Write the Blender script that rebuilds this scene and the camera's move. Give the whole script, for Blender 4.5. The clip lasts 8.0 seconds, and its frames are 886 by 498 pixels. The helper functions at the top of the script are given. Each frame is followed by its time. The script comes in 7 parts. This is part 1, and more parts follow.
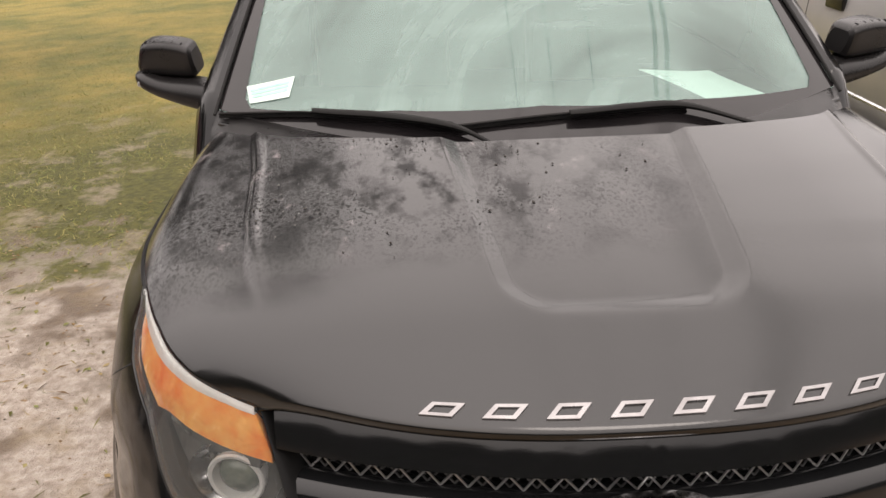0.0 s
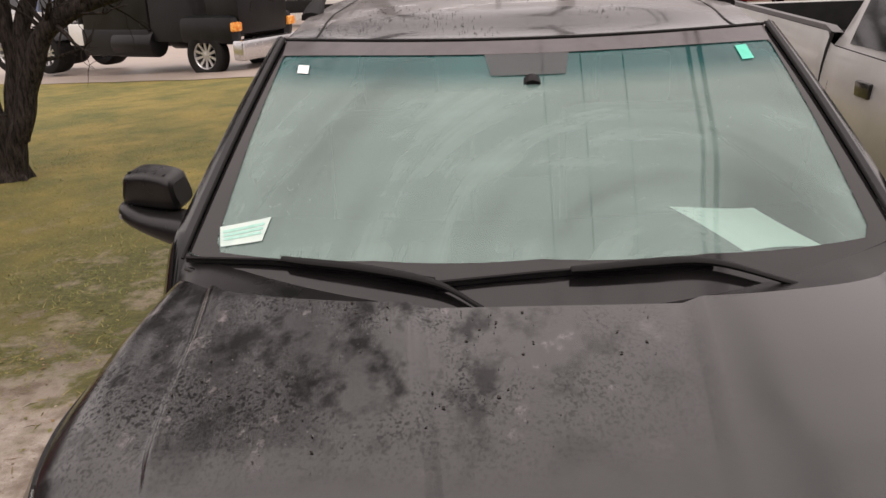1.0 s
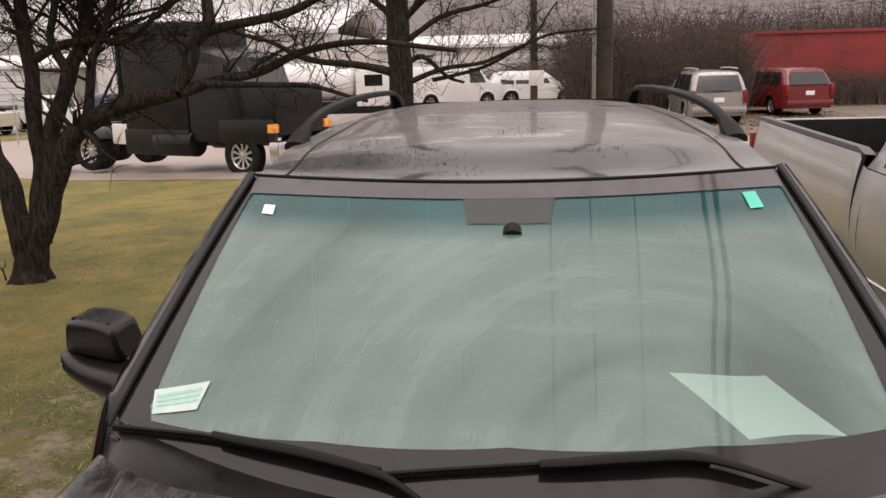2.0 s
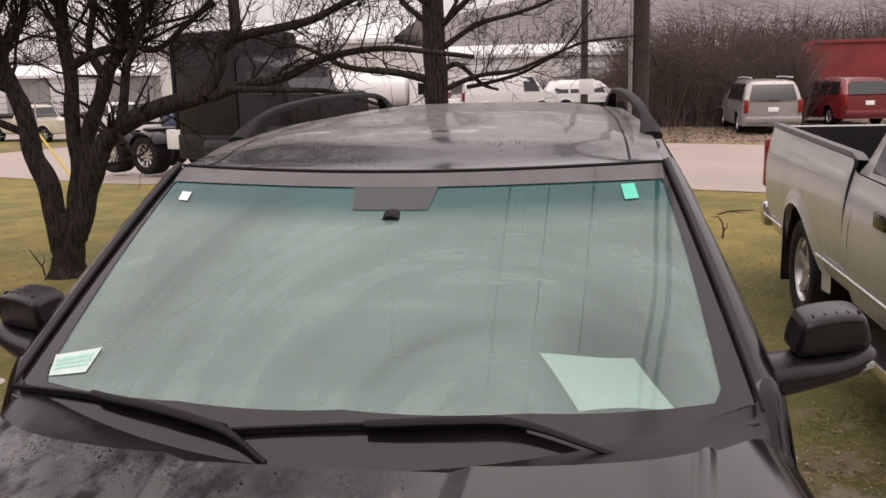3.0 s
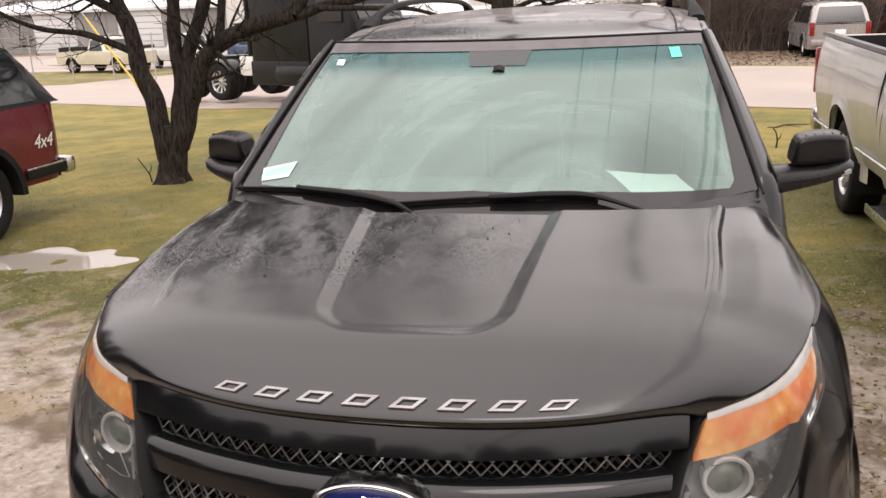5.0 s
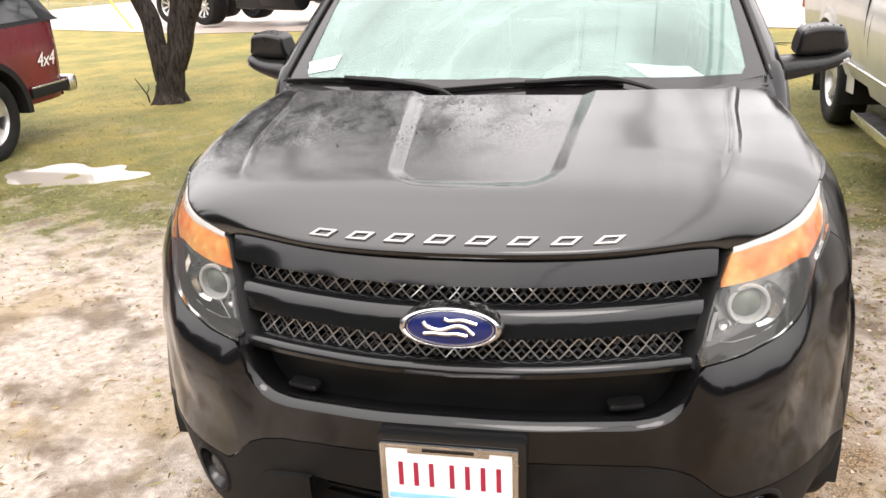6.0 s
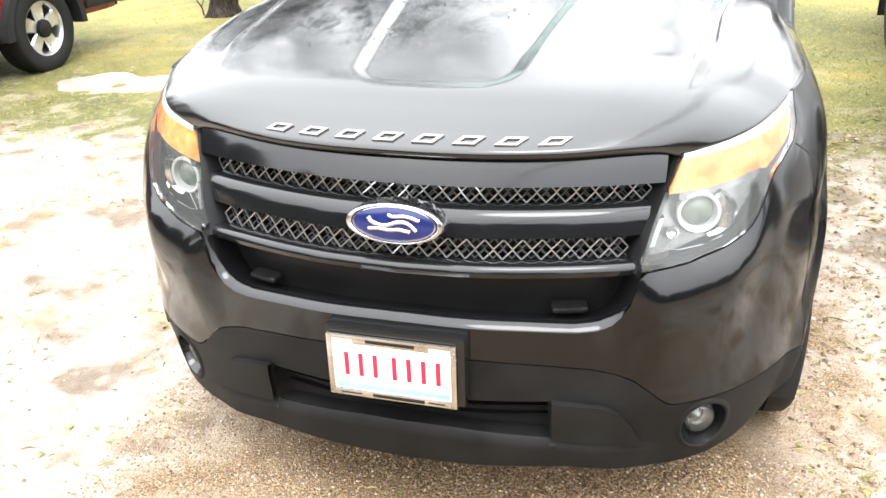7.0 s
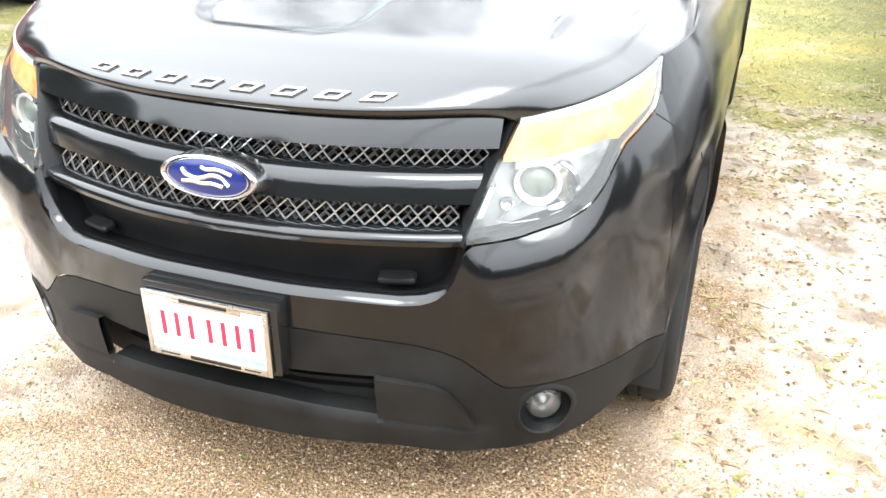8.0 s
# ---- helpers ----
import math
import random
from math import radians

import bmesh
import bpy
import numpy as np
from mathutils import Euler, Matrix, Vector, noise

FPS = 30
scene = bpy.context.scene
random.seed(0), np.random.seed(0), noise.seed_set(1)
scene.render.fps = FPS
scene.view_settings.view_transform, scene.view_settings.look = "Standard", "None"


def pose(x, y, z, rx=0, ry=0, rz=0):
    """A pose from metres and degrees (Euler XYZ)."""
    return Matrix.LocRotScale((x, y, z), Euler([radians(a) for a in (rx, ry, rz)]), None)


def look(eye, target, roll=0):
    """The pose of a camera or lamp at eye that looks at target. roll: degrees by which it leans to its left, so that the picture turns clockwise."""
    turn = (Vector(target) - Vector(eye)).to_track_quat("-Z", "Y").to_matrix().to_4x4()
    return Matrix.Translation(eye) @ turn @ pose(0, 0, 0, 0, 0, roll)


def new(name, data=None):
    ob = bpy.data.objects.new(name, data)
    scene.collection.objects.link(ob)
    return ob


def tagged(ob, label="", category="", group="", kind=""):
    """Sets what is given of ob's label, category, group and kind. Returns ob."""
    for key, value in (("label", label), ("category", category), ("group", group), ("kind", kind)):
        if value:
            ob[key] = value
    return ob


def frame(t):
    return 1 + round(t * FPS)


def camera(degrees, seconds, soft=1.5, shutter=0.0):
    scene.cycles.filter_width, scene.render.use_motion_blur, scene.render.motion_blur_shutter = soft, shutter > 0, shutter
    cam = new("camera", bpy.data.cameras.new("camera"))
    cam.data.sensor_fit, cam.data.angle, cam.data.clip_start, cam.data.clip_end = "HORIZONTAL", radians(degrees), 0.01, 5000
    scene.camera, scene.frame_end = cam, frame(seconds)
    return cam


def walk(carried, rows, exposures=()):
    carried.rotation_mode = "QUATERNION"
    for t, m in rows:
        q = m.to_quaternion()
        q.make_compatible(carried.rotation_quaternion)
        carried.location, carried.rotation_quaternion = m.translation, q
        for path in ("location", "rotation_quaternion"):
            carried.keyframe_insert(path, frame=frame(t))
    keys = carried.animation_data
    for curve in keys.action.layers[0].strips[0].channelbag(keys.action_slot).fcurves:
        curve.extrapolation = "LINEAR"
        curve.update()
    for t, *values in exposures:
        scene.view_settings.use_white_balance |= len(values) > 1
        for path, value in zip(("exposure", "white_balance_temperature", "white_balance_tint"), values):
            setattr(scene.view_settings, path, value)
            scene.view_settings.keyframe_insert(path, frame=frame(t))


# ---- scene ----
cam = camera(53.6, 8.0)
PATH = [
    (0, (-0.375, -0.903, 1.811), (-0.274, 0.923, 1.002), -1.4),
    (0.5, (-0.227, -0.741, 1.848), (-0.253, 1.13, 1.142), -1.7),
    (1, (-0.124, -0.573, 1.87), (-0.217, 1.324, 1.241), -2.2),
    (1.5, (-0.113, -0.351, 1.928), (-0.242, 1.579, 1.419), -1.8),
    (1.7, (-0.096, -0.293, 1.948), (-0.24, 1.648, 1.488), -1.7),
    (2.8, (0.454, -0.325, 1.916), (0.171, 1.617, 1.532), -1.2),
    (3, (0.468, -0.396, 1.905), (0.158, 1.541, 1.514), -1.4),
    (3.5, (0.439, -0.682, 1.874), (0.095, 1.242, 1.449), -2.2),
    (4, (0.459, -0.897, 1.864), (0.102, 1.012, 1.385), -2.3),
    (4.2, (0.512, -0.981, 1.858), (0.13, 0.92, 1.366), -1.9),
    (5.3, (0.442, -1.431, 1.755), (0.002, 0.435, 1.187), -2.4),
    (5.5, (0.399, -1.527, 1.745), (-0.023, 0.334, 1.145), -2.9),
    (6, (0.359, -1.652, 1.713), (-0.028, 0.187, 1.028), -2.3),
    (6.5, (0.413, -1.666, 1.672), (-0.007, 0.127, 0.893), -1.8),
    (6.8, (0.524, -1.653, 1.652), (0.042, 0.106, 0.833), -1.9),
    (7, (0.638, -1.634, 1.65), (0.111, 0.106, 0.817), -2.0),
    (7.5, (0.864, -1.559, 1.647), (0.282, 0.143, 0.772), -1.7),
    (8, (1.042, -1.359, 1.599), (0.452, 0.314, 0.676), 0.3),
]
EXPOSURE = [(0.0, 0.6, 7100, 17), (0.7, 0.2, 7100, 19), (1.5, -0.06, 7100, 22), (3.0, -0.05, 7000, 22), (4.2, 0.0, 7000, 21), (5.3, 0.82, 6900, 17), (6.0, 1.37, 6700, 13), (6.5, 1.83, 6500, 9), (7.0, 2.25, 6250, 7), (7.5, 2.45, 6150, 6), (8.0, 2.55, 6050, 6)]
walk(cam, [(t, look(eye, target, roll)) for t, eye, target, roll in PATH], EXPOSURE)

# ---- light ----
world = bpy.data.worlds.new("overcast_sky")
scene.world = world
world.use_nodes = True
wn, wl = world.node_tree.nodes, world.node_tree.links
wn.clear()
w_out, w_bg = wn.new("ShaderNodeOutputWorld"), wn.new("ShaderNodeBackground")
w_sky, w_mix = wn.new("ShaderNodeTexSky"), wn.new("ShaderNodeMix")
w_sky.sky_type, w_sky.sun_disc = "NISHITA", False
w_sky.sun_elevation, w_sky.sun_rotation = radians(38), radians(200)
w_sky.air_density, w_sky.dust_density, w_sky.ozone_density = 1.0, 2.0, 1.0
# An overcast lid, three times as bright overhead as at the horizon.
w_tc, w_xyz, w_up, w_lid = wn.new("ShaderNodeTexCoord"), wn.new("ShaderNodeSeparateXYZ"), wn.new("ShaderNodeMath"), wn.new("ShaderNodeVectorMath")
w_up.operation, w_up.use_clamp = "MULTIPLY_ADD", False
w_up.inputs[1].default_value, w_up.inputs[2].default_value = 11.0, 5.8
w_lid.operation = "SCALE"
w_lid.inputs[0].default_value = (1.0, 0.985, 0.985)
wl.new(w_tc.outputs["Generated"], w_xyz.inputs[0])
wl.new(w_xyz.outputs["Z"], w_up.inputs[0])
wl.new(w_up.outputs[0], w_lid.inputs["Scale"])
w_mix.data_type = "RGBA"
w_mix.inputs[0].default_value = 0.92
wl.new(w_lid.outputs[0], w_mix.inputs[7])
w_bg.inputs["Strength"].default_value = 0.12
wl.new(w_sky.outputs[0], w_mix.inputs[6])
wl.new(w_mix.outputs[2], w_bg.inputs["Color"])
wl.new(w_bg.outputs[0], w_out.inputs["Surface"])

sun = new("sun", bpy.data.lights.new("sun", "SUN"))
sun.data.energy, sun.data.angle, sun.data.color = 0.5, radians(25), (1.0, 0.97, 0.93)
sun.matrix_world = look((0, 0, 30), (-3.5, 9, 12))

# ---- materials ----
def mat(name, color=(0.5, 0.5, 0.5), rough=0.5, metal=0.0, coat=0.0, spec=0.5):
    m = bpy.data.materials.new(name)
    m.use_nodes = True
    b = m.node_tree.nodes["Principled BSDF"]
    b.inputs["Base Color"].default_value = (*color, 1)
    b.inputs["Roughness"].default_value = rough
    b.inputs["Metallic"].default_value = metal
    b.inputs["Coat Weight"].default_value = coat
    b.inputs["Coat Roughness"].default_value = 0.06
    b.inputs["Specular IOR Level"].default_value = spec
    return m


def bsdf(m):
    return m.node_tree.nodes["Principled BSDF"]


def node(m, kind, **sockets):
    n = m.node_tree.nodes.new(kind)
    for key, value in sockets.items():
        n.inputs[key.replace("_", " ")].default_value = value
    return n


def wire(m, a, b):
    m.node_tree.links.new(a, b)


def coords(m, scale=(1, 1, 1)):
    tc = node(m, "ShaderNodeTexCoord")
    mp = node(m, "ShaderNodeMapping")
    mp.inputs["Scale"].default_value = scale
    wire(m, tc.outputs["Object"], mp.inputs["Vector"])
    return mp.outputs["Vector"]


def noise_of(m, scale, detail=4.0, vec=None, rough=0.55):
    n = node(m, "ShaderNodeTexNoise", Scale=scale, Detail=detail, Roughness=rough)
    wire(m, vec or coords(m), n.inputs["Vector"])
    return n.outputs["Fac"]


def ramp(m, fac, stops):
    r = node(m, "ShaderNodeValToRGB")
    els = r.color_ramp.elements
    while len(els) < len(stops):
        els.new(0.5)
    for e, (p, c) in zip(els, stops):
        e.position = p
        e.color = (*c, 1) if len(c) == 3 else c
    wire(m, fac, r.inputs["Fac"])
    return r.outputs["Color"]


def grey(v):
    return (v, v, v)


def mixed(m, fac, a, b):
    n = m.node_tree.nodes.new("ShaderNodeMix")
    n.data_type = "RGBA"
    for sock, v in ((n.inputs[0], fac), (n.inputs[6], a), (n.inputs[7], b)):
        if isinstance(v, (int, float)):
            sock.default_value = v
        elif isinstance(v, tuple):
            sock.default_value = (*v, 1)
        else:
            wire(m, v, sock)
    return n.outputs[2]


def bump(m, height, strength=0.3, distance=0.01):
    b = node(m, "ShaderNodeBump", Strength=strength, Distance=distance)
    wire(m, height, b.inputs["Height"])
    wire(m, b.outputs["Normal"], bsdf(m).inputs["Normal"])


def mottled(name, a, b, scale, rough=(0.4, 0.7), metal=0.0, relief=0.0, grain=0.0, fine=60.0, coat=0.0):
    """A surface whose colour and roughness wander between two states, with fine relief."""
    m = mat(name, a, rough[0], metal, coat)
    n1 = noise_of(m, scale, 5)
    n2 = noise_of(m, fine, 3)
    wire(m, mixed(m, ramp(m, n1, [(0.35, grey(0)), (0.65, grey(1))]), a, b), bsdf(m).inputs["Base Color"])
    wire(m, ramp(m, n1, [(0.3, grey(rough[0])), (0.7, grey(rough[1]))]), bsdf(m).inputs["Roughness"])
    if relief:
        bump(m, n2, relief, grain or 0.003)
    return m


# Black paint: glossy on the sides; on hood and roof broken up by beads of rain and dried dust.
def black_paint(name, rough, beading, coat, spec, grain=95, beads=0.0):
    m = mat(name, (0.006, 0.006, 0.007), rough[0], 0.0, coat, spec)
    v = coords(m)
    height, dust = noise_of(m, grain, 3, v, 0.6), noise_of(m, 2.6, 6, v)
    wire(m, mixed(m, ramp(m, dust, [(0.4, grey(0)), (0.7, grey(1))]), (0.004, 0.004, 0.0045), (0.007, 0.007, 0.0068)), bsdf(m).inputs["Base Color"])
    wire(m, ramp(m, dust, [(0.3, grey(rough[0])), (0.7, grey(rough[1]))]), bsdf(m).inputs["Roughness"])
    wire(m, ramp(m, dust, [(0.3, grey(rough[0] * (0.9 if beads else 0.6))), (0.7, grey(rough[1] * (0.9 if beads else 0.6)))]), bsdf(m).inputs["Coat Roughness"])
    if beads:
        # Beads of two sizes, gathered in patches.
        where = ramp(m, noise_of(m, 5.0, 5, v), [(0.36, grey(0.45)), (0.6, grey(1))])
        small, large = node(m, "ShaderNodeTexVoronoi", Scale=190.0), node(m, "ShaderNodeTexVoronoi", Scale=75.0)
        wire(m, v, small.inputs["Vector"])
        wire(m, v, large.inputs["Vector"])
        drop_s = ramp(m, small.outputs["Distance"], [(0.1, grey(0.6)), (0.6, grey(0))])
        drop_l = ramp(m, large.outputs["Distance"], [(0.08, grey(1)), (0.36, grey(0))])
        both = mixed(m, 0.5, drop_s, drop_l)
        height = mixed(m, beads, height, mixed(m, where, grey(0.1), both))
        # Painted specks of broken reflection: shine is cut in small spots, in patches.
        patch = ramp(m, noise_of(m, 3.1, 5, coords(m, (1.3, 0.8, 1.0)), 0.6), [(0.42, grey(0)), (0.54, grey(1))])
        crumbs = ramp(m, noise_of(m, 150, 2, coords(m, (1.0, 0.7, 1.0)), 0.6), [(0.54, grey(0)), (0.59, grey(1))])
        shine_cut = mixed(m, patch, grey(0.0), crumbs)
        # Left rear: the tree's mirrored blotches put into gloss and colour, with pale gaps.
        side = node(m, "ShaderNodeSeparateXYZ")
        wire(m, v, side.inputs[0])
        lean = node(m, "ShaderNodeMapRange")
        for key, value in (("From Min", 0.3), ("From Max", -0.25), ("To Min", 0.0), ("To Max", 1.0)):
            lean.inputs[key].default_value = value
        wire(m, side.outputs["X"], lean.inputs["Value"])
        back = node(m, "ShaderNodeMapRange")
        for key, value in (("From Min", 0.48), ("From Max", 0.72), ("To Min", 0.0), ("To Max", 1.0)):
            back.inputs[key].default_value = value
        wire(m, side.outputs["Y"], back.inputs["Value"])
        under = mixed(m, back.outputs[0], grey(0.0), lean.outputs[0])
        blotch = noise_of(m, 10.0, 7, coords(m, (1.15, 0.75, 1.0)), 0.62)
        mirrored_dark = mixed(m, under, grey(0.0), ramp(m, blotch, [(0.38, grey(1.0)), (0.5, grey(0.0))]))
        # Pale gaps between the mirrored branches, as a lighter base colour.
        film = mixed(m, under, grey(0.0), ramp(m, blotch, [(0.61, grey(0.0)), (0.7, grey(1.0))]))
        shine_cut = mixed(m, under, grey(0.0), shine_cut)
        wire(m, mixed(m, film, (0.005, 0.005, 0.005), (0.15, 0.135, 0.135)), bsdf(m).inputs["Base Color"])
        shine_cut = mixed(m, mirrored_dark, shine_cut, grey(1.0))
        wire(m, mixed(m, shine_cut, grey(coat), grey(0.0)), bsdf(m).inputs["Coat Weight"])
        wire(m, mixed(m, shine_cut, grey(spec), grey(0.12)), bsdf(m).inputs["Specular IOR Level"])
    bump(m, height, beading, 0.004 if beads else 0.001)
    return m


paint = black_paint("black_car_paint", (0.12, 0.15), 0.01, 0.38, 0.26)
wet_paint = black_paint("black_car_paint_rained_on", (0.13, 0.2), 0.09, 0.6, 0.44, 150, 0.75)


def roof_finish():
    """Black paint, clean along the front; further back a rough film of rain with still pools in it."""
    m = mat("black_car_paint_filmed_with_rain", (0.006, 0.006, 0.007), 0.08, 0.0, 0.35, 0.42)
    v = coords(m)
    xyz = node(m, "ShaderNodeSeparateXYZ")
    wire(m, v, xyz.inputs[0])
    wavy = noise_of(m, 7.0, 5, v, 0.65)
    line = node(m, "ShaderNodeMath")
    line.operation = "MULTIPLY_ADD"
    wire(m, wavy, line.inputs[0])
    line.inputs[1].default_value = -0.16
    wire(m, xyz.outputs["Y"], line.inputs[2])
    film = ranged(m, line.outputs[0], 2.08, 2.12)
    cloudy = noise_of(m, 4.0, 6, coords(m, (1.0, 2.0, 1.0)), 0.65)
    pools = mixed(m, film, grey(0.0), ramp(m, cloudy, [(0.56, grey(0)), (0.62, grey(1))]))
    # The film's paler base colour holds the sky that its drops scatter.
    wire(m, mixed(m, film, (0.006, 0.006, 0.007), mixed(m, ramp(m, cloudy, [(0.35, grey(0)), (0.6, grey(1))]), (0.055, 0.048, 0.043), (0.12, 0.108, 0.1))), bsdf(m).inputs["Base Color"])
    wire(m, mixed(m, pools, mixed(m, film, grey(0.2), grey(0.42)), grey(0.1)), bsdf(m).inputs["Roughness"])
    drops = noise_of(m, 170, 3, v, 0.6)
    bump(m, mixed(m, pools, mixed(m, film, grey(0.5), drops), grey(0.5)), 0.4, 0.002)
    return m


def ranged(m, value, a, b):
    r = node(m, "ShaderNodeMapRange")
    r.inputs["From Min"].default_value, r.inputs["From Max"].default_value = a, b
    wire(m, value, r.inputs["Value"])
    return r.outputs[0]


roof_paint = roof_finish()
# Duller copy for the flanks: shine cut so they mirror less pale ground.
side_paint = black_paint("black_car_paint_shine_cut", (0.15, 0.22), 0.01, 0.12, 0.17)
bar_paint = black_paint("charcoal_grille_paint", (0.12, 0.16), 0.01, 0.42, 0.32)
wire(bar_paint, mixed(bar_paint, noise_of(bar_paint, 6.0, 4), (0.005, 0.0052, 0.0056), (0.008, 0.0083, 0.0088)), bsdf(bar_paint).inputs["Base Color"])
trim_black = mottled("black_textured_plastic", (0.006, 0.006, 0.006), (0.012, 0.0115, 0.011), 7, (0.45, 0.6), relief=0.25, grain=0.001, fine=500)
bsdf(trim_black).inputs["Specular IOR Level"].default_value = 0.16
cowl_black = mottled("wet_black_cowl_plastic", (0.008, 0.008, 0.008), (0.014, 0.013, 0.013), 6, (0.22, 0.36), relief=0.15, grain=0.001, fine=140)
void_plastic = mottled("deep_black_plastic", (0.006, 0.006, 0.006), (0.01, 0.01, 0.01), 6, (0.3, 0.4), relief=0.1, grain=0.001, fine=200)
bsdf(void_plastic).inputs["Specular IOR Level"].default_value = 0.15
frit_black = mottled("filmed_black_glass_border", (0.009, 0.008, 0.0085), (0.014, 0.0125, 0.013), 9, (0.08, 0.14))
# Mirrored sky on the glass's top border is put into this grey.
band_grey = mottled("dotted_glass_band_sky_sheen", (0.075, 0.066, 0.068), (0.095, 0.086, 0.088), 9, (0.05, 0.1))
gloss_black = mat("gloss_black_plastic", (0.008, 0.008, 0.008), 0.18)
rubber = mottled("black_rubber", (0.006, 0.006, 0.006), (0.014, 0.0135, 0.013), 12, (0.55, 0.8), relief=0.2, grain=0.002, fine=120)
bsdf(rubber).inputs["Specular IOR Level"].default_value = 0.2
bsdf(cowl_black).inputs["Specular IOR Level"].default_value = 0.32
# Near-black whose colour itself carries the shade of openings, gaps and undersides.
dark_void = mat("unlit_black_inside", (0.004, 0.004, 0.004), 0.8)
chrome = mottled("dulled_chrome", (0.75, 0.75, 0.76), (0.55, 0.55, 0.55), 20, (0.12, 0.3), metal=1.0)
silver_plastic = mottled("silver_plastic", (0.55, 0.55, 0.55), (0.42, 0.42, 0.42), 14, (0.25, 0.4), metal=0.7)
amber = mottled("amber_reflector", (0.86, 0.19, 0.013), (1.0, 0.53, 0.13), 15, (0.15, 0.3), relief=0.5, grain=0.003, fine=70)
oval_blue = mottled("deep_blue_enamel", (0.01, 0.016, 0.085), (0.014, 0.02, 0.1), 20, (0.12, 0.2))
paper_white = mottled("white_paper", (0.93, 0.94, 0.93), (0.88, 0.9, 0.89), 12, (0.6, 0.8))
lamp_grey = mottled("grey_lamp_housing", (0.26, 0.255, 0.245), (0.06, 0.06, 0.058), 9, (0.14, 0.32), metal=0.7)


def glass_mat(name, tint, gloss_rough=0.02, fog=0.0, fog_color=(0.5, 0.6, 0.55)):
    """Thin glass: what lies behind shows tinted, the sky mirrors by Fresnel, and a film of fog scatters."""
    m = bpy.data.materials.new(name)
    m.use_nodes = True
    t = m.node_tree
    t.nodes.clear()
    out = t.nodes.new("ShaderNodeOutputMaterial")
    clear, shine, film = (t.nodes.new("ShaderNodeBsdf" + k) for k in ("Transparent", "Glossy", "Diffuse"))
    clear.inputs["Color"].default_value = (*tint, 1)
    shine.inputs["Roughness"].default_value = gloss_rough
    film.inputs["Color"].default_value = (*fog_color, 1)
    a, b, fr = t.nodes.new("ShaderNodeMixShader"), t.nodes.new("ShaderNodeMixShader"), t.nodes.new("ShaderNodeFresnel")
    fr.inputs["IOR"].default_value = 1.5
    a.inputs["Fac"].default_value = fog
    t.links.new(clear.outputs[0], a.inputs[1])
    t.links.new(film.outputs[0], a.inputs[2])
    t.links.new(fr.outputs[0], b.inputs["Fac"])
    t.links.new(a.outputs[0], b.inputs[1])
    t.links.new(shine.outputs[0], b.inputs[2])
    t.links.new(b.outputs[0], out.inputs["Surface"])
    m["fog_mix"] = a.name
    return m


clear_glass = glass_mat("clear_lamp_glass", (0.95, 0.96, 0.95), 0.03, 0.06, (0.7, 0.72, 0.7))
dark_glass = glass_mat("tinted_side_glass", (0.12, 0.13, 0.13))
screen_glass = glass_mat("fogged_windscreen_glass", (0.76, 0.98, 0.9), 0.004, 0.4, (0.3, 0.42, 0.37))
# Fog in drifting streaks, wiped arcs and a few drops; a blue-green shade band along the top.
st_ = screen_glass.node_tree
sg_v = coords(screen_glass, (1.4, 1.0, 1.0))
sg_fog = noise_of(screen_glass, 2.0, 6, sg_v)
sg_d = node(screen_glass, "ShaderNodeTexVoronoi", Scale=70.0)
wire(screen_glass, coords(screen_glass), sg_d.inputs["Vector"])
sg_s = noise_of(screen_glass, 2.2, 4, coords(screen_glass, (0.6, 5.0, 5.0)))
# Arcs that the wipers left, round a point below the glass.
sg_sub = node(screen_glass, "ShaderNodeVectorMath")
sg_sub.operation = "SUBTRACT"
sg_sub.inputs[1].default_value = (0.3, 1.2, 1.15)
wire(screen_glass, coords(screen_glass), sg_sub.inputs[0])
sg_len = node(screen_glass, "ShaderNodeVectorMath")
sg_len.operation = "LENGTH"
wire(screen_glass, sg_sub.outputs[0], sg_len.inputs[0])
sg_xyz, sg_arc = node(screen_glass, "ShaderNodeSeparateXYZ"), node(screen_glass, "ShaderNodeCombineXYZ")
wire(screen_glass, sg_sub.outputs[0], sg_xyz.inputs[0])
wire(screen_glass, sg_xyz.outputs[0], sg_arc.inputs[1])
sg_mul = node(screen_glass, "ShaderNodeMath")
sg_mul.operation = "MULTIPLY"
sg_mul.inputs[1].default_value = 5.0
wire(screen_glass, sg_len.outputs["Value"], sg_mul.inputs[0])
wire(screen_glass, sg_mul.outputs[0], sg_arc.inputs[0])
sg_arcs = noise_of(screen_glass, 1.6, 5, sg_arc.outputs[0], 0.6)
sg_mix = mixed(screen_glass, 0.4, ramp(screen_glass, sg_fog, [(0.3, grey(0.24)), (0.7, grey(0.52))]), ramp(screen_glass, sg_s, [(0.3, grey(0.15)), (0.7, grey(0.45))]))
sg_mix = mixed(screen_glass, 0.3, sg_mix, ramp(screen_glass, sg_arcs, [(0.3, grey(0.15)), (0.7, grey(0.55))]))
sg_fine = node(screen_glass, "ShaderNodeMapping")
sg_fine.inputs["Scale"].default_value = (4.0, 1.6, 1.0)
wire(screen_glass, sg_arc.outputs[0], sg_fine.inputs["Vector"])
sg_lines = noise_of(screen_glass, 2.0, 6, sg_fine.outputs[0], 0.7)
sg_mix = mixed(screen_glass, 0.07, sg_mix, ramp(screen_glass, sg_lines, [(0.4, grey(0.2)), (0.68, grey(0.8))]))
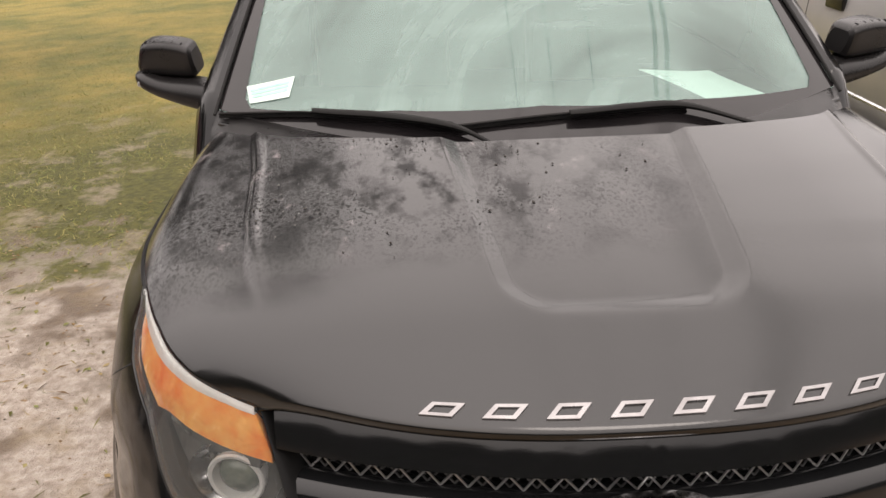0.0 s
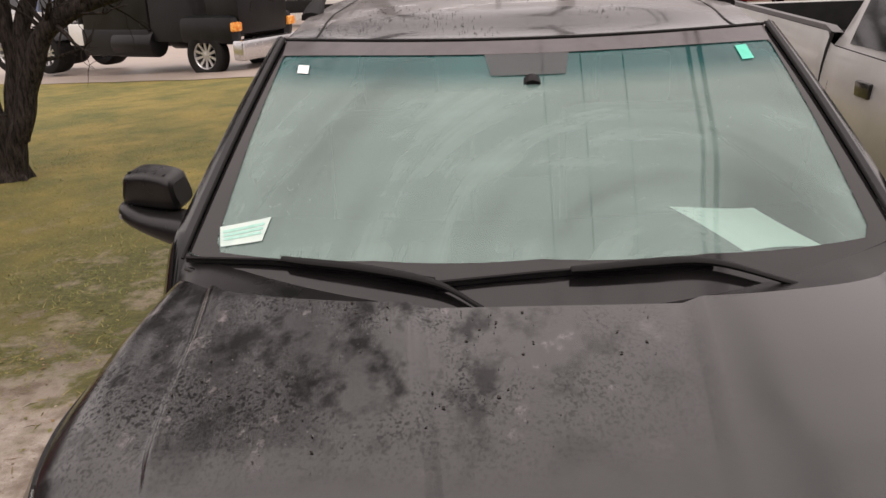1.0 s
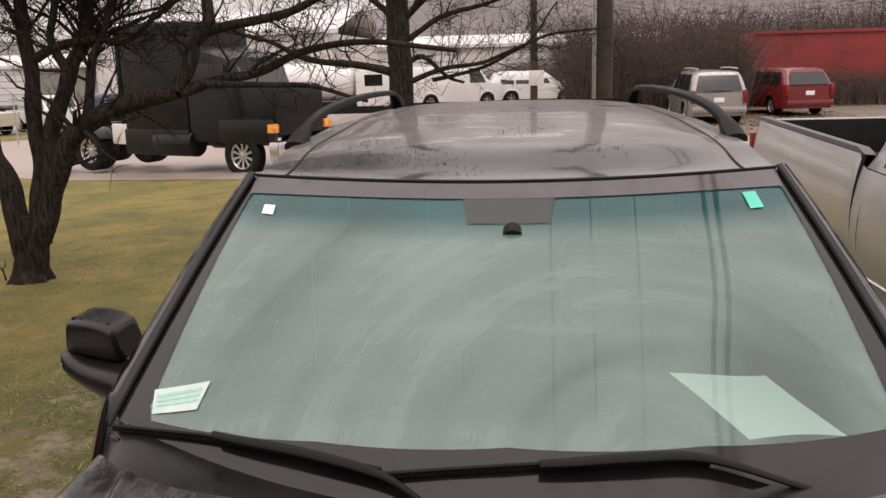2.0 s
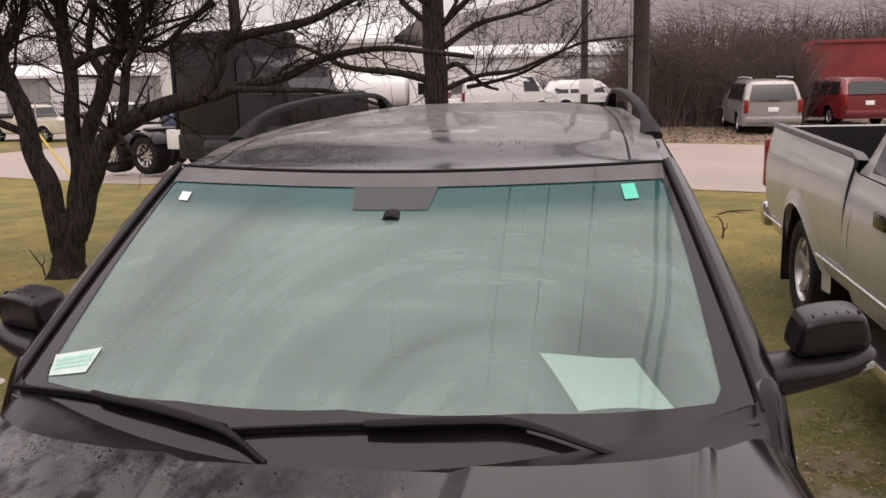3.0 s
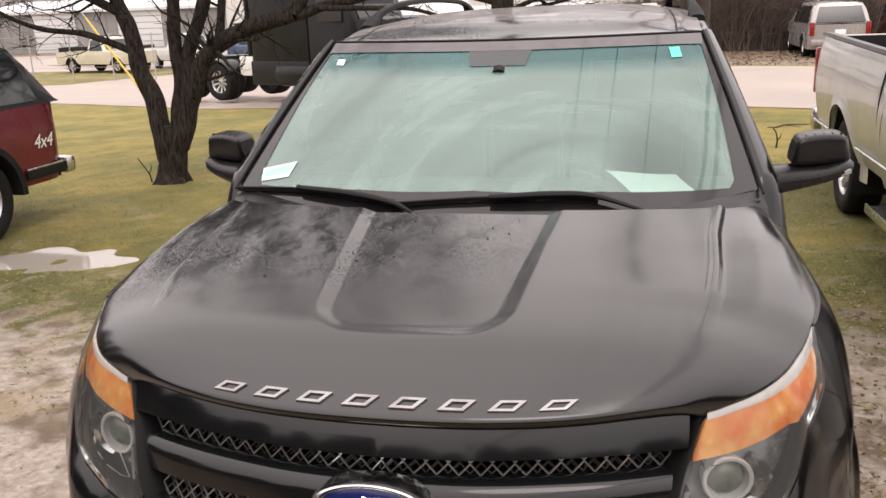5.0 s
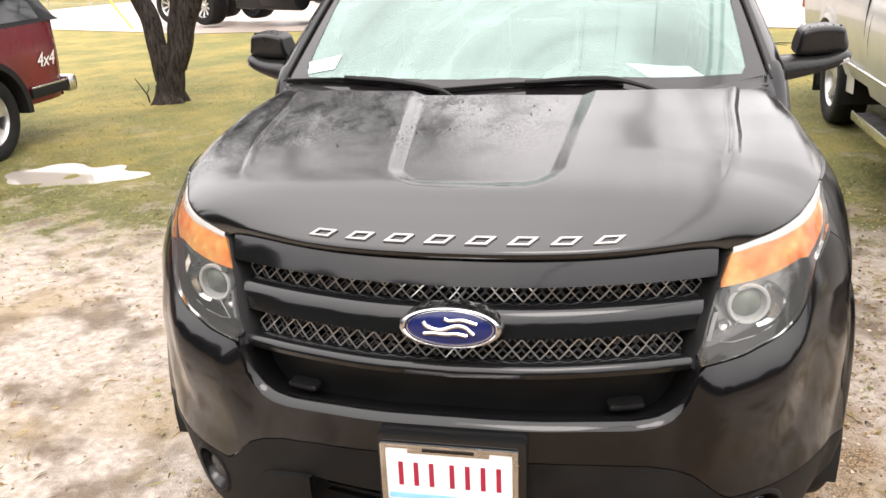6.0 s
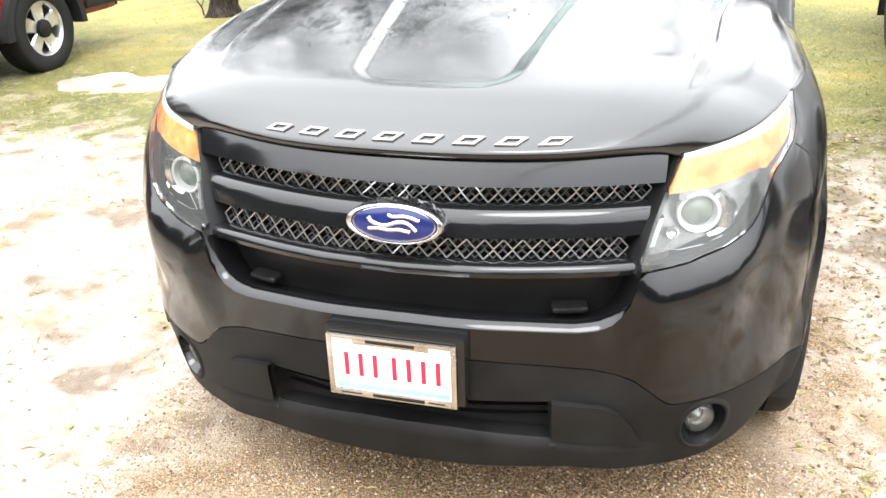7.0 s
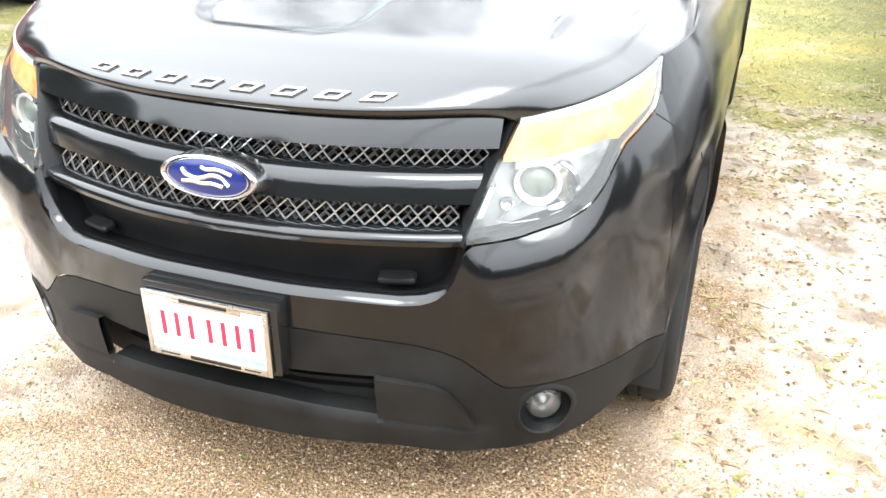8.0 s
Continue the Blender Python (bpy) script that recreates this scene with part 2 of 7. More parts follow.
sg_mix = mixed(screen_glass, ramp(screen_glass, sg_d.outputs["Distance"], [(0.05, grey(0.35)), (0.12, grey(0.0))]), sg_mix, grey(0.75))
# The demister has cleared a patch low on one side.
sg_far = node(screen_glass, "ShaderNodeVectorMath")
sg_far.operation = "DISTANCE"
wire(screen_glass, coords(screen_glass, (1.0, 0.8, 0.8)), sg_far.inputs[0])
sg_far.inputs[1].default_value = (0.54, 1.12, 1.03)
sg_mix = mixed(screen_glass, ramp(screen_glass, sg_far.outputs["Value"], [(0.07, grey(0.5)), (0.19, grey(0.0))]), sg_mix, grey(0.05))
wire(screen_glass, sg_mix, st_.nodes[screen_glass["fog_mix"]].inputs["Fac"])
sg_sep = node(screen_glass, "ShaderNodeSeparateXYZ")
wire(screen_glass, coords(screen_glass), sg_sep.inputs[0])
sg_map = node(screen_glass, "ShaderNodeMapRange")
for key, value in (("From Min", 1.545), ("From Max", 1.59), ("To Min", 0.0), ("To Max", 1.0)):
    sg_map.inputs[key].default_value = value
wire(screen_glass, sg_sep.outputs["Z"], sg_map.inputs["Value"])
sg_col = mixed(screen_glass, sg_map.outputs[0], (0.42, 0.6, 0.545), (0.06, 0.25, 0.245))
for n_ in st_.nodes:
    if n_.bl_idname == "ShaderNodeBsdfDiffuse":
        wire(screen_glass, sg_col, n_.inputs["Color"])
lamp_white = mottled("milky_white_plastic", (0.72, 0.72, 0.7), (0.62, 0.62, 0.6), 14, (0.2, 0.35))

# ---- shapes ----
def part(name, bm, material, parent, label="", angle=40):
    """One mesh object under a thing or a part; bm's mesh in the thing's own metres."""
    me = bpy.data.meshes.new(name)
    bm.normal_update()
    bm.to_mesh(me)
    bm.free()
    me.materials.append(material)
    me.polygons.foreach_set("use_smooth", [True] * len(me.polygons))
    me.set_sharp_from_angle(angle=radians(angle))
    ob = new(name, me)
    ob.parent = parent
    if label:
        ob["label"] = label
    return ob


def thing(name, x=0, y=0, z=0, rz=0, label="", category="", group="", kind=""):
    ob = new(name)
    ob.empty_display_size = 0.2
    ob.matrix_world = pose(x, y, z, 0, 0, rz)
    return tagged(ob, label, category, group, kind)


def solo(name, bm, material, label, category, kind="", angle=40, group=""):
    ob = part(name, bm, material, None, "", angle)
    return tagged(ob, label, category, group, kind)


def grid(bm, rows, loop=False):
    """Quads between rows of points."""
    vs = [[bm.verts.new(p) for p in r] for r in rows]
    n = len(rows[0])
    for a, b in zip(vs, vs[1:]):
        for i in range(n if loop else n - 1):
            j = (i + 1) % n
            bm.faces.new((a[i], a[j], b[j], b[i]))
    return vs


def cap(bm, ring, flip=False):
    bm.faces.new(ring[::-1] if flip else ring)


def box(bm, cx, cy, cz, sx, sy, sz, bev=0.0, m=None):
    r = bmesh.ops.create_cube(bm, size=1)["verts"]
    mm = Matrix.Translation((cx, cy, cz)) @ Matrix.Diagonal((sx, sy, sz, 1))
    bmesh.ops.transform(bm, matrix=(m or Matrix()) @ mm, verts=r)
    if bev:
        es = list({e for w in r for e in w.link_edges})
        bmesh.ops.bevel(bm, geom=es, offset=bev, segments=2, profile=0.6, affect="EDGES")


def lathe(bm, profile, n=32, m=None):
    """Turns (radius, along) pairs round the x axis."""
    rows = []
    for r, a in profile:
        rows.append([(a, r * math.cos(2 * math.pi * i / n), r * math.sin(2 * math.pi * i / n)) for i in range(n)])
    if m:
        rows = [[m @ Vector(p) for p in r] for r in rows]
    vs = grid(bm, rows, True)
    return vs


def tube(bm, pts, radii, n=6, caps=True):
    """A tapered tube along points."""
    pts = [Vector(p) for p in pts]
    if not isinstance(radii, (list, tuple)):
        radii = [radii] * len(pts)
    rows, side = [], None
    for i, p in enumerate(pts):
        d = (pts[min(i + 1, len(pts) - 1)] - pts[max(i - 1, 0)]).normalized()
        if side is None:
            side = d.orthogonal().normalized()
        side = (side - d * side.dot(d))
        side = side.normalized() if side.length > 1e-5 else d.orthogonal().normalized()
        up = d.cross(side)
        rows.append([p + radii[i] * (math.cos(2 * math.pi * k / n) * side + math.sin(2 * math.pi * k / n) * up) for k in range(n)])
    vs = grid(bm, rows, True)
    if caps:
        cap(bm, vs[0], True)
        cap(bm, vs[-1])


def curve_of(points, n=400):
    """Smooth dense samples through points (Catmull-Rom), by length."""
    p = np.array(points, float)
    q = np.vstack([2 * p[0] - p[1], p, 2 * p[-1] - p[-2]])
    out = []
    for i in range(1, len(q) - 2):
        t = np.linspace(0, 1, n // (len(p) - 1), endpoint=False)[:, None]
        a, b, c, d = q[i - 1], q[i], q[i + 1], q[i + 2]
        out.append(0.5 * (2 * b + (c - a) * t + (2 * a - 5 * b + 4 * c - d) * t**2 + (3 * b - a - 3 * c + d) * t**3))
    return np.vstack(out + [p[-1:]])


def smooth01(t):
    t = min(1.0, max(0.0, t))
    return t * t * (3 - 2 * t)


def interp(v, xs, ys):
    return float(np.interp(v, xs, ys))


def solidify(bm, depth):
    """Gives an open sheet thickness inwards."""
    bmesh.ops.solidify(bm, geom=list(bm.faces), thickness=depth)

# ---- the black SUV: front bumper at y = 0, nose to -y ----
suv = thing("suv", label="black wet SUV with amber headlamps, parked on gravel", category="car")

# Plan of the lower body, half of it, from the middle of the nose round the side to the tail.
PLAN = curve_of([(0, 0.06), (0.2, 0.074), (0.4, 0.118), (0.55, 0.169), (0.7, 0.24), (0.795, 0.305), (0.882, 0.4), (0.948, 0.53), (0.979, 0.7),
                 (0.994, 0.95), (0.992, 1.4), (0.985, 2.4), (0.985, 3.6), (0.96, 4.4), (0.9, 4.78), (0.7, 4.93), (0.35, 4.99), (0, 5.0)], 1700)
ARC = np.concatenate([[0], np.cumsum(np.hypot(*np.diff(PLAN, axis=0).T))])
END = float(ARC[-1])
FRONT_WHEEL, REAR_WHEEL, WHEEL_R = 0.96, 3.82, 0.385


def u_at_x(x):
    return float(np.interp(x, PLAN[:800, 0], ARC[:800]))


def u_at_y(y):
    i0, i1 = np.searchsorted(ARC, u_at_x(0.85)), np.argmax(PLAN[:, 1] > 4.7)
    return float(np.interp(y, PLAN[i0:i1, 1], ARC[i0:i1]))


def on_body(u, z, off=0.0):
    """The point of the outer skin at u along the plan and height z; off: metres inwards."""
    a, s = abs(u), -1.0 if u < 0 else 1.0
    x, y = interp(a, ARC, PLAN[:, 0]), interp(a, ARC, PLAN[:, 1])
    d = 0.004
    tx, ty = interp(a + d, ARC, PLAN[:, 0]) - interp(a - d, ARC, PLAN[:, 0]), interp(a + d, ARC, PLAN[:, 1]) - interp(a - d, ARC, PLAN[:, 1])
    if a < 2 * d:
        tx, ty = 1.0, 0.0
    n = math.hypot(tx, ty)
    w, w2, w3 = smooth01((x - 0.6) / 0.35), smooth01((y - 0.4) / 0.5), smooth01((y - 0.48) / 0.38)
    up, low = max(0.0, z - 0.78), max(0.0, 0.42 - z)
    front = 1.0 if y < 2.5 else -1.0
    y += front * (0.45 * up * (1 - 0.45 * w) * (1 - w2) + 0.12 * low * (1 - w2))
    x -= 0.32 * up * min(1.0, up / 0.28) * w * (1 - w3) + 2.75 * up**3 * w3 + 0.18 * low * w
    x, y = x - off * ty / n, y + off * tx / n
    return (s * x, y, z)


HLX = [0.549, 0.575, 0.60, 0.625, 0.654, 0.683, 0.735, 0.78, 0.805, 0.825, 0.85, 0.886, 0.92, 0.943, 0.957]
HL_HI = [0.776, 0.86, 0.94, 1.014, 1.018, 1.024, 1.032, 1.039, 1.043, 1.046, 1.05, 1.057, 1.066, 1.077, 1.087]
HL_LO = [0.771, 0.774, 0.778, 0.782, 0.787, 0.797, 0.812, 0.838, 0.872, 0.91, 0.948, 0.972, 0.995, 1.03, 1.082]
U_TIP, U_IN = u_at_x(0.957), u_at_x(0.622)
TOP_U = [U_IN, u_at_x(0.70), u_at_x(0.78), u_at_x(0.85), u_at_x(0.92), U_TIP, u_at_y(0.9), u_at_y(1.1), u_at_y(1.4), u_at_y(1.8), u_at_y(3.0), u_at_y(4.5), END]
TOP_Z = [1.014, 1.026, 1.039, 1.05, 1.066, 1.087, 1.095, 1.108, 1.144, 1.168, 1.2, 1.235, 1.24]


def x_at_u(u):
    return interp(abs(u), ARC[:900], PLAN[:900, 0])


def z_top(u):
    return interp(abs(u), TOP_U, TOP_Z)


def z_brow(x):
    """Lower rim of the grille opening."""
    return interp(abs(x), [0, 0.3, 0.42, 0.47, 0.505, 0.525, 0.54, 0.553], [0.641, 0.632, 0.625, 0.629, 0.646, 0.674, 0.72, 0.772])


def z_tex(x):
    """Upper edge of the unpainted lower bumper."""
    return interp(abs(x), [0, 0.2, 0.35, 0.45, 0.51, 0.55, 0.59, 0.625, 0.645, 0.68, 0.76, 0.82, 0.87, 0.93], [0.553, 0.549, 0.537, 0.525, 0.507, 0.487, 0.448, 0.413, 0.402, 0.402, 0.412, 0.422, 0.434, 0.447])


def z_low(x):
    return interp(abs(x), [0, 0.4, 0.52, 0.65, 0.75, 0.83, 0.88, 0.93], [0.242, 0.242, 0.224, 0.214, 0.222, 0.242, 0.28, 0.35])


def arch(y):
    for c in (FRONT_WHEEL, REAR_WHEEL):
        if abs(y - c) < 0.46:
            return 0.36 + math.sqrt(0.46**2 - (y - c) ** 2)
    return 0.27


def skin(us, lo, hi, rows=8, off=None, rim=0.012, bm=None):
    """A panel of the body between two heights over a stretch of u, with its edges rolled inwards."""
    bm = bm or bmesh.new()
    us = us if us[-1] > us[0] else us[::-1]
    lines = []
    n = rows
    for j in range(-1, n + 2):
        line = []
        for u in us:
            a, b = lo(u), hi(u)
            t = min(1, max(0, j / n))
            z = a + (b - a) * t
            o = off(u, z) if off else 0.0
            if j in (-1, n + 1):
                o += rim
            line.append(on_body(u, z, o))
        lines.append(line)
    grid(bm, lines)
    return bm


def span(a, b, n):
    return list(np.linspace(a, b, n))


def z_bumper_top(u):
    x = x_at_u(u)
    if abs(u) < u_at_x(0.553):
        return z_brow(x)
    return interp(x, HLX, HL_LO) - 0.004


def flare(u, z):
    y = on_body(abs(u), z)[1]
    d = min(math.hypot(y - c, z - 0.36) for c in (FRONT_WHEEL, REAR_WHEEL)) - 0.46
    return -0.018 * (1 - smooth01(d / 0.06)) + 0.01 * math.exp(-(((z - 0.8) / 0.05) ** 2))


def shoulder(u, z):
    """The bumper swells below the headlamps, and follows the wheel arch at its ends."""
    x = x_at_u(u)
    amp = 0.036 * smooth01((x - 0.5) / 0.1) * (1 - smooth01((x - 0.72) / 0.12))
    d = interp(x, HLX, HL_LO) - 0.004 - z
    swell = 1 - (1 - max(0.0, d) / 0.095) ** 2 if d < 0.095 else 1 - smooth01((d - 0.095) / 0.24)
    return flare(u, z) * smooth01((x - 0.85) / 0.06) - amp * swell


U_SIDE = u_at_y(0.5)
us = span(-U_SIDE, U_SIDE, 121)
part("front_bumper", skin(us, lambda u: z_tex(x_at_u(u)) + 0.004, z_bumper_top, 22, shoulder), paint, suv, "black painted front bumper, beaded with rain")

# The ledge behind the rim of the grille opening.
bm = bmesh.new()
rows = []
ub = u_at_x(0.553)
for o, dz in ((0.0, 0.0), (0.002, 0.003), (0.009, 0.009), (0.017, 0.0145), (0.025, 0.018), (0.034, 0.0185), (0.041, 0.0165), (0.1, -0.004)):
    rows.append([on_body(u, z_brow(x_at_u(u)) + dz, o) for u in span(-ub, ub, 81)])
grid(bm, rows)
part("grille_ledge", bm, paint, suv)

# Unpainted lower bumper with its intake; a round pocket each side for a fog lamp.
U_INT, U_FOG, Z_FOG = u_at_x(0.362), u_at_x(0.73), 0.322


def z_lip(u):
    return interp(x_at_u(u), [0, 0.13, 0.37, 0.6], [0.352, 0.35, 0.326, 0.29])


def lip_out(u, z):
    return -0.014 * smooth01((z_lip(u) - z) / 0.02) * (1 - smooth01((x_at_u(u) - 0.5) / 0.15))


bm = skin(span(-U_INT, U_INT, 25), lambda u: 0.44, lambda u: z_tex(x_at_u(u)), 4, rim=0.05)
skin(span(-U_INT, U_INT, 25), lambda u: z_low(x_at_u(u)), z_lip, 6, lip_out, rim=0.05, bm=bm)
for s in (-1, 1):
    skin([s * u for u in span(U_INT, U_SIDE, 76)], lambda u: z_low(x_at_u(u)), lambda u: z_tex(x_at_u(u)), 22, lambda u, z: shoulder(u, z) + lip_out(u, z), bm=bm)
fog_at = [Vector(on_body(s * U_FOG, Z_FOG, shoulder(U_FOG, Z_FOG))) for s in (-1, 1)]
bmesh.ops.delete(bm, geom=[f for f in bm.faces if any((w_.co - c).length < 0.066 for w_ in f.verts for c in fog_at)], context="FACES")
lower = part("lower_bumper", bm, trim_black, suv, "grey-black textured plastic lower bumper")
for s in (-1, 1):
    bm = skin([s * u for u in span(U_INT + 0.004, u_at_x(0.575), 24)], lambda u: interp(x_at_u(u), [0.37, 0.575], [0.33, 0.298]), lambda u: interp(x_at_u(u), [0.36, 0.475, 0.5, 0.52, 0.545, 0.575], [0.445, 0.426, 0.416, 0.4, 0.362, 0.304]), 5, lambda u, z: -0.018, 0.02)
    part("bumper_pad", bm, trim_black, lower)
# Black sheet that stands in for the unlit depth of the intake.
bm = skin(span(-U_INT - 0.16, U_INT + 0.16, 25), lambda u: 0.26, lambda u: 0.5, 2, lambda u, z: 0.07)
part("intake_dark_sheet", bm, dark_void, lower)
for k in range(3):
    bm = bmesh.new()
    z = 0.365 + 0.026 * k
    grid(bm, [[on_body(u, z + dz, o) for u in span(-U_INT, U_INT, 25)] for o, dz in ((0.066, 0.0), (0.045, 0.004), (0.045, 0.0), (0.066, -0.004))])
    part("intake_slat", bm, void_plastic, lower)

# Fog lamps, set back in their pockets.
for s in (-1, 1):
    c = Vector(on_body(s * U_FOG, Z_FOG, shoulder(U_FOG, Z_FOG)))
    out = Vector((s * 0.42, -0.9, 0.0)).normalized()
    m = Matrix.Translation(c) @ out.to_track_quat("X", "Z").to_matrix().to_4x4()
    turns = np.linspace(0, 2 * math.pi, 49)[:-1]

    def rim(r, lift):
        pts = [(U_FOG + r * math.cos(a), Z_FOG + r * math.sin(a)) for a in turns]
        return [on_body(s * u, z, shoulder(u, z) - lift) for u, z in pts]

    bm = bmesh.new()
    grid(bm, [rim(0.084, -0.002), rim(0.08, 0.002), rim(0.07, 0.004), rim(0.066, 0.001)], True)
    part("pocket_rim", bm, trim_black, lower)
    bm = bmesh.new()
    deep = [[m @ Vector((a, r * math.cos(q), r * math.sin(q))) for q in turns] for r, a in ((0.056, -0.04), (0.046, -0.05), (0.001, -0.052))]
    first_ = rim(0.068, 0.002)
    near = [min(range(48), key=lambda k_: (deep[0][k_] - Vector(first_[0])).length)][0]
    step_ = 1 if (deep[0][(near + 1) % 48] - Vector(first_[1])).length < (deep[0][near - 1] - Vector(first_[1])).length else -1
    grid(bm, [first_] + [[r_[(near + step_ * k_) % 48] for k_ in range(48)] for r_ in deep], True)
    fog = part("fog_lamp", bm, gloss_black, suv, "round fog lamp set back in a black pocket")
    bm = bmesh.new()
    lathe(bm, [(0.043, -0.034), (0.041, -0.026), (0.03, -0.018), (0.0, -0.013)], 28, m)
    part("fog_lens", bm, clear_glass, fog)
    bm = bmesh.new()
    lathe(bm, [(0.042, -0.03), (0.036, -0.04), (0.02, -0.046), (0.012, -0.036), (0.0, -0.03)], 28, m)
    part("fog_reflector", bm, lamp_grey, fog)

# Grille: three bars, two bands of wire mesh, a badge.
# A near-black sheet behind the bars paints the depth dark.
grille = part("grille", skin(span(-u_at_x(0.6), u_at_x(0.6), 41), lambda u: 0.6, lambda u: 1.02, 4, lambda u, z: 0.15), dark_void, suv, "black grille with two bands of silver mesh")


def sweep_bar(name, half, outline, material, parent, n=61):
    """A bar across the nose; outline: (inwards, height) round its section."""
    bm = bmesh.new()
    rows = []
    for u in span(-u_at_x(half), u_at_x(half), n):
        rows.append([on_body(u, z, o) for o, z in outline])
    vs = grid(bm, rows, True)
    cap(bm, vs[0])
    cap(bm, vs[-1], True)
    return part(name, bm, material, parent)


def bar_section(z0, z1, front, back, r=0.01, lean=-0.02):
    f = lambda q: front + 0.001 + max(0.0, -lean) * (1 - q) + max(0.0, lean) * q
    return [(back, z0), (f(0) + 0.007, z0), (f(0.05), z0 + 0.3 * r), (f(0.5) - 0.002, (z0 + z1) / 2), (f(0.9), z1 - 1.4 * r), (f(0.95) + 0.15 * r, z1 - 0.9 * r), (f(1) + 0.45 * r, z1 - 0.35 * r), (f(1) + 1.2 * r, z1), (back, z1)]


sweep_bar("grille_bar", 0.592, bar_section(0.949, 1.018, 0.01, 0.13, 0.006, -0.003), bar_paint, grille)
sweep_bar("grille_bar", 0.572, bar_section(0.833, 0.902, 0.026, 0.13, 0.016, -0.009), bar_paint, grille)
sweep_bar("grille_bar", 0.552, bar_section(0.75, 0.781, 0.024, 0.13, 0.012, -0.004), bar_paint, grille)
# Recessed panel, its black standing in for the shaded lower cavity.
sweep_bar("grille_panel", 0.545, bar_section(0.61, 0.748, 0.085, 0.14, 0.012), void_plastic, grille)
# Upright cheeks that end the bars beside the headlamps.
for s in (-1, 1):
    bm = bmesh.new()
    rows = []
    for o in (0.0, 0.03, 0.14):
        rows.append([on_body(s * u_at_x(x - (0.014 if o else 0.004)), z, max(o, 0.012)) for x, z in ((0.553, 0.76), (0.575, 0.86), (0.6, 0.94), (0.622, 1.008))])
    grid(bm, rows)
    part("grille_cheek", bm, void_plastic, grille)
    # A rounded tow-eye cover low behind the rim.
    bm = bmesh.new()
    lid = Matrix.Translation(on_body(s * u_at_x(0.41), 0.66, 0.066)) @ pose(0, 0, 0, 8, 0, s * 17)
    oval = [(max(-1, min(1, 1.25 * math.cos(a_))), max(-1, min(1, 1.25 * math.sin(a_)))) for a_ in np.linspace(0, 2 * math.pi, 33)[:-1]]
    vs = grid(bm, [[lid @ Vector((0.042 * w_ * a_, 0.02 * w_ * b_, h_)) for a_, b_ in oval] for w_, h_ in ((0.85, -0.008), (1.0, -0.004), (1.0, 0.003), (0.88, 0.007))], True)
    cap(bm, vs[-1])
    part("tow_cover", bm, void_plastic, grille)


def mesh_band(z0, z1, half, pitch):
    """A band of woven diamond mesh: zigzag wires that meet point to point, row over row."""
    n, zm = int(half / pitch), 0.45 * z0 + 0.55 * z1
    for depth, za, zb, shift, bright in ((0.064, zm - 0.024, zm - 0.004, 0, True), (0.066, zm - 0.003, zm + 0.017, 1, True), (0.071, zm - 0.024, zm - 0.004, 1, False), (0.073, zm - 0.003, zm + 0.017, 0, False), (0.07, zm - 0.045, zm - 0.025, 1, False),
                                         (0.09, zm - 0.032, zm - 0.014, 1, False), (0.09, zm - 0.008, zm + 0.01, 0, False), (0.076, zm + 0.018, zm + 0.034, 0, False)):
        pts = []
        for k in range(-2 * n, 2 * n + 1):
            pts.append(on_body((k / 2) * pitch, za if (k + shift) % 2 else zb, depth))
        bm = bmesh.new()
        for a, b in zip(pts, pts[1:]):
            tube(bm, [a, b], 0.002 if bright else 0.0019, 4)
        part("mesh_wire", bm, wire_silver if bright else wire_dark, grille)


# Wires set deeper get a darker copy of the silver, shade put in as colour.
wire_dark = mottled("depth_shaded_wire", (0.13, 0.13, 0.13), (0.06, 0.06, 0.06), 30, (0.3, 0.45), metal=0.6)
wire_silver = mottled("dull_silver_wire", (0.6, 0.6, 0.6), (0.4, 0.4, 0.4), 30, (0.25, 0.4), metal=0.9)
mesh_band(0.897, 0.953, u_at_x(0.585), 0.046)
mesh_band(0.776, 0.834, u_at_x(0.56), 0.046)

m_b = Matrix.Translation((0.0, 0.098, 0.874)) @ pose(0, 0, 0, -8, 0, 0) @ Vector((0, -1, 0)).to_track_quat("X", "Z").to_matrix().to_4x4() @ Matrix.Diagonal((1, 1, 0.41, 1))
bm = bmesh.new()
lathe(bm, [(0.119, -0.06), (0.119, 0.0), (0.115, 0.007), (0.108, 0.009), (0.104, 0.006), (0.104, 0.0)], 64, m_b)
badge = part("badge", bm, chrome, suv, "oval badge, blue with a silver rim")
bm = bmesh.new()
lathe(bm, [(0.106, 0.002), (0.098, 0.0045), (0.05, 0.008), (0.0, 0.0095)], 64, m_b)
part("badge_field", bm, oval_blue, badge)
bm = bmesh.new()
lathe(bm, [(0.1, 0.0042), (0.1, 0.0062), (0.0965, 0.0066), (0.0965, 0.0046)], 64, m_b)
part("badge_line", bm, chrome, badge)
bm = bmesh.new()
for pts, r in (([(-0.062, 0.012), (-0.03, 0.02), (0.0, 0.018), (0.012, 0.022)], 0.0045), ([(-0.055, -0.012), (-0.035, 0.004), (-0.012, 0.006), (0.02, -0.004), (0.05, 0.002), (0.06, 0.014)], 0.005),
               ([(-0.04, -0.016), (-0.015, -0.012), (0.01, -0.014), (0.035, -0.012), (0.06, -0.014)], 0.0045)):
    tube(bm, [m_b @ Vector((0.0085, -p[0], p[1] / 0.41)) for p in curve_of([(a, b) for a, b in pts], 24)], r, 6)
part("badge_mark", bm, chrome, badge)

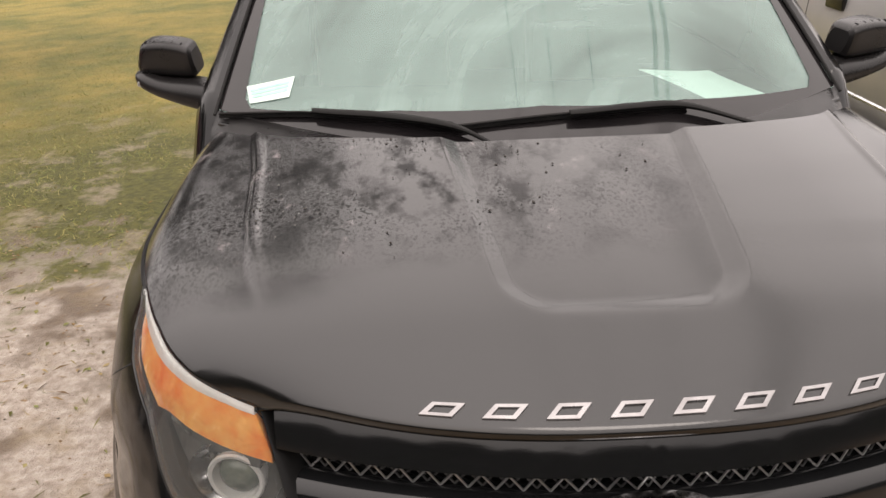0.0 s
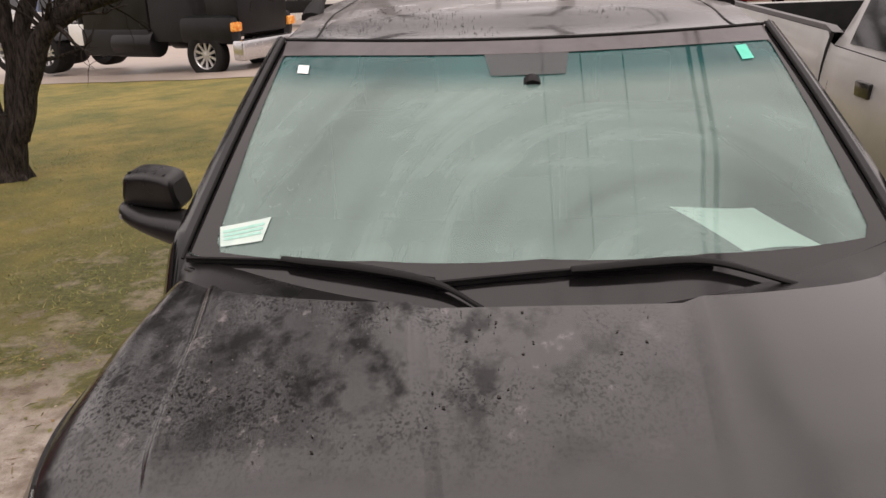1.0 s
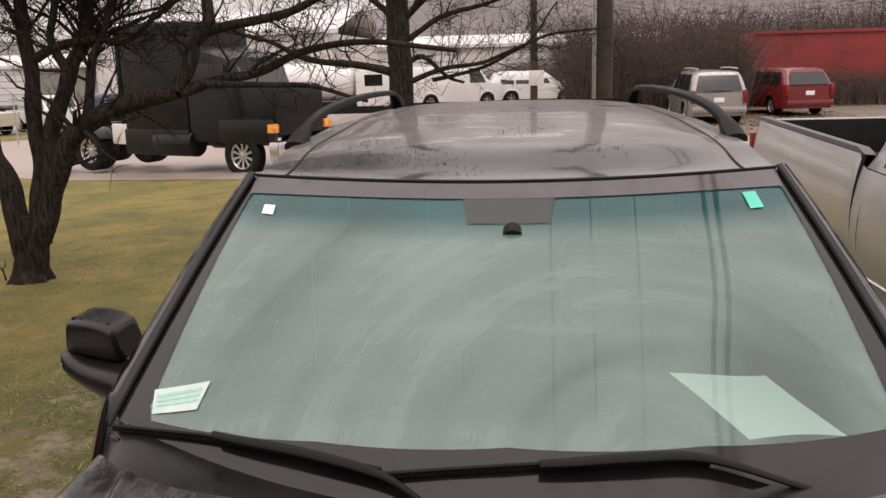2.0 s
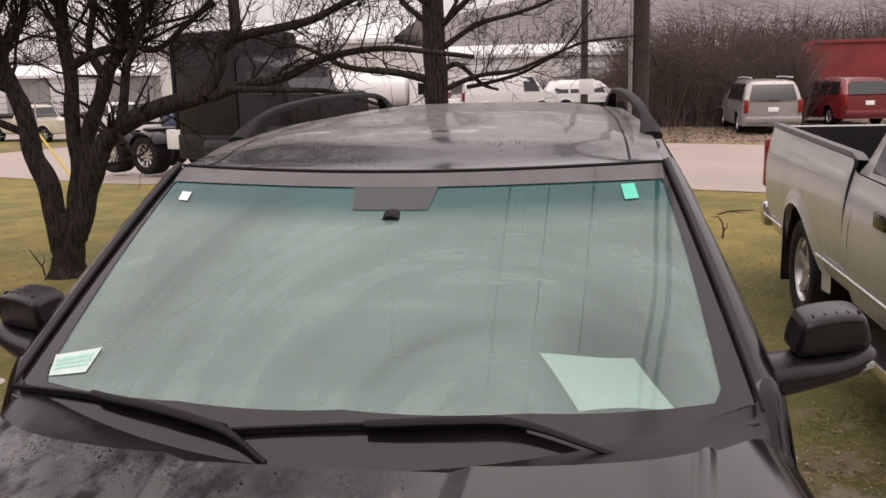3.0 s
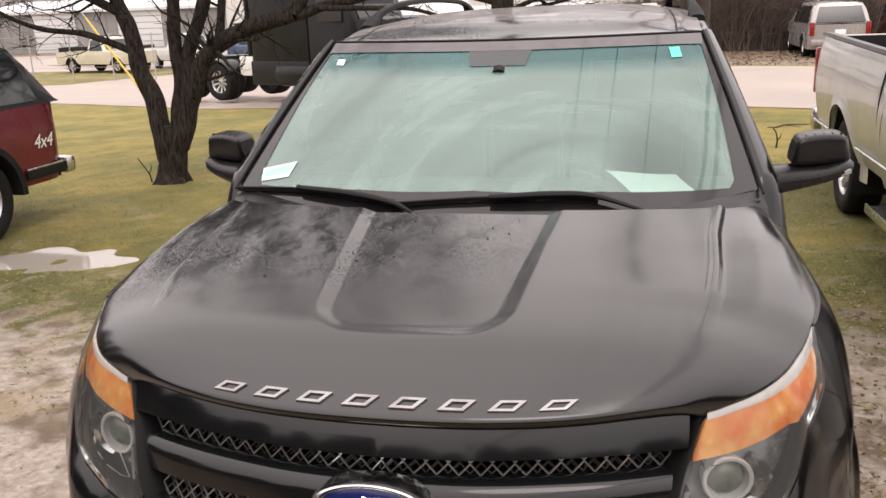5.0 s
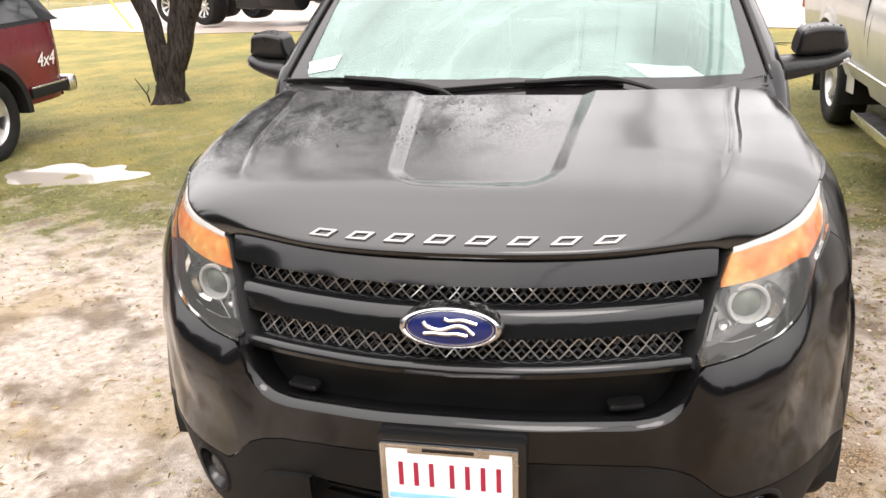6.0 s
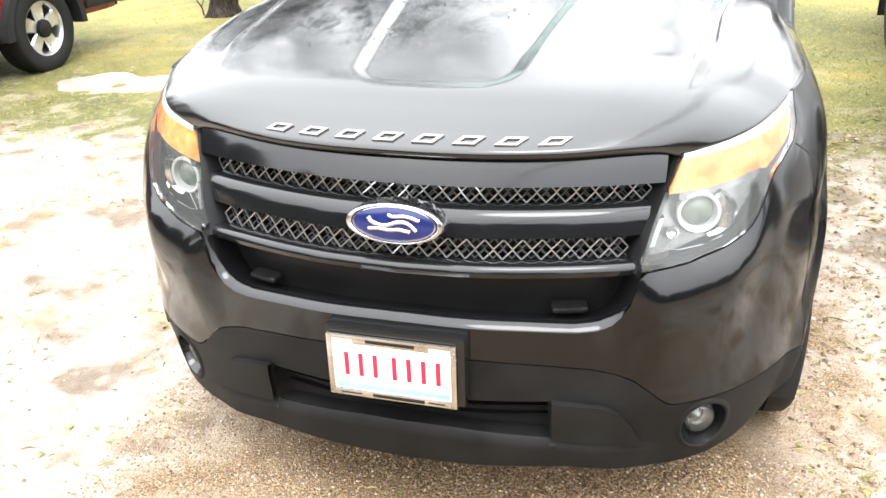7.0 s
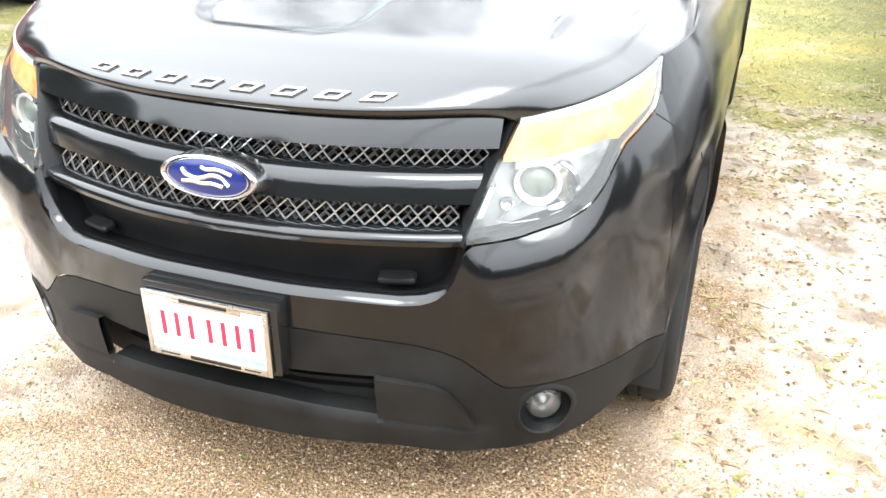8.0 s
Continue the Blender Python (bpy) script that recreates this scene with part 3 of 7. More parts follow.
# Number plate in its frame on a black holder; what stands on it is left as bars.
plate_z, plate_y = 0.53, 0.022
bm = bmesh.new()
box(bm, 0.004, 0.052, plate_z + 0.006, 0.35, 0.05, 0.19, 0.014)
holder = part("plate_holder", bm, gloss_black, suv)
bm = bmesh.new()
box(bm, 0, plate_y, plate_z, 0.306, 0.004, 0.155, 0.0015)
number_plate = part("number_plate", bm, paper_white, suv, "white number plate with red characters and a blue lower band")
bm = bmesh.new()
for s in (-1, 1):
    box(bm, s * 0.153, plate_y - 0.003, plate_z, 0.014, 0.008, 0.168, 0.002)
box(bm, 0, plate_y - 0.003, plate_z - 0.0755, 0.292, 0.008, 0.018, 0.002)
box(bm, 0, plate_y - 0.003, plate_z + 0.0785, 0.292, 0.008, 0.011, 0.002)
box(bm, 0, plate_y - 0.003, plate_z + 0.0675, 0.19, 0.008, 0.012, 0.002)
part("plate_frame", bm, chrome, number_plate, "dull silver plate frame")
plate_red = mottled("plate_red", (0.36, 0.012, 0.04), (0.3, 0.02, 0.05), 40, (0.4, 0.5))
plate_blue = mottled("plate_blue", (0.2, 0.5, 0.72), (0.3, 0.58, 0.78), 40, (0.4, 0.5))
bm = bmesh.new()
box(bm, 0, plate_y - 0.0026, plate_z - 0.056, 0.285, 0.002, 0.014)
part("plate_band", bm, plate_blue, number_plate)
for k in range(7):
    bm = bmesh.new()
    x = -0.113 + 0.036 * k + (0.012 if k > 2 else 0)
    box(bm, x, plate_y - 0.0028, plate_z + 0.004, 0.011, 0.002, 0.062, 0.0)
    part("plate_bar", bm, plate_red, number_plate)
for x, z, w in ((0, plate_z + 0.0725, 0.12), (0.015, plate_z - 0.0755, 0.13), (-0.105, plate_z - 0.0755, 0.05), (0.11, plate_z - 0.0755, 0.04)):
    bm = bmesh.new()
    box(bm, x, plate_y - 0.0076, z, w, 0.0016, 0.0085 if w > 0.1 else 0.003)
    part("frame_bar", bm, gloss_black, number_plate)

# ---- headlamps ----
lens_grey = mottled("grey_projector_glass", (0.1, 0.12, 0.1), (0.2, 0.22, 0.18), 25, (0.04, 0.1))
for s in (-1, 1):
    ul = [s * u_at_x(x) for x in (list(np.linspace(0.553, 0.625, 8)) + list(np.linspace(0.632, 0.957, 40)))]
    lo = lambda u: interp(x_at_u(u), HLX, HL_LO)
    hi = lambda u: interp(x_at_u(u), HLX, HL_HI) - 0.004
    lamp = part("headlamp", skin(ul, lo, hi, 8, lambda u, z: 0.075 - 0.05 * smooth01((x_at_u(u) - 0.7) / 0.22)), lamp_grey, suv, "clear headlamp with amber upper reflector")
    part("lamp_cover", skin(ul, lo, hi, 12, lambda u, z: 0.002, 0.03), clear_glass, lamp)
    za = lambda u: interp(x_at_u(u), [0.575, 0.6, 0.66, 0.7, 0.76, 0.82, 0.85, 0.957], [0.86, 0.922, 0.926, 0.931, 0.942, 0.956, 0.952, 0.95])
    ua = [u for u in ul if 0.597 < x_at_u(u) < 0.95]
    strip = lambda u: hi(u) - interp(x_at_u(u), [0.62, 0.72, 0.8, 0.88, 0.957], [0.013, 0.016, 0.019, 0.021, 0.018])
    part("amber_reflector", skin(ua, lambda u: min(max(lo(u) + 0.006, za(u)), strip(u) - 0.002), lambda u: strip(u) - 0.001, 6, lambda u, z: 0.012 + 0.01 * smooth01((1.0 - z) / 0.08), 0.05), amber, lamp, "amber side reflector")
    part("light_strip", skin([u for u in ul if x_at_u(u) > 0.616], lambda u: max(lo(u) + 0.001, strip(u)), lambda u: hi(u) - 0.001, 3, lambda u, z: 0.008, 0.02), lamp_white, lamp, "pale strip along the top")
    bm = bmesh.new()
    bowl = Matrix.Translation(on_body(s * u_at_x(0.632), 0.832, 0.05)) @ Vector((s * 0.3, -1, 0.15)).to_track_quat("X", "Z").to_matrix().to_4x4()
    lathe(bm, [(0.015, 0.0), (0.013, -0.004), (0.008, -0.008), (0.0, -0.009)], 20, bowl)
    part("lower_reflector", bm, chrome, lamp)
    bm = skin([u for u in ul if 0.63 < x_at_u(u) < 0.83], lambda u: max(lo(u) + 0.012, za(u) - 0.02), lambda u: za(u) - 0.004, 2, lambda u, z: 0.03, 0.02)
    part("amber_shelf", bm, lamp_grey, lamp)
    bm = skin([u for u in ul if 0.57 < x_at_u(u) < 0.94], lo, lambda u: lo(u) + 0.008, 2, lambda u, z: 0.012, 0.02)
    part("lens_rim", bm, rubber, lamp)
    bm = bmesh.new()
    grid(bm, [[on_body(s * u_at_x(x + dx), z, o) for x, z in ((0.568, 0.82), (0.576, 0.85), (0.584, 0.878))] for dx, o in ((0.0, 0.01), (0.012, 0.012), (0.016, 0.04))])
    part("inner_strip", bm, silver_plastic, lamp)
    c = Vector(on_body(s * u_at_x(0.688), 0.871, 0.05))
    m = Matrix.Translation(c) @ Vector((s * 0.25, -1, 0.0)).to_track_quat("X", "Z").to_matrix().to_4x4()
    bm = bmesh.new()
    lathe(bm, [(0.046, -0.03), (0.05, 0.0), (0.051, 0.008), (0.048, 0.012), (0.042, 0.01), (0.036, -0.012)], 40, m)
    ring = part("projector_ring", bm, lamp_white, lamp, "chrome projector ring")
    bm = bmesh.new()
    lathe(bm, [(0.037, -0.01), (0.033, 0.0), (0.023, 0.008), (0.01, 0.012), (0.0, 0.0125)], 36, m)
    part("projector_lens", bm, lens_grey, ring)
    bm = bmesh.new()
    # A chrome wing curls round the outer side of the ring.
    rows = []
    for q in np.linspace(-1.15, 0.85, 15):
        wide = 0.006 + 0.034 * math.cos(0.9 * (q + 0.15)) ** 2
        rows.append([m @ Vector((x_, s * (0.05 + wide * f) * math.cos(q), (0.05 + wide * f) * math.sin(q))) for f, x_ in ((0.0, -0.012), (0.02, 0.004), (0.45, 0.0), (0.8, 0.006), (1.0, 0.002), (1.0, -0.02))])
    grid(bm, rows)
    part("side_reflector", bm, chrome, lamp)
    # A second, smaller wing below the ring, and a thin pale line along the bezel.
    bm = bmesh.new()
    grid(bm, [[m @ Vector((x_, s * r_ * math.cos(q), r_ * math.sin(q))) for r_, x_ in ((0.056, -0.014), (0.062, -0.008), (0.068 + 0.008 * math.sin(9 * q), -0.016))] for q in np.linspace(3.5, 4.9, 12)])
    part("lower_wing", bm, lamp_grey, lamp)
    bm = bmesh.new()
    tube(bm, [on_body(s * u_at_x(x), z, 0.03) for x, z in ((0.655, 0.846), (0.61, 0.806), (0.64, 0.802), (0.7, 0.808), (0.76, 0.828))], 0.0014, 5)
    part("bezel_line", bm, silver_plastic, lamp)

# ---- hood ----
EDGE_U = curve_of([(0.0, U_IN), (0.1, u_at_x(0.70)), (0.2, u_at_x(0.79)), (0.3, u_at_x(0.86)), (0.4, u_at_x(0.915)), (0.5, U_TIP), (0.65, u_at_y(0.9)), (0.8, u_at_y(1.1)), (1.0, u_at_y(1.34))], 300)


def edge_of_hood(v):
    u = interp(v, EDGE_U[:, 0], EDGE_U[:, 1])
    return on_body(u, z_top(u), 0.006)


HOOD_LINE = curve_of([(0.157, 1.032), (0.2, 1.056), (0.28, 1.092), (0.41, 1.136), (0.7, 1.191), (0.985, 1.236)], 250)


def hood_relief(x, y):
    """The sunk middle with sloping walls and a rounded front, and the two outer creases."""
    a = abs(x)
    half, corner = 0.224 + 0.1 * (y - 0.45), 0.095
    dx, dy = half - abs(x - 0.008), y - 0.345 - 0.3 * x * x
    inside = min(dx, dy) if dx > corner or dy > corner else corner - math.hypot(max(0, corner - dx), max(0, corner - dy))
    wide = 0.044 - 0.008 * smooth01((dy - dx) / 0.08)
    dz = 0.012 * smooth01((y - 0.2) / 0.18) * (1 - smooth01((a - 0.45) / 0.3))
    dz -= 0.0135 * min(1.0, max(0.0, inside / wide))
    line = interp(y, [0.3, 0.466, 0.611, 0.75, 0.95, 1.3], [0.57, 0.628, 0.659, 0.674, 0.684, 0.73])
    fade = smooth01((y - 0.42) / 0.2) * (1 - 0.3 * smooth01((y - 1.05) / 0.25))
    dz -= 0.009 * fade * smooth01((a - line + 0.007) / 0.014) - 0.005 * fade * math.exp(-(((a - line + 0.014) / 0.011) ** 2))
    dz += 0.009 * fade * smooth01((a - line - 0.02) / 0.14)
    return dz


def on_hood(s, v):
    xe, ye, ze = edge_of_hood(min(1, max(0, v)))
    vc = min(1, max(0, v))
    yc = 0.157 + 0.828 * vc
    zc = interp(yc, HOOD_LINE[:, 0], HOOD_LINE[:, 1])
    a = abs(s)
    x = xe * s
    rear = smooth01((vc - 0.4) / 0.4)
    y = yc + (ye - yc) * a ** (2.3 + 1.4 * smooth01((vc - 0.4) / 0.6))
    w = 0.45 - 0.27 * rear
    z = zc + (ze - zc) * (w * a**2.3 + (1 - w) * a ** (7 + 17 * rear)) + 0.028 * a**4 * (1 - a**6) * (1 - rear)
    return [x, y, z + hood_relief(x, y) * smooth01((1 - a) / 0.08)]


HS = np.linspace(-1, 1, 331)
HV = list(np.linspace(0, 0.12, 12)) + list(np.linspace(0.13, 1, 70))
bm = bmesh.new()
rows = []
first = [on_hood(s, 0) for s in HS]
rows.append([(x, y + 0.05, z - 0.022) for x, y, z in first])
rows.append([(x, y + 0.006, z - 0.02) for x, y, z in first])
rows.append([(x, y - 0.001, z - 0.011) for x, y, z in first])
for v in HV:
    r = [on_hood(s, v) for s in HS]
    l, e = r[0], r[-1]
    rows.append([(l[0] + 0.012, l[1], l[2] - 0.03), (l[0], l[1], l[2] - 0.008), *r[0:], (e[0], e[1], e[2] - 0.008), (e[0] - 0.012, e[1], e[2] - 0.03)])
for k in range(3):
    r = rows[k]
    rows[k] = [r[0], r[0], *r, r[-1], r[-1]]
rows.append([(x, y + 0.004, z - 0.012) for x, y, z in rows[-1]])
rows.append([(x, y - 0.01, z - 0.03) for x, y, z in rows[-1]])
grid(bm, rows)
bmesh.ops.remove_doubles(bm, verts=list(bm.verts), dist=0.00005)
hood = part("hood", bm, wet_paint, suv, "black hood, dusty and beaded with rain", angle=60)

mark_silver = mottled("dull_silver_plastic", (0.34, 0.33, 0.33), (0.26, 0.25, 0.25), 30, (0.25, 0.4), metal=0.8)
# Raised bright marks along the hood's nose, drawn as plain slanted frames.
for k in range(8):
    x0 = -0.357 + 0.0952 * k
    bm = bmesh.new()

    def mark(p, q, h):
        x_ = x0 + p + 0.022 * q
        s_ = x_ / 0.66
        for _ in range(4):
            pt = on_hood(s_, 0.021 + 0.028 * q)
            s_ *= x_ / pt[0] if abs(pt[0]) > 1e-4 else 1
        pt = on_hood(s_, 0.021 + 0.028 * q)
        return (pt[0], pt[1] - 0.3 * h, pt[2] + h)

    ring_o, ring_i = [(0, 0), (0.05, 0), (0.05, 1), (0, 1)], [(0.009, 0.22), (0.041, 0.22), (0.041, 0.78), (0.009, 0.78)]
    grid(bm, [[mark(p, q, h) for p, q in ring] for ring, h in ((ring_o, 0.0005), (ring_o, 0.0045), (ring_i, 0.0045), (ring_i, 0.0005))], True)
    part("hood_mark", bm, mark_silver, suv, "raised silver mark", angle=20)

# ---- fenders, doors, tail ----
for s in (-1, 1):
    front_us = span(U_SIDE, u_at_y(1.42), 80)

    def lo(u):
        y = interp(abs(u), ARC, PLAN[:, 1])
        return arch(y)

    def fender_top(u):
        return z_top(u) if abs(u) >= U_TIP else interp(x_at_u(u), HLX, HL_LO) - 0.004

    part("fender", skin([s * u for u in front_us], lo, fender_top, 14, flare, 0.02), side_paint, suv)
    rear_us = span(u_at_y(1.425), u_at_y(4.4), 90)
    part("body_side", skin([s * u for u in rear_us], lo, z_top, 12, flare, 0.02), side_paint, suv)
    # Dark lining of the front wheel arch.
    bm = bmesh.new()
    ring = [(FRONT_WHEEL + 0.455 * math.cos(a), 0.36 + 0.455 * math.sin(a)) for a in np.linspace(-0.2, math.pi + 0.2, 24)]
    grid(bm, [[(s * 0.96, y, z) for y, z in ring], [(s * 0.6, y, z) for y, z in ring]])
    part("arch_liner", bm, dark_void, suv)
bm = skin(span(u_at_y(4.4), END, 30) + [-u for u in span(u_at_y(4.4), END, 30)][::-1], lambda u: 0.3, z_top, 8)
part("tail_panel", bm, paint, suv)
# Shut line between bumper and fender.
for s in (-1, 1):
    bm = bmesh.new()
    tube(bm, [on_body(s * (u_at_x(0.918) + (u_at_y(0.72) - u_at_x(0.918)) * t), 0.985 - 0.165 * t, flare(u_at_y(0.6), 0.9 - 0.07 * t) + 0.001) for t in np.linspace(0, 1, 12)], 0.0025, 5)
    part("shut_line", bm, dark_void, suv)

# ---- wheels ----
def road_wheel(name, parent, x, y, r, width, rim_r, spokes, rim_mat, side, broad=False):
    m = Matrix.Translation((x, y, r)) @ Matrix.Diagonal((side, 1, 1, 1))
    w = width / 2
    bm = bmesh.new()
    lathe(bm, [(rim_r, -w * 0.8), (r * 0.86, -w), (r * 0.94, -w * 0.95), (r * 0.978, -w * 0.82), (r - 0.002, -w * 0.6), (r, -w * 0.34), (r - 0.009, -w * 0.32), (r - 0.009, -w * 0.26), (r, -w * 0.24), (r, -w * 0.05), (r - 0.009, -w * 0.03), (r - 0.009, w * 0.03), (r, w * 0.05), (r, w * 0.24), (r - 0.009, w * 0.26), (r - 0.009, w * 0.32), (r, w * 0.34), (r - 0.002, w * 0.6), (r * 0.978, w * 0.82), (r * 0.94, w * 0.95), (r * 0.86, w), (rim_r + 0.035, w * 0.98), (rim_r + 0.012, w * 0.86), (rim_r, w * 0.8)], 48, m)
    wheel = part(name, bm, rubber, parent, "black tyre on a bright rim")
    bm = bmesh.new()
    lathe(bm, [(rim_r, -w * 0.7), (rim_r * 0.93, -w * 0.4), (rim_r * 0.93, w * 0.5), (rim_r * 0.98, w * 0.78), (rim_r + 0.006, w * 0.84), (rim_r + 0.008, w * 0.76)], 40, m)
    for k in range(spokes):
        a = 2 * math.pi * k / spokes
        mm = m @ pose(0, 0, 0, math.degrees(a), 0, 0)
        rows = []
        for rr, hw, dep in (((0.05, 0.045, 0.66), (rim_r * 0.55, 0.066, 0.62), (rim_r * 0.8, 0.07, 0.6), (rim_r * 0.96, 0.12, 0.7)) if broad else ((0.05, 0.035, 0.62), (rim_r * 0.5, 0.028, 0.6), (rim_r * 0.96, 0.04, 0.72))):
            rows.append([mm @ Vector((w * dep + dx, h, rr)) for h, dx in ((-hw, -0.02), (-hw * 0.8, 0.0), (hw * 0.8, 0.0), (hw, -0.02))])
        grid(bm, rows)
    lathe(bm, [(0.07, w * 0.5), (0.065, w * 0.66), (0.03, w * 0.7), (0.0, w * 0.7)], 20, m)
    part("rim", bm, rim_mat, wheel, "silver alloy rim")
    if broad:
        bm = bmesh.new()
        lathe(bm, [(0.085, w * 0.6), (0.08, w * 0.9), (0.05, w * 0.98), (0.0, w * 0.99)], 20, m)
        part("hub", bm, trim_black, wheel, "black wheel hub")
    # Near-black disc that paints the space behind the spokes dark.
    bm = bmesh.new()
    lathe(bm, [(rim_r * 0.93, -0.02), (0.0, -0.02)], 28, m)
    part("dark_behind_spokes", bm, dark_void, wheel)
    return wheel


rim_silver = mottled("silver_alloy", (0.6, 0.6, 0.6), (0.45, 0.44, 0.43), 8, (0.25, 0.4), metal=0.9)
for s in (-1, 1):
    for y in (FRONT_WHEEL, REAR_WHEEL):
        road_wheel("wheel", suv, s * 0.865, y, WHEEL_R, 0.245, 0.235, 5, rim_silver, s)

# ---- glass house ----
def on_screen(s, v, lift=0.0):
    """Windscreen: s across, v from the cowl to the roof's edge."""
    half = 0.83 - 0.15 * v
    x = half * s
    y0 = 1.1 + 0.29 * s * s
    y1 = 1.862 + 0.185 * s * s
    y = y0 + (y1 - y0) * v
    z = 1.483 + 0.68 * (y - 1.666) + 0.078 * (1 - (x / 0.6) ** 2) - 0.12 * (y - 1.4) ** 2
    return (x, y - 0.55 * lift, z + 0.83 * lift)


V_TOP = 0.968
SS, VV = np.linspace(-1, 1, 49), np.linspace(0, V_TOP, 31)
screen = bmesh.new()
grid(screen, [[on_screen(s, v) for s in SS] for v in VV])
windscreen = part("windscreen", screen, screen_glass, suv, "fogged green-tinted windscreen")
windscreen.visible_shadow = False


def frit_inner(t):
    """Inner edge of the black band round the glass, t once round."""
    pts = [(-0.9, 0.035), (-0.45, 0.115), (0.0, 0.148), (0.45, 0.115), (0.9, 0.035), (0.925, 0.07), (0.955, 0.5), (0.972, 0.86), (0.95, 0.915), (0.45, 0.925), (0.0, 0.926), (-0.45, 0.925), (-0.95, 0.915), (-0.972, 0.86), (-0.955, 0.5), (-0.925, 0.07), (-0.9, 0.035)]
    i = t * (len(pts) - 1)
    k = min(int(i), len(pts) - 2)
    f = i - k
    return [pts[k][0] + (pts[k + 1][0] - pts[k][0]) * f, pts[k][1] + (pts[k + 1][1] - pts[k][1]) * f]


bm = bmesh.new()
loop_i = [frit_inner(t) for t in np.linspace(0, 1, 241)[:-1]]
rows = [[] for _ in range(7)]
for s, v in loop_i:
    k = max(abs(s) / 0.998, (v - 0.5) / (V_TOP - 0.502), (0.5 - v) / 0.4985)
    for j, row in enumerate(rows):
        f = 1 + (1 / k - 1) * j / 6
        row.append(on_screen(s * f, 0.5 + (v - 0.5) * f, 0.003))
grid(bm, rows, True)
part("frit_band", bm, frit_black, windscreen, "black border of the glass")
# Top border strip, its grey standing in for the sky it would mirror.
bm = bmesh.new()
grid(bm, [[on_screen(s * (0.978 + 0.017 * q), 0.962 - (0.066 + 0.02 * abs(s) ** 3) * (1 - q), 0.0034) for s in np.linspace(-1, 1, 41)] for q in np.linspace(0, 1, 6)])
part("dotted_sheen_band", bm, band_grey, windscreen, "grey dotted band along the top of the glass, sky sheen in its colour")

# Pillars, roof, tail gate.
def roof_z(x, y):
    return interp(y, [1.86, 2.05, 2.4, 3.0, 4.0, 4.7], [1.672, 1.708, 1.742, 1.762, 1.762, 1.72]) - 0.032 * (abs(x) / 0.62) ** 3


def on_roof(s, q):
    y0 = on_screen(s, V_TOP)[1] + 0.012
    y = y0 + (4.72 - y0) * q
    x = s * interp(y, [1.86, 2.1, 3.0, 4.0, 4.7], [0.685, 0.69, 0.685, 0.66, 0.6])
    e = on_screen(s, V_TOP)[2] + 0.004
    return (x, y, e + (roof_z(x, y) - 0.007 * math.exp(-(((abs(s) - 0.87) / 0.018) ** 2)) - e) * smooth01(q / 0.1))


bm = bmesh.new()
rows = [[on_roof(s, q) for s in np.linspace(-1, 1, 61)] for q in [*np.linspace(0, 0.15, 16), *np.linspace(0.18, 1, 30)]]
rows.insert(0, [(x, y - 0.006, z - 0.03) for x, y, z in rows[0]])
grid(bm, rows)
part("roof", bm, roof_paint, suv, "black wet roof", angle=60)
bm = bmesh.new()
tube(bm, [on_screen(s, V_TOP + 0.004, 0.003) for s in np.linspace(-1, 1, 41)], 0.0045, 6)
part("screen_seal", bm, rubber, suv)
for s in (-1, 1):
    bm = bmesh.new()
    tube(bm, [Vector(on_roof(s * 0.87, q)) - Vector((0, 0, 0.002)) for q in [*np.linspace(0, 0.12, 10), *np.linspace(0.16, 0.95, 16)]], 0.0055, 5)
    part("roof_ditch", bm, rubber, suv)

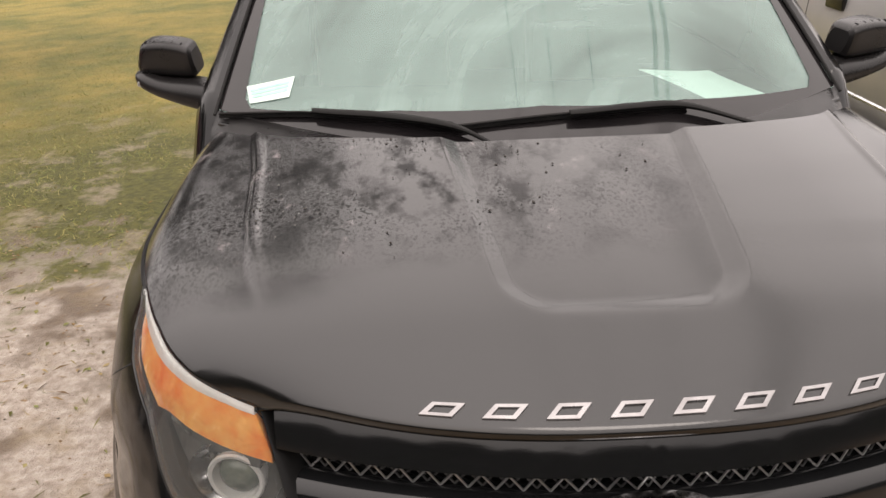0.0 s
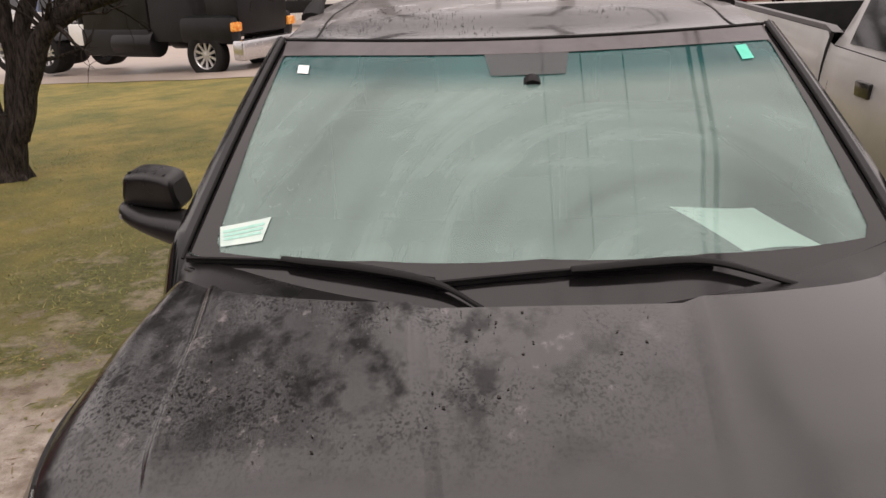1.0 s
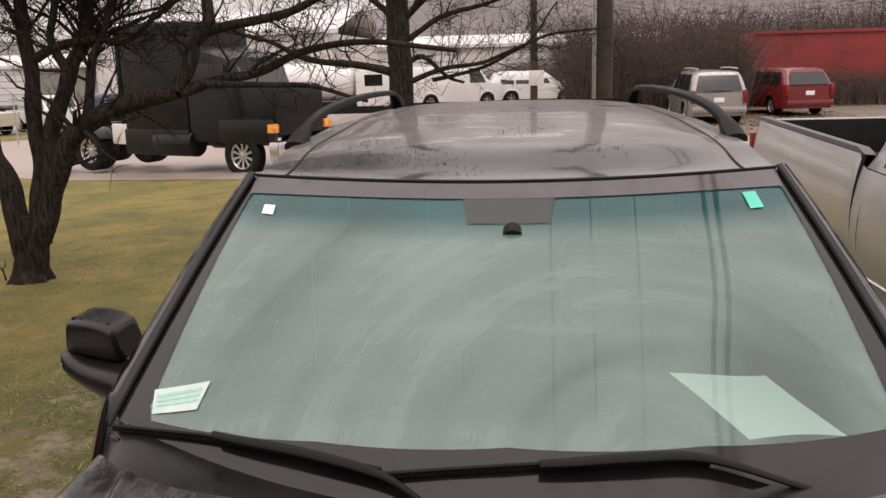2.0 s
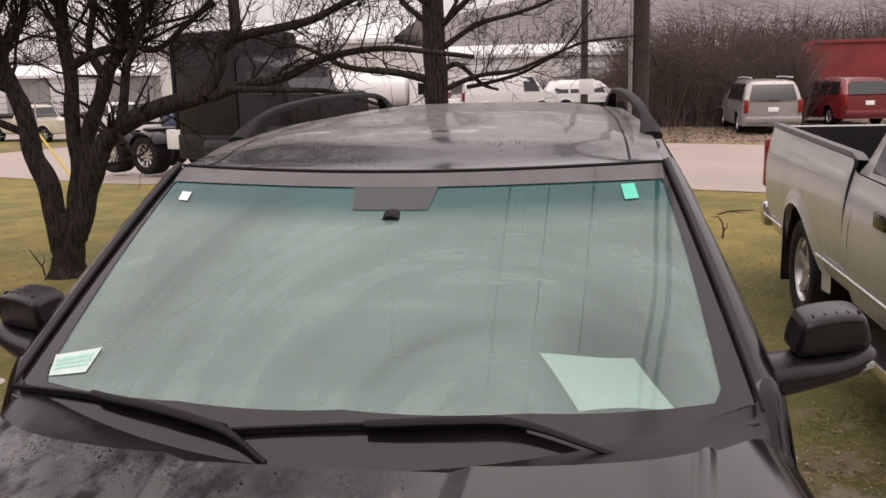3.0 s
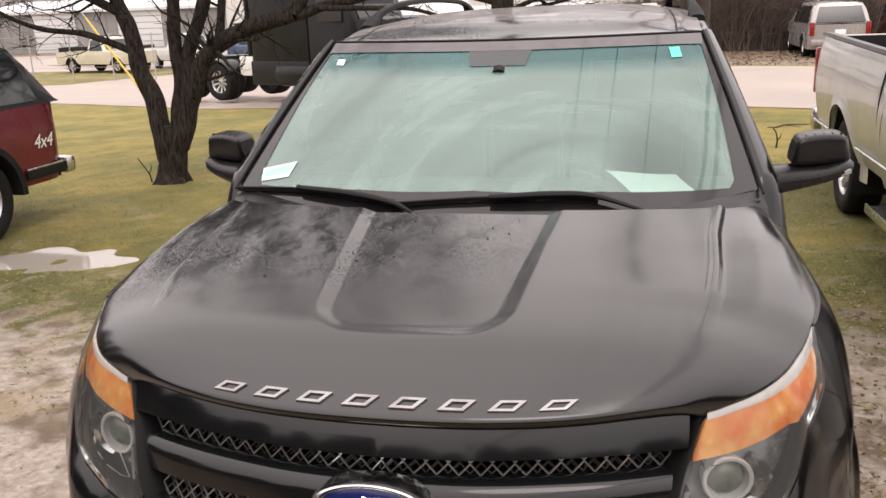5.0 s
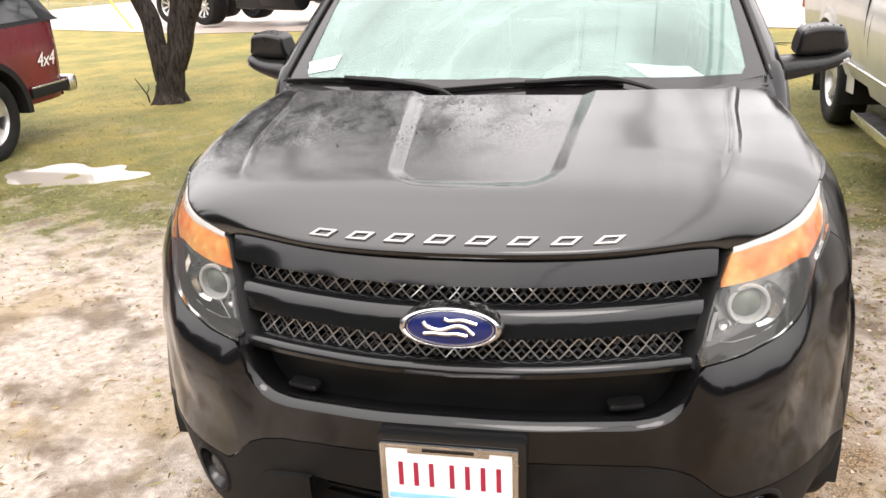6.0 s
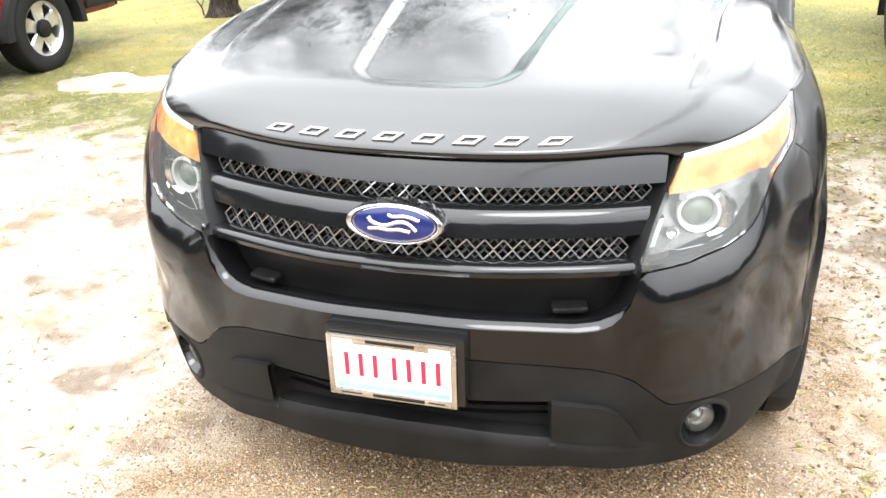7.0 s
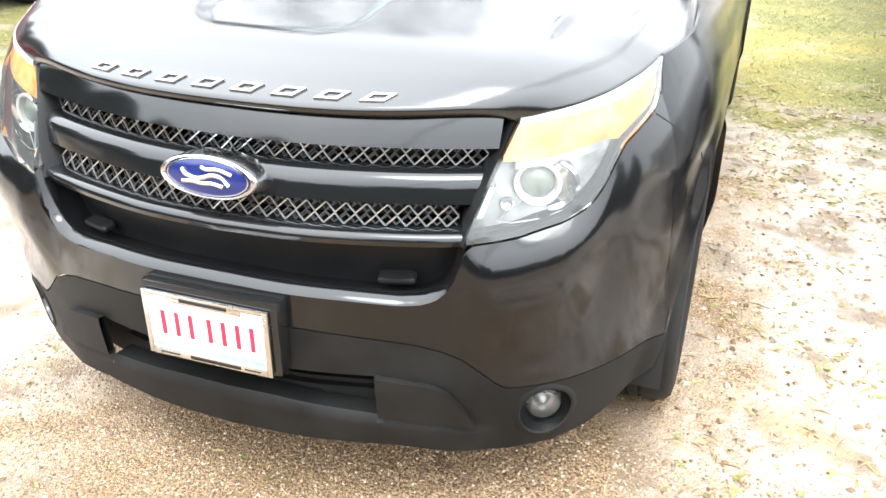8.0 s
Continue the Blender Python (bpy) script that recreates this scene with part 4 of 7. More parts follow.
for s in (-1, 1):
    # A-pillar with its black inner strip.
    bm = bmesh.new()
    rows = []
    for v in list(np.linspace(-0.1, 0.06, 9)) + list(np.linspace(0.1, V_TOP, 20)):
        p = Vector(on_screen(s, v))
        w = 0.085 - 0.03 * v
        p = p - Vector((0, 0, 0.1 * smooth01((0.05 - v) / 0.15)))
        rows.append([p + Vector((s * dx, dy, dz)) for dx, dy, dz in ((0.002, 0, -0.012), (0.004, -0.004, 0.009), (0.25 * w, 0.0, 0.016), (0.6 * w, 0.02, 0.008), (0.9 * w, 0.055, -0.02), (w, 0.09, -0.06), (0.75 * w, 0.12, -0.07))])
    grid(bm, rows)
    part("pillar", bm, paint, suv)
    bm = bmesh.new()
    tube(bm, [Vector(on_screen(s, v)) + Vector((s * 0.003, -0.003, 0.0085)) for v in np.linspace(-0.03, V_TOP, 24)], 0.0045, 6)
    part("pillar_seal", bm, rubber, suv)
    # Side glass and its frame to the tail.
    top = [(s * 0.708, 2.05, 1.61), (s * 0.7, 2.5, 1.66), (s * 0.705, 3.2, 1.68), (s * 0.68, 4.0, 1.665), (s * 0.62, 4.6, 1.63)]
    low = [(s * 0.9, 1.5, 1.145), (s * 0.893, 2.4, 1.185), (s * 0.885, 3.2, 1.21), (s * 0.87, 4.0, 1.225), (s * 0.8, 4.72, 1.24)]
    bm = bmesh.new()
    grid(bm, [[Vector(a).lerp(Vector(b), t) + Vector((s * 0.03 * math.sin(math.pi * t), 0, 0)) for a, b in zip(low, top)] for t in np.linspace(0, 1, 7)])
    part("side_window", bm, dark_glass, suv)
    bm = bmesh.new()
    tube(bm, [Vector(a) for a in low], 0.02, 6)
    tube(bm, [Vector(a) for a in top], 0.03, 6)
    for k in (1, 2, 3, 4):
        tube(bm, [Vector(low[k]).lerp(Vector(top[k]), t) + Vector((s * 0.03 * math.sin(math.pi * t), 0, 0)) for t in np.linspace(0, 1, 7)], 0.035, 6)
    part("window_frame", bm, gloss_black, suv)
    # Roof rail: a bowed bar on two feet.
    bm = bmesh.new()
    pts = curve_of([(s * 0.69, 2.46, 1.7), (s * 0.677, 2.6, 1.752), (s * 0.662, 2.85, 1.792), (s * 0.646, 3.4, 1.812), (s * 0.635, 4.1, 1.806), (s * 0.63, 4.4, 1.785), (s * 0.625, 4.6, 1.72)], 60)
    rows = []
    for k, p in enumerate(pts):
        near = 1 - smooth01((min(k, len(pts) - 1 - k) - 3) / 8)
        w = 0.017 + 0.014 * near
        low_ = 0.012 + near * max(0.0, p[2] - roof_z(p[0], p[1]))
        rows.append([(p[0] + dx * w, p[1], p[2] + (0.013 * dz if dz > 0 else low_ * dz)) for dx, dz in ((-1, -1), (-0.95, 0.3), (-0.5, 0.9), (0.2, 1.0), (0.8, 0.7), (1, 0.1), (1, -1))])
    vs = grid(bm, rows, True)
    cap(bm, vs[0])
    cap(bm, vs[-1], True)
    part("roof_rail", bm, trim_black, suv, "black roof rail")
    # Door mirror.
    mx, my = (1.04, 1.69) if s > 0 else (1.022, 1.745)
    bm = bmesh.new()
    rows = []
    for a in np.linspace(-1, 1, 19):
        row = []
        k = 0.72 + 0.28 * math.sqrt(max(0.0, 1 - abs(a) ** 7))
        for b in np.linspace(0, 2 * math.pi, 33)[:-1]:
            c, d = math.cos(b), math.sin(b)
            ex = abs(c) ** 0.42 * (1 if c > 0 else -1)
            ez = abs(d) ** 0.42 * (1 if d > 0 else -1)
            out = 0.088 * a - 0.01 * ez * max(0.0, a) + 0.004 * ez * max(0.0, -a)
            row.append((s * (mx + out), my + 0.08 * ex * k + 0.04 * a - 0.012 * ez, 1.303 + 0.053 * ez * k - (0.009 * a * a if ez > 0 else 0.0)))
        rows.append(row)
    vs = grid(bm, rows, True)
    cap(bm, vs[0])
    cap(bm, vs[-1])
    mirror = part("door_mirror", bm, cowl_black, suv, "black door mirror housing", angle=38)
    bm = bmesh.new()
    rows = []
    for t in (0, 0.12, 0.25, 0.4, 0.55, 0.7, 0.82, 0.9, 0.95, 0.98, 1.0):
        x = 0.85 + (mx - 0.745) * t
        end = math.sqrt(max(0.02, 1 - max(0.0, (t - 0.8) / 0.2) ** 2))
        w, h = (0.078 - 0.006 * t) * (0.35 + 0.65 * end), (0.04 - 0.014 * smooth01((t - 0.2) / 0.6)) * (0.25 + 0.75 * end)
        zc = 1.207 + 0.025 * t + 0.015 * smooth01((t - 0.6) / 0.4)
        rows.append([(s * x, 1.6 + (my - 1.59) * t + w * cx, zc + h * cz) for cx, cz in ((-1, -0.4), (-0.96, 0.25), (-0.8, 0.75), (-0.3, 1), (0.5, 1), (1, 0.4), (1, -0.7), (0.3, -1), (-0.5, -1), (-0.9, -0.8))])
    vs = grid(bm, rows, True)
    cap(bm, vs[-1])
    part("mirror_arm", bm, cowl_black, mirror, angle=60)
    bm = bmesh.new()
    ring = [(s * (0.885 + 0.012 * q), 1.6 + 0.085 * math.cos(2.2 + 1.5 * q), 1.236 - 0.045 * q + 0.012 * math.sin(3 * q)) for q in np.linspace(0, 1, 9)]
    tube(bm, ring, 0.002, 5)
    part("arm_seam", bm, rubber, mirror)
    bm = bmesh.new()
    box(bm, 0.0, 0.0, 0.0, 0.07, 0.012, 0.016, 0.005, pose(s * (mx + 0.058), my - 0.068, 1.229, 0, -s * 12, s * 22))
    part("indicator", bm, silver_plastic, mirror, "pale indicator lens")
    for k in range(5):
        bm = bmesh.new()
        box(bm, s * (mx - 0.055 + 0.028 * k), my - 0.078 + 0.012 * k, 1.348 - 0.0007 * (k - 2) ** 2, 0.004, 0.018, 0.016, 0.0015)
        part("housing_rib", bm, rubber, mirror)

# Corner panels between hood, cowl, pillar and belt.
def pillar_outer(s, v):
    p = Vector(on_screen(s, v))
    w = 0.085 - 0.03 * v
    p = p - Vector((0, 0, 0.1 * smooth01((0.05 - v) / 0.15)))
    return p + Vector((s * 0.97 * w, 0.085, -0.055))


for s in (-1, 1):
    bm = bmesh.new()
    low = [Vector(on_body(s * u_at_y(y), z_top(u_at_y(y)), 0.004)) for y in np.linspace(1.24, 2.05, 14)]
    high = [pillar_outer(s, v) for v in list(np.linspace(-0.1, 0.08, 6)) + list(np.linspace(0.14, 0.62, 8))]
    rows = [[a_.lerp(b_, t) + Vector((s * 0.012 * math.sin(math.pi * t), 0, 0)) for a_, b_ in zip(low, high)] for t in np.linspace(0, 1, 6)]
    grid(bm, rows if s > 0 else [r[::-1] for r in rows])
    part("quarter_panel", bm, side_paint, suv)

# Cowl: runs on from the glass down to the rear edge of the hood, with a raised lip.
bm = bmesh.new()
rows = []
for q in np.linspace(0, 1, 9):
    row = []
    for s in np.linspace(-1, 1, 61):
        a, b = Vector(on_hood(s, 1.0)) + Vector((0, -0.02, -0.03)), Vector(on_screen(s * 1.02, 0.012)) - Vector((0, 0, 0.001))
        p = a.lerp(b, q)
        p.z -= 0.01 * math.sin(math.pi * q) * (1 - s * s)
        row.append(p)
    rows.append(row)
grid(bm, rows)
part("cowl", bm, cowl_black, suv, "black plastic cowl")
for s in (-1, 1):
    bm = bmesh.new()
    tube(bm, [Vector(on_screen(s * q, -0.05 + 0.09 * (0.985 - q), 0.004)) for q in np.linspace(0.985, 0.6, 16)], [0.004 + 0.0045 * math.sin(math.pi * (k + 2) / 19) for k in range(16)], 8)
    part("cowl_lip", bm, gloss_black, suv)

# Inside: a dark dashboard on which a sheet of paper lies.
bm = bmesh.new()
grid(bm, [[(0.8 * s, y + 0.25 * s * s, z - 0.04 * s * s) for s in np.linspace(-1, 1, 17)] for y, z in ((1.1, 1.12), (1.25, 1.185), (1.4, 1.2), (1.68, 1.2), (1.78, 1.15), (1.8, 0.95))])
part("dashboard", bm, trim_black, suv)
bm = bmesh.new()
grid(bm, [[(-0.88, 1.85, 0.6), (0.88, 1.85, 0.6)], [(-0.88, 4.6, 0.6), (0.88, 4.6, 0.6)]])
grid(bm, [[(-0.9, 4.6, 0.6), (0.9, 4.6, 0.6)], [(-0.85, 4.66, 1.3), (0.85, 4.66, 1.3)], [(-0.7, 4.7, 1.73), (0.7, 4.7, 1.73)]])
part("cabin_floor", bm, trim_black, suv)
for s in (-1, 1):
    bm = bmesh.new()
    box(bm, s * 0.4, 2.45, 1.02, 0.5, 0.16, 0.72, 0.06, pose(0, 0, 0, 0, 0, 0))
    box(bm, s * 0.4, 2.5, 1.46, 0.26, 0.1, 0.18, 0.04)
    part("front_seat", bm, trim_black, suv)
for s in (-1, 1):
    bm = bmesh.new()
    lines = [[(s * x, y, z) for y in np.linspace(1.97, 4.6, 6)] for x, z in ((0.86, 0.6), (0.86, 1.1), (0.8, 1.35), (0.68, 1.59))]
    grid(bm, lines if s < 0 else lines[::-1])
    part("door_lining", bm, trim_black, suv)
paper = solo("paper_sheet", bmesh.new(), paper_white, "white sheet of paper lying on the dashboard", "paper")
bm = bmesh.new()
corner = [Vector(p) for p in ((0.467, 1.34, 1.214), (0.67, 1.39, 1.2), (0.6, 1.72, 1.214), (0.37, 1.69, 1.216))]
grid(bm, [[corner[0].lerp(corner[1], a).lerp(corner[3].lerp(corner[2], a), b) + Vector((0, 0, 0.008 * math.sin(3 * a + 2 * b))) for a in np.linspace(0, 1, 7)] for b in np.linspace(0, 1, 7)])
bm.to_mesh(paper.data)
bm.free()

# Wipers.
def wiper(name, pts, arm):
    bm = bmesh.new()
    tube(bm, [on_screen(s, v, 0.012) for s, v in pts], 0.006, 6)
    w = part(name, bm, rubber, suv, "black wiper blade and arm")
    bm = bmesh.new()
    q = [Vector(on_screen(s, v, l)) for s, v, l in curve_of(arm, 24)]
    rows = []
    for k, p in enumerate(q):
        h = 0.008 + 0.005 * math.sin(math.pi * min(1.0, k / (len(q) - 1) + 0.15))
        rows.append([p + Vector((0, 1.1 * h * math.cos(b), 0.75 * h * math.sin(b))) for b in np.linspace(0, 2 * math.pi, 11)[:-1]])
    vs = grid(bm, rows, True)
    cap(bm, vs[0])
    cap(bm, vs[-1])
    part("wiper_arm", bm, trim_black, w)
    bm = bmesh.new()
    tube(bm, [on_screen(s, v, 0.022) for s, v in pts], 0.004, 6)
    part("blade_spine", bm, trim_black, w)
    return w



wiper("wiper", [(-0.985, -0.03), (-0.73, 0.045), (-0.5, 0.072), (-0.28, 0.07)], [(-0.7, 0.052, 0.026), (-0.48, 0.068, 0.03), (-0.28, 0.055, 0.028), (-0.15, 0.0, 0.02)])
wiper("wiper", [(-0.28, 0.06), (0.0, 0.098), (0.25, 0.1), (0.45, 0.08)], [(0.07, 0.098, 0.026), (0.28, 0.095, 0.03), (0.45, 0.068, 0.028), (0.67, -0.05, 0.02)])

# Stickers on the glass.
def sticker(name, s0, s1, v0, v1, color, label, lean=0.0):
    bm = bmesh.new()
    grid(bm, [[on_screen(s + lean * (v - v0), v, 0.0035) for s in np.linspace(s0, s1, 5)] for v in np.linspace(v0, v1, 5)])
    return part(name, bm, color, windscreen, label)


green_tag = mottled("green_plastic_tag", (0.05, 0.6, 0.42), (0.08, 0.65, 0.48), 30, (0.3, 0.4))
def corner_patch(name, quad, material, label, lift=0.0035):
    """A patch on the glass between four (across, up) corners."""
    bm = bmesh.new()
    q = [Vector(c) for c in quad]
    grid(bm, [[on_screen(*(q[0].lerp(q[1], a).lerp(q[3].lerp(q[2], a), b)), lift) for a in np.linspace(0, 1, 7)] for b in np.linspace(0, 1, 5)])
    return part(name, bm, material, windscreen, label)


sticker_white = mottled("greenish_white_sticker", (0.6, 0.72, 0.66), (0.52, 0.66, 0.6), 30, (0.4, 0.5))
corner_patch("window_sticker", ((-0.905, 0.051), (-0.785, 0.107), (-0.78, 0.189), (-0.93, 0.112)), sticker_white, "white sticker with pale green print")
print_green = mottled("pale_green_print", (0.3, 0.6, 0.5), (0.4, 0.7, 0.6), 40, (0.5, 0.6))
for k in range(3):
    t0 = 0.25 + 0.22 * k
    lo_, hi_ = Vector((-0.895, 0.06)).lerp(Vector((-0.92, 0.11)), t0), Vector((-0.795, 0.11)).lerp(Vector((-0.79, 0.18)), t0)
    up_ = Vector((-0.003, 0.008))
    corner_patch("print_bar", (lo_, hi_, hi_ + up_, lo_ + up_), print_green, "", 0.0045)
dot_patch = glass_mat("dotted_frit", (0.7, 0.7, 0.7), 0.05, 0.26, (0.16, 0.15, 0.153))
corner_patch("mirror_patch", ((-0.135, 0.795), (0.135, 0.795), (0.16, 0.9), (-0.16, 0.9)), dot_patch, "dark dotted patch behind the mirror foot", 0.003)
sticker("window_tag", -0.88, -0.833, 0.785, 0.828, paper_white, "small white tag", -0.2)
sticker("window_tag", 0.812, 0.862, 0.79, 0.865, green_tag, "small green tag")
bm = bmesh.new()
p0, p1 = Vector(on_screen(0.012, 0.755, -0.012)), Vector(on_screen(0.012, 0.805, -0.012))
tube(bm, [p0, p0.lerp(p1, 0.6), p1], [0.026, 0.024, 0.012], 10)
part("mirror_foot", bm, trim_black, windscreen)



# Leaf crumbs on the roof, and small dark specks scattered on the hood.
def hood_spot(x, y):
    sv = Vector((x / 0.9, min(1.0, max(0.0, (y - 0.157) / 0.9))))
    for _ in range(6):
        p = on_hood(*sv)
        px, py = on_hood(sv.x + 0.002, sv.y), on_hood(sv.x, sv.y + 0.002)
        e = Vector((x - p[0], y - p[1]))
        j = Matrix((((px[0] - p[0]) / 0.002, (py[0] - p[0]) / 0.002), ((px[1] - p[1]) / 0.002, (py[1] - p[1]) / 0.002)))
        sv = sv + j.inverted_safe() @ e
        sv.y = min(0.99, max(0.02, sv.y))
    return Vector(on_hood(*sv))


def crumbs(name, spots, height, label):
    verts, faces = [], []
    for x, y, r in spots:
        p = height(x, y)
        a, k = crng.uniform(0, 6.28), crng.uniform(0.35, 1.0)
        c, d = math.cos(a) * r, math.sin(a) * r
        b = len(verts)
        lift = crng.uniform(0.0015, 0.0035)
        verts += [(p[0] + c, p[1] + d, p[2] + lift * 0.6), (p[0] - d * k, p[1] + c * k, p[2] + 0.001), (p[0] - c * 0.8, p[1] - d * 0.8, p[2] + lift), (p[0] + d * k * 0.8, p[1] - c * k * 0.8, p[2] + 0.001), (p[0], p[1], p[2] + lift + 0.4 * r)]
        faces += [(b, b + 1, b + 4), (b + 1, b + 2, b + 4), (b + 2, b + 3, b + 4), (b + 3, b, b + 4)]
    me = bpy.data.meshes.new(name)
    me.from_pydata(verts, [], faces)
    me.materials.append(speck_dark)
    return tagged(new(name, me), label, "debris", "", "stuff")


crng = np.random.default_rng(31)
speck_dark = mottled("dark_brown_specks", (0.012, 0.009, 0.007), (0.03, 0.022, 0.016), 60, (0.5, 0.8))
spots = []
while len(spots) < 190:
    x, y = crng.uniform(-0.78, 0.18), crng.uniform(0.5, 1.0 + 0.12 * crng.random())
    if crng.random() < (y - 0.45) * 1.5 and noise.noise((x * 6, y * 5, 2.0)) + 0.5 * noise.noise((x * 17, y * 15, 5.0)) > 0.08 and y < 0.97 + 0.3 * x * x:
        spots.append((x, y, crng.uniform(0.0007, 0.0022) * (2.4 if crng.random() < 0.25 else 1.0)))
crumbs("hood_specks", spots, hood_spot, "small dark specks on the hood")
spots = []
while len(spots) < 420:
    x, y = crng.uniform(-0.62, 0.6), crng.uniform(1.93, 2.7)
    if noise.noise((x * 4, y * 4, 8.0)) - 0.5 * x - 0.6 * (y - 2.1) > 0.12 + 0.2 * crng.random():
        spots.append((x, y, crng.uniform(0.001, 0.003)))
roof_mesh = [o for o in suv.children if o.name.startswith("roof") and "rail" not in o.name and "ditch" not in o.name][0]
crumbs("roof_debris", spots, lambda x, y: roof_mesh.ray_cast(Vector((x, y, 3.0)), Vector((0, 0, -1)))[1], "dark leaf crumbs stuck to the wet roof")

# ---- ground ----
def ground_z(x, y):
    z = max(-0.3, -0.035 * max(0.0, -x - 1.5) * smooth01((y - 0.5) / 4.0))
    z -= 0.25 * smooth01((y - 24.0) / 5.0) * smooth01(x / 3.0)
    return z - 0.03 * min(18.0, max(0.0, y - 12.0)) * min(1.0, max(0.0, (3.0 - x) / 9.0))


def road_edge(x):
    """Near edge of the road."""
    return 14.9 - 0.42 * x


earth = mat("grass_mud_and_gravel", (0.2, 0.17, 0.08), 0.8)
ev = coords(earth)
sep = node(earth, "ShaderNodeSeparateXYZ")
wire(earth, ev, sep.inputs[0])
big, mid, fine, grit = noise_of(earth, 0.7, 4, ev), noise_of(earth, 3.0, 5, ev), noise_of(earth, 22, 5, ev, 0.7), noise_of(earth, 140, 3, ev, 0.7)


def calc(m, op, a, b=0.0, clamp=False):
    n = node(m, "ShaderNodeMath")
    n.operation, n.use_clamp = op, clamp
    for k, value in enumerate((a, b)):
        if isinstance(value, (int, float)):
            n.inputs[k].default_value = value
        else:
            wire(m, value, n.inputs[k])
    return n.outputs[0]


gx, gy = sep.outputs["X"], sep.outputs["Y"]
ragged = calc(earth, "ADD", calc(earth, "MULTIPLY", calc(earth, "SUBTRACT", mid, 0.5), 4.4), calc(earth, "MULTIPLY", calc(earth, "SUBTRACT", fine, 0.5), 1.8))
right_side = calc(earth, "MULTIPLY", calc(earth, "MULTIPLY", calc(earth, "SUBTRACT", gx, 0.6), 1.6, True), 0.3)
left_side = calc(earth, "MULTIPLY", calc(earth, "MULTIPLY", calc(earth, "SUBTRACT", -0.5, gx), 1.6, True), 0.5)
lawn = calc(earth, "ADD", calc(earth, "MULTIPLY", calc(earth, "ADD", calc(earth, "ADD", calc(earth, "SUBTRACT", gy, 3.75), calc(earth, "ADD", left_side, right_side)), ragged), 1.3), 0.5, True)
beyond = calc(earth, "MULTIPLY", calc(earth, "SUBTRACT", calc(earth, "ADD", gy, calc(earth, "MULTIPLY", gx, 0.42)), 24.0), 0.5, True)
lawn = calc(earth, "MULTIPLY", lawn, calc(earth, "SUBTRACT", 1.0, calc(earth, "MULTIPLY", beyond, 0.85)))
grass_c = mixed(earth, ramp(earth, fine, [(0.3, grey(0)), (0.7, grey(1))]), mixed(earth, ramp(earth, big, [(0.38, grey(0)), (0.6, grey(1))]), (0.3, 0.225, 0.056), (0.125, 0.126, 0.03)), mixed(earth, ramp(earth, mid, [(0.4, grey(0)), (0.65, grey(1))]), (0.24, 0.19, 0.05), (0.085, 0.098, 0.022)))
# Greener and thinner towards the drive, golden farther off.
green_near = calc(earth, "MULTIPLY", calc(earth, "ADD", calc(earth, "ADD", calc(earth, "MULTIPLY", calc(earth, "SUBTRACT", 8.0, gy), 0.25), calc(earth, "MULTIPLY", right_side, calc(earth, "SUBTRACT", calc(earth, "MULTIPLY", calc(earth, "MULTIPLY", calc(earth, "SUBTRACT", gy, 5.5), 0.7, True), 4.0), 1.8))), calc(earth, "MULTIPLY", calc(earth, "SUBTRACT", big, 0.5), 2.5), True), 0.92)
grass_c = mixed(earth, green_near, grass_c, mixed(earth, ramp(earth, fine, [(0.36, grey(0)), (0.66, grey(1))]), (0.043, 0.047, 0.012), mixed(earth, mid, (0.07, 0.085, 0.018), (0.155, 0.13, 0.036))))
mud_c = mixed(earth, ramp(earth, mid, [(0.38, grey(1)), (0.5, grey(0))]), mixed(earth, ramp(earth, fine, [(0.35, grey(0)), (0.65, grey(1))]), (0.25, 0.2, 0.155), (0.46, 0.405, 0.35)), (0.14, 0.1, 0.065))
mud_c = mixed(earth, ramp(earth, noise_of(earth, 1.7, 5, ev, 0.65), [(0.5, grey(0)), (0.66, grey(0.75))]), mud_c, (0.27, 0.2, 0.105))
gravel_c = mixed(earth, ramp(earth, noise_of(earth, 1.1, 5, ev, 0.65), [(0.52, grey(0)), (0.7, grey(0.8))]), mixed(earth, ramp(earth, grit, [(0.42, grey(0)), (0.6, grey(1))]), (0.05, 0.03, 0.013), (0.33, 0.215, 0.11)), (0.33, 0.25, 0.17))
beside = calc(earth, "MULTIPLY", calc(earth, "SUBTRACT", gy, 0.9, True), calc(earth, "MULTIPLY", gx, -1.2, True))
inner = calc(earth, "ADD", calc(earth, "SUBTRACT", 1.05, calc(earth, "ABSOLUTE", calc(earth, "SUBTRACT", gx, 0.2))), calc(earth, "MULTIPLY", beside, 0.5))
bed = calc(earth, "MULTIPLY", calc(earth, "MINIMUM", inner, calc(earth, "SUBTRACT", 3.2, gy)), 1.0)
bed = calc(earth, "ADD", calc(earth, "MULTIPLY", calc(earth, "ADD", bed, calc(earth, "MULTIPLY", calc(earth, "SUBTRACT", mid, 0.5), 2.0)), 2.2), 0.2, True)
front = calc(earth, "MULTIPLY", calc(earth, "ADD", calc(earth, "SUBTRACT", -0.85, gy), calc(earth, "ADD", calc(earth, "MULTIPLY", calc(earth, "SUBTRACT", mid, 0.5), 2.4), calc(earth, "MULTIPLY", calc(earth, "SUBTRACT", big, 0.5), 2.0))), 0.75, True)
bed = calc(earth, "MAXIMUM", bed, front)
bare = mixed(earth, beyond, mixed(earth, bed, mud_c, gravel_c), mixed(earth, ramp(earth, fine, [(0.35, grey(0)), (0.65, grey(1))]), (0.09, 0.065, 0.05), (0.2, 0.16, 0.13)))
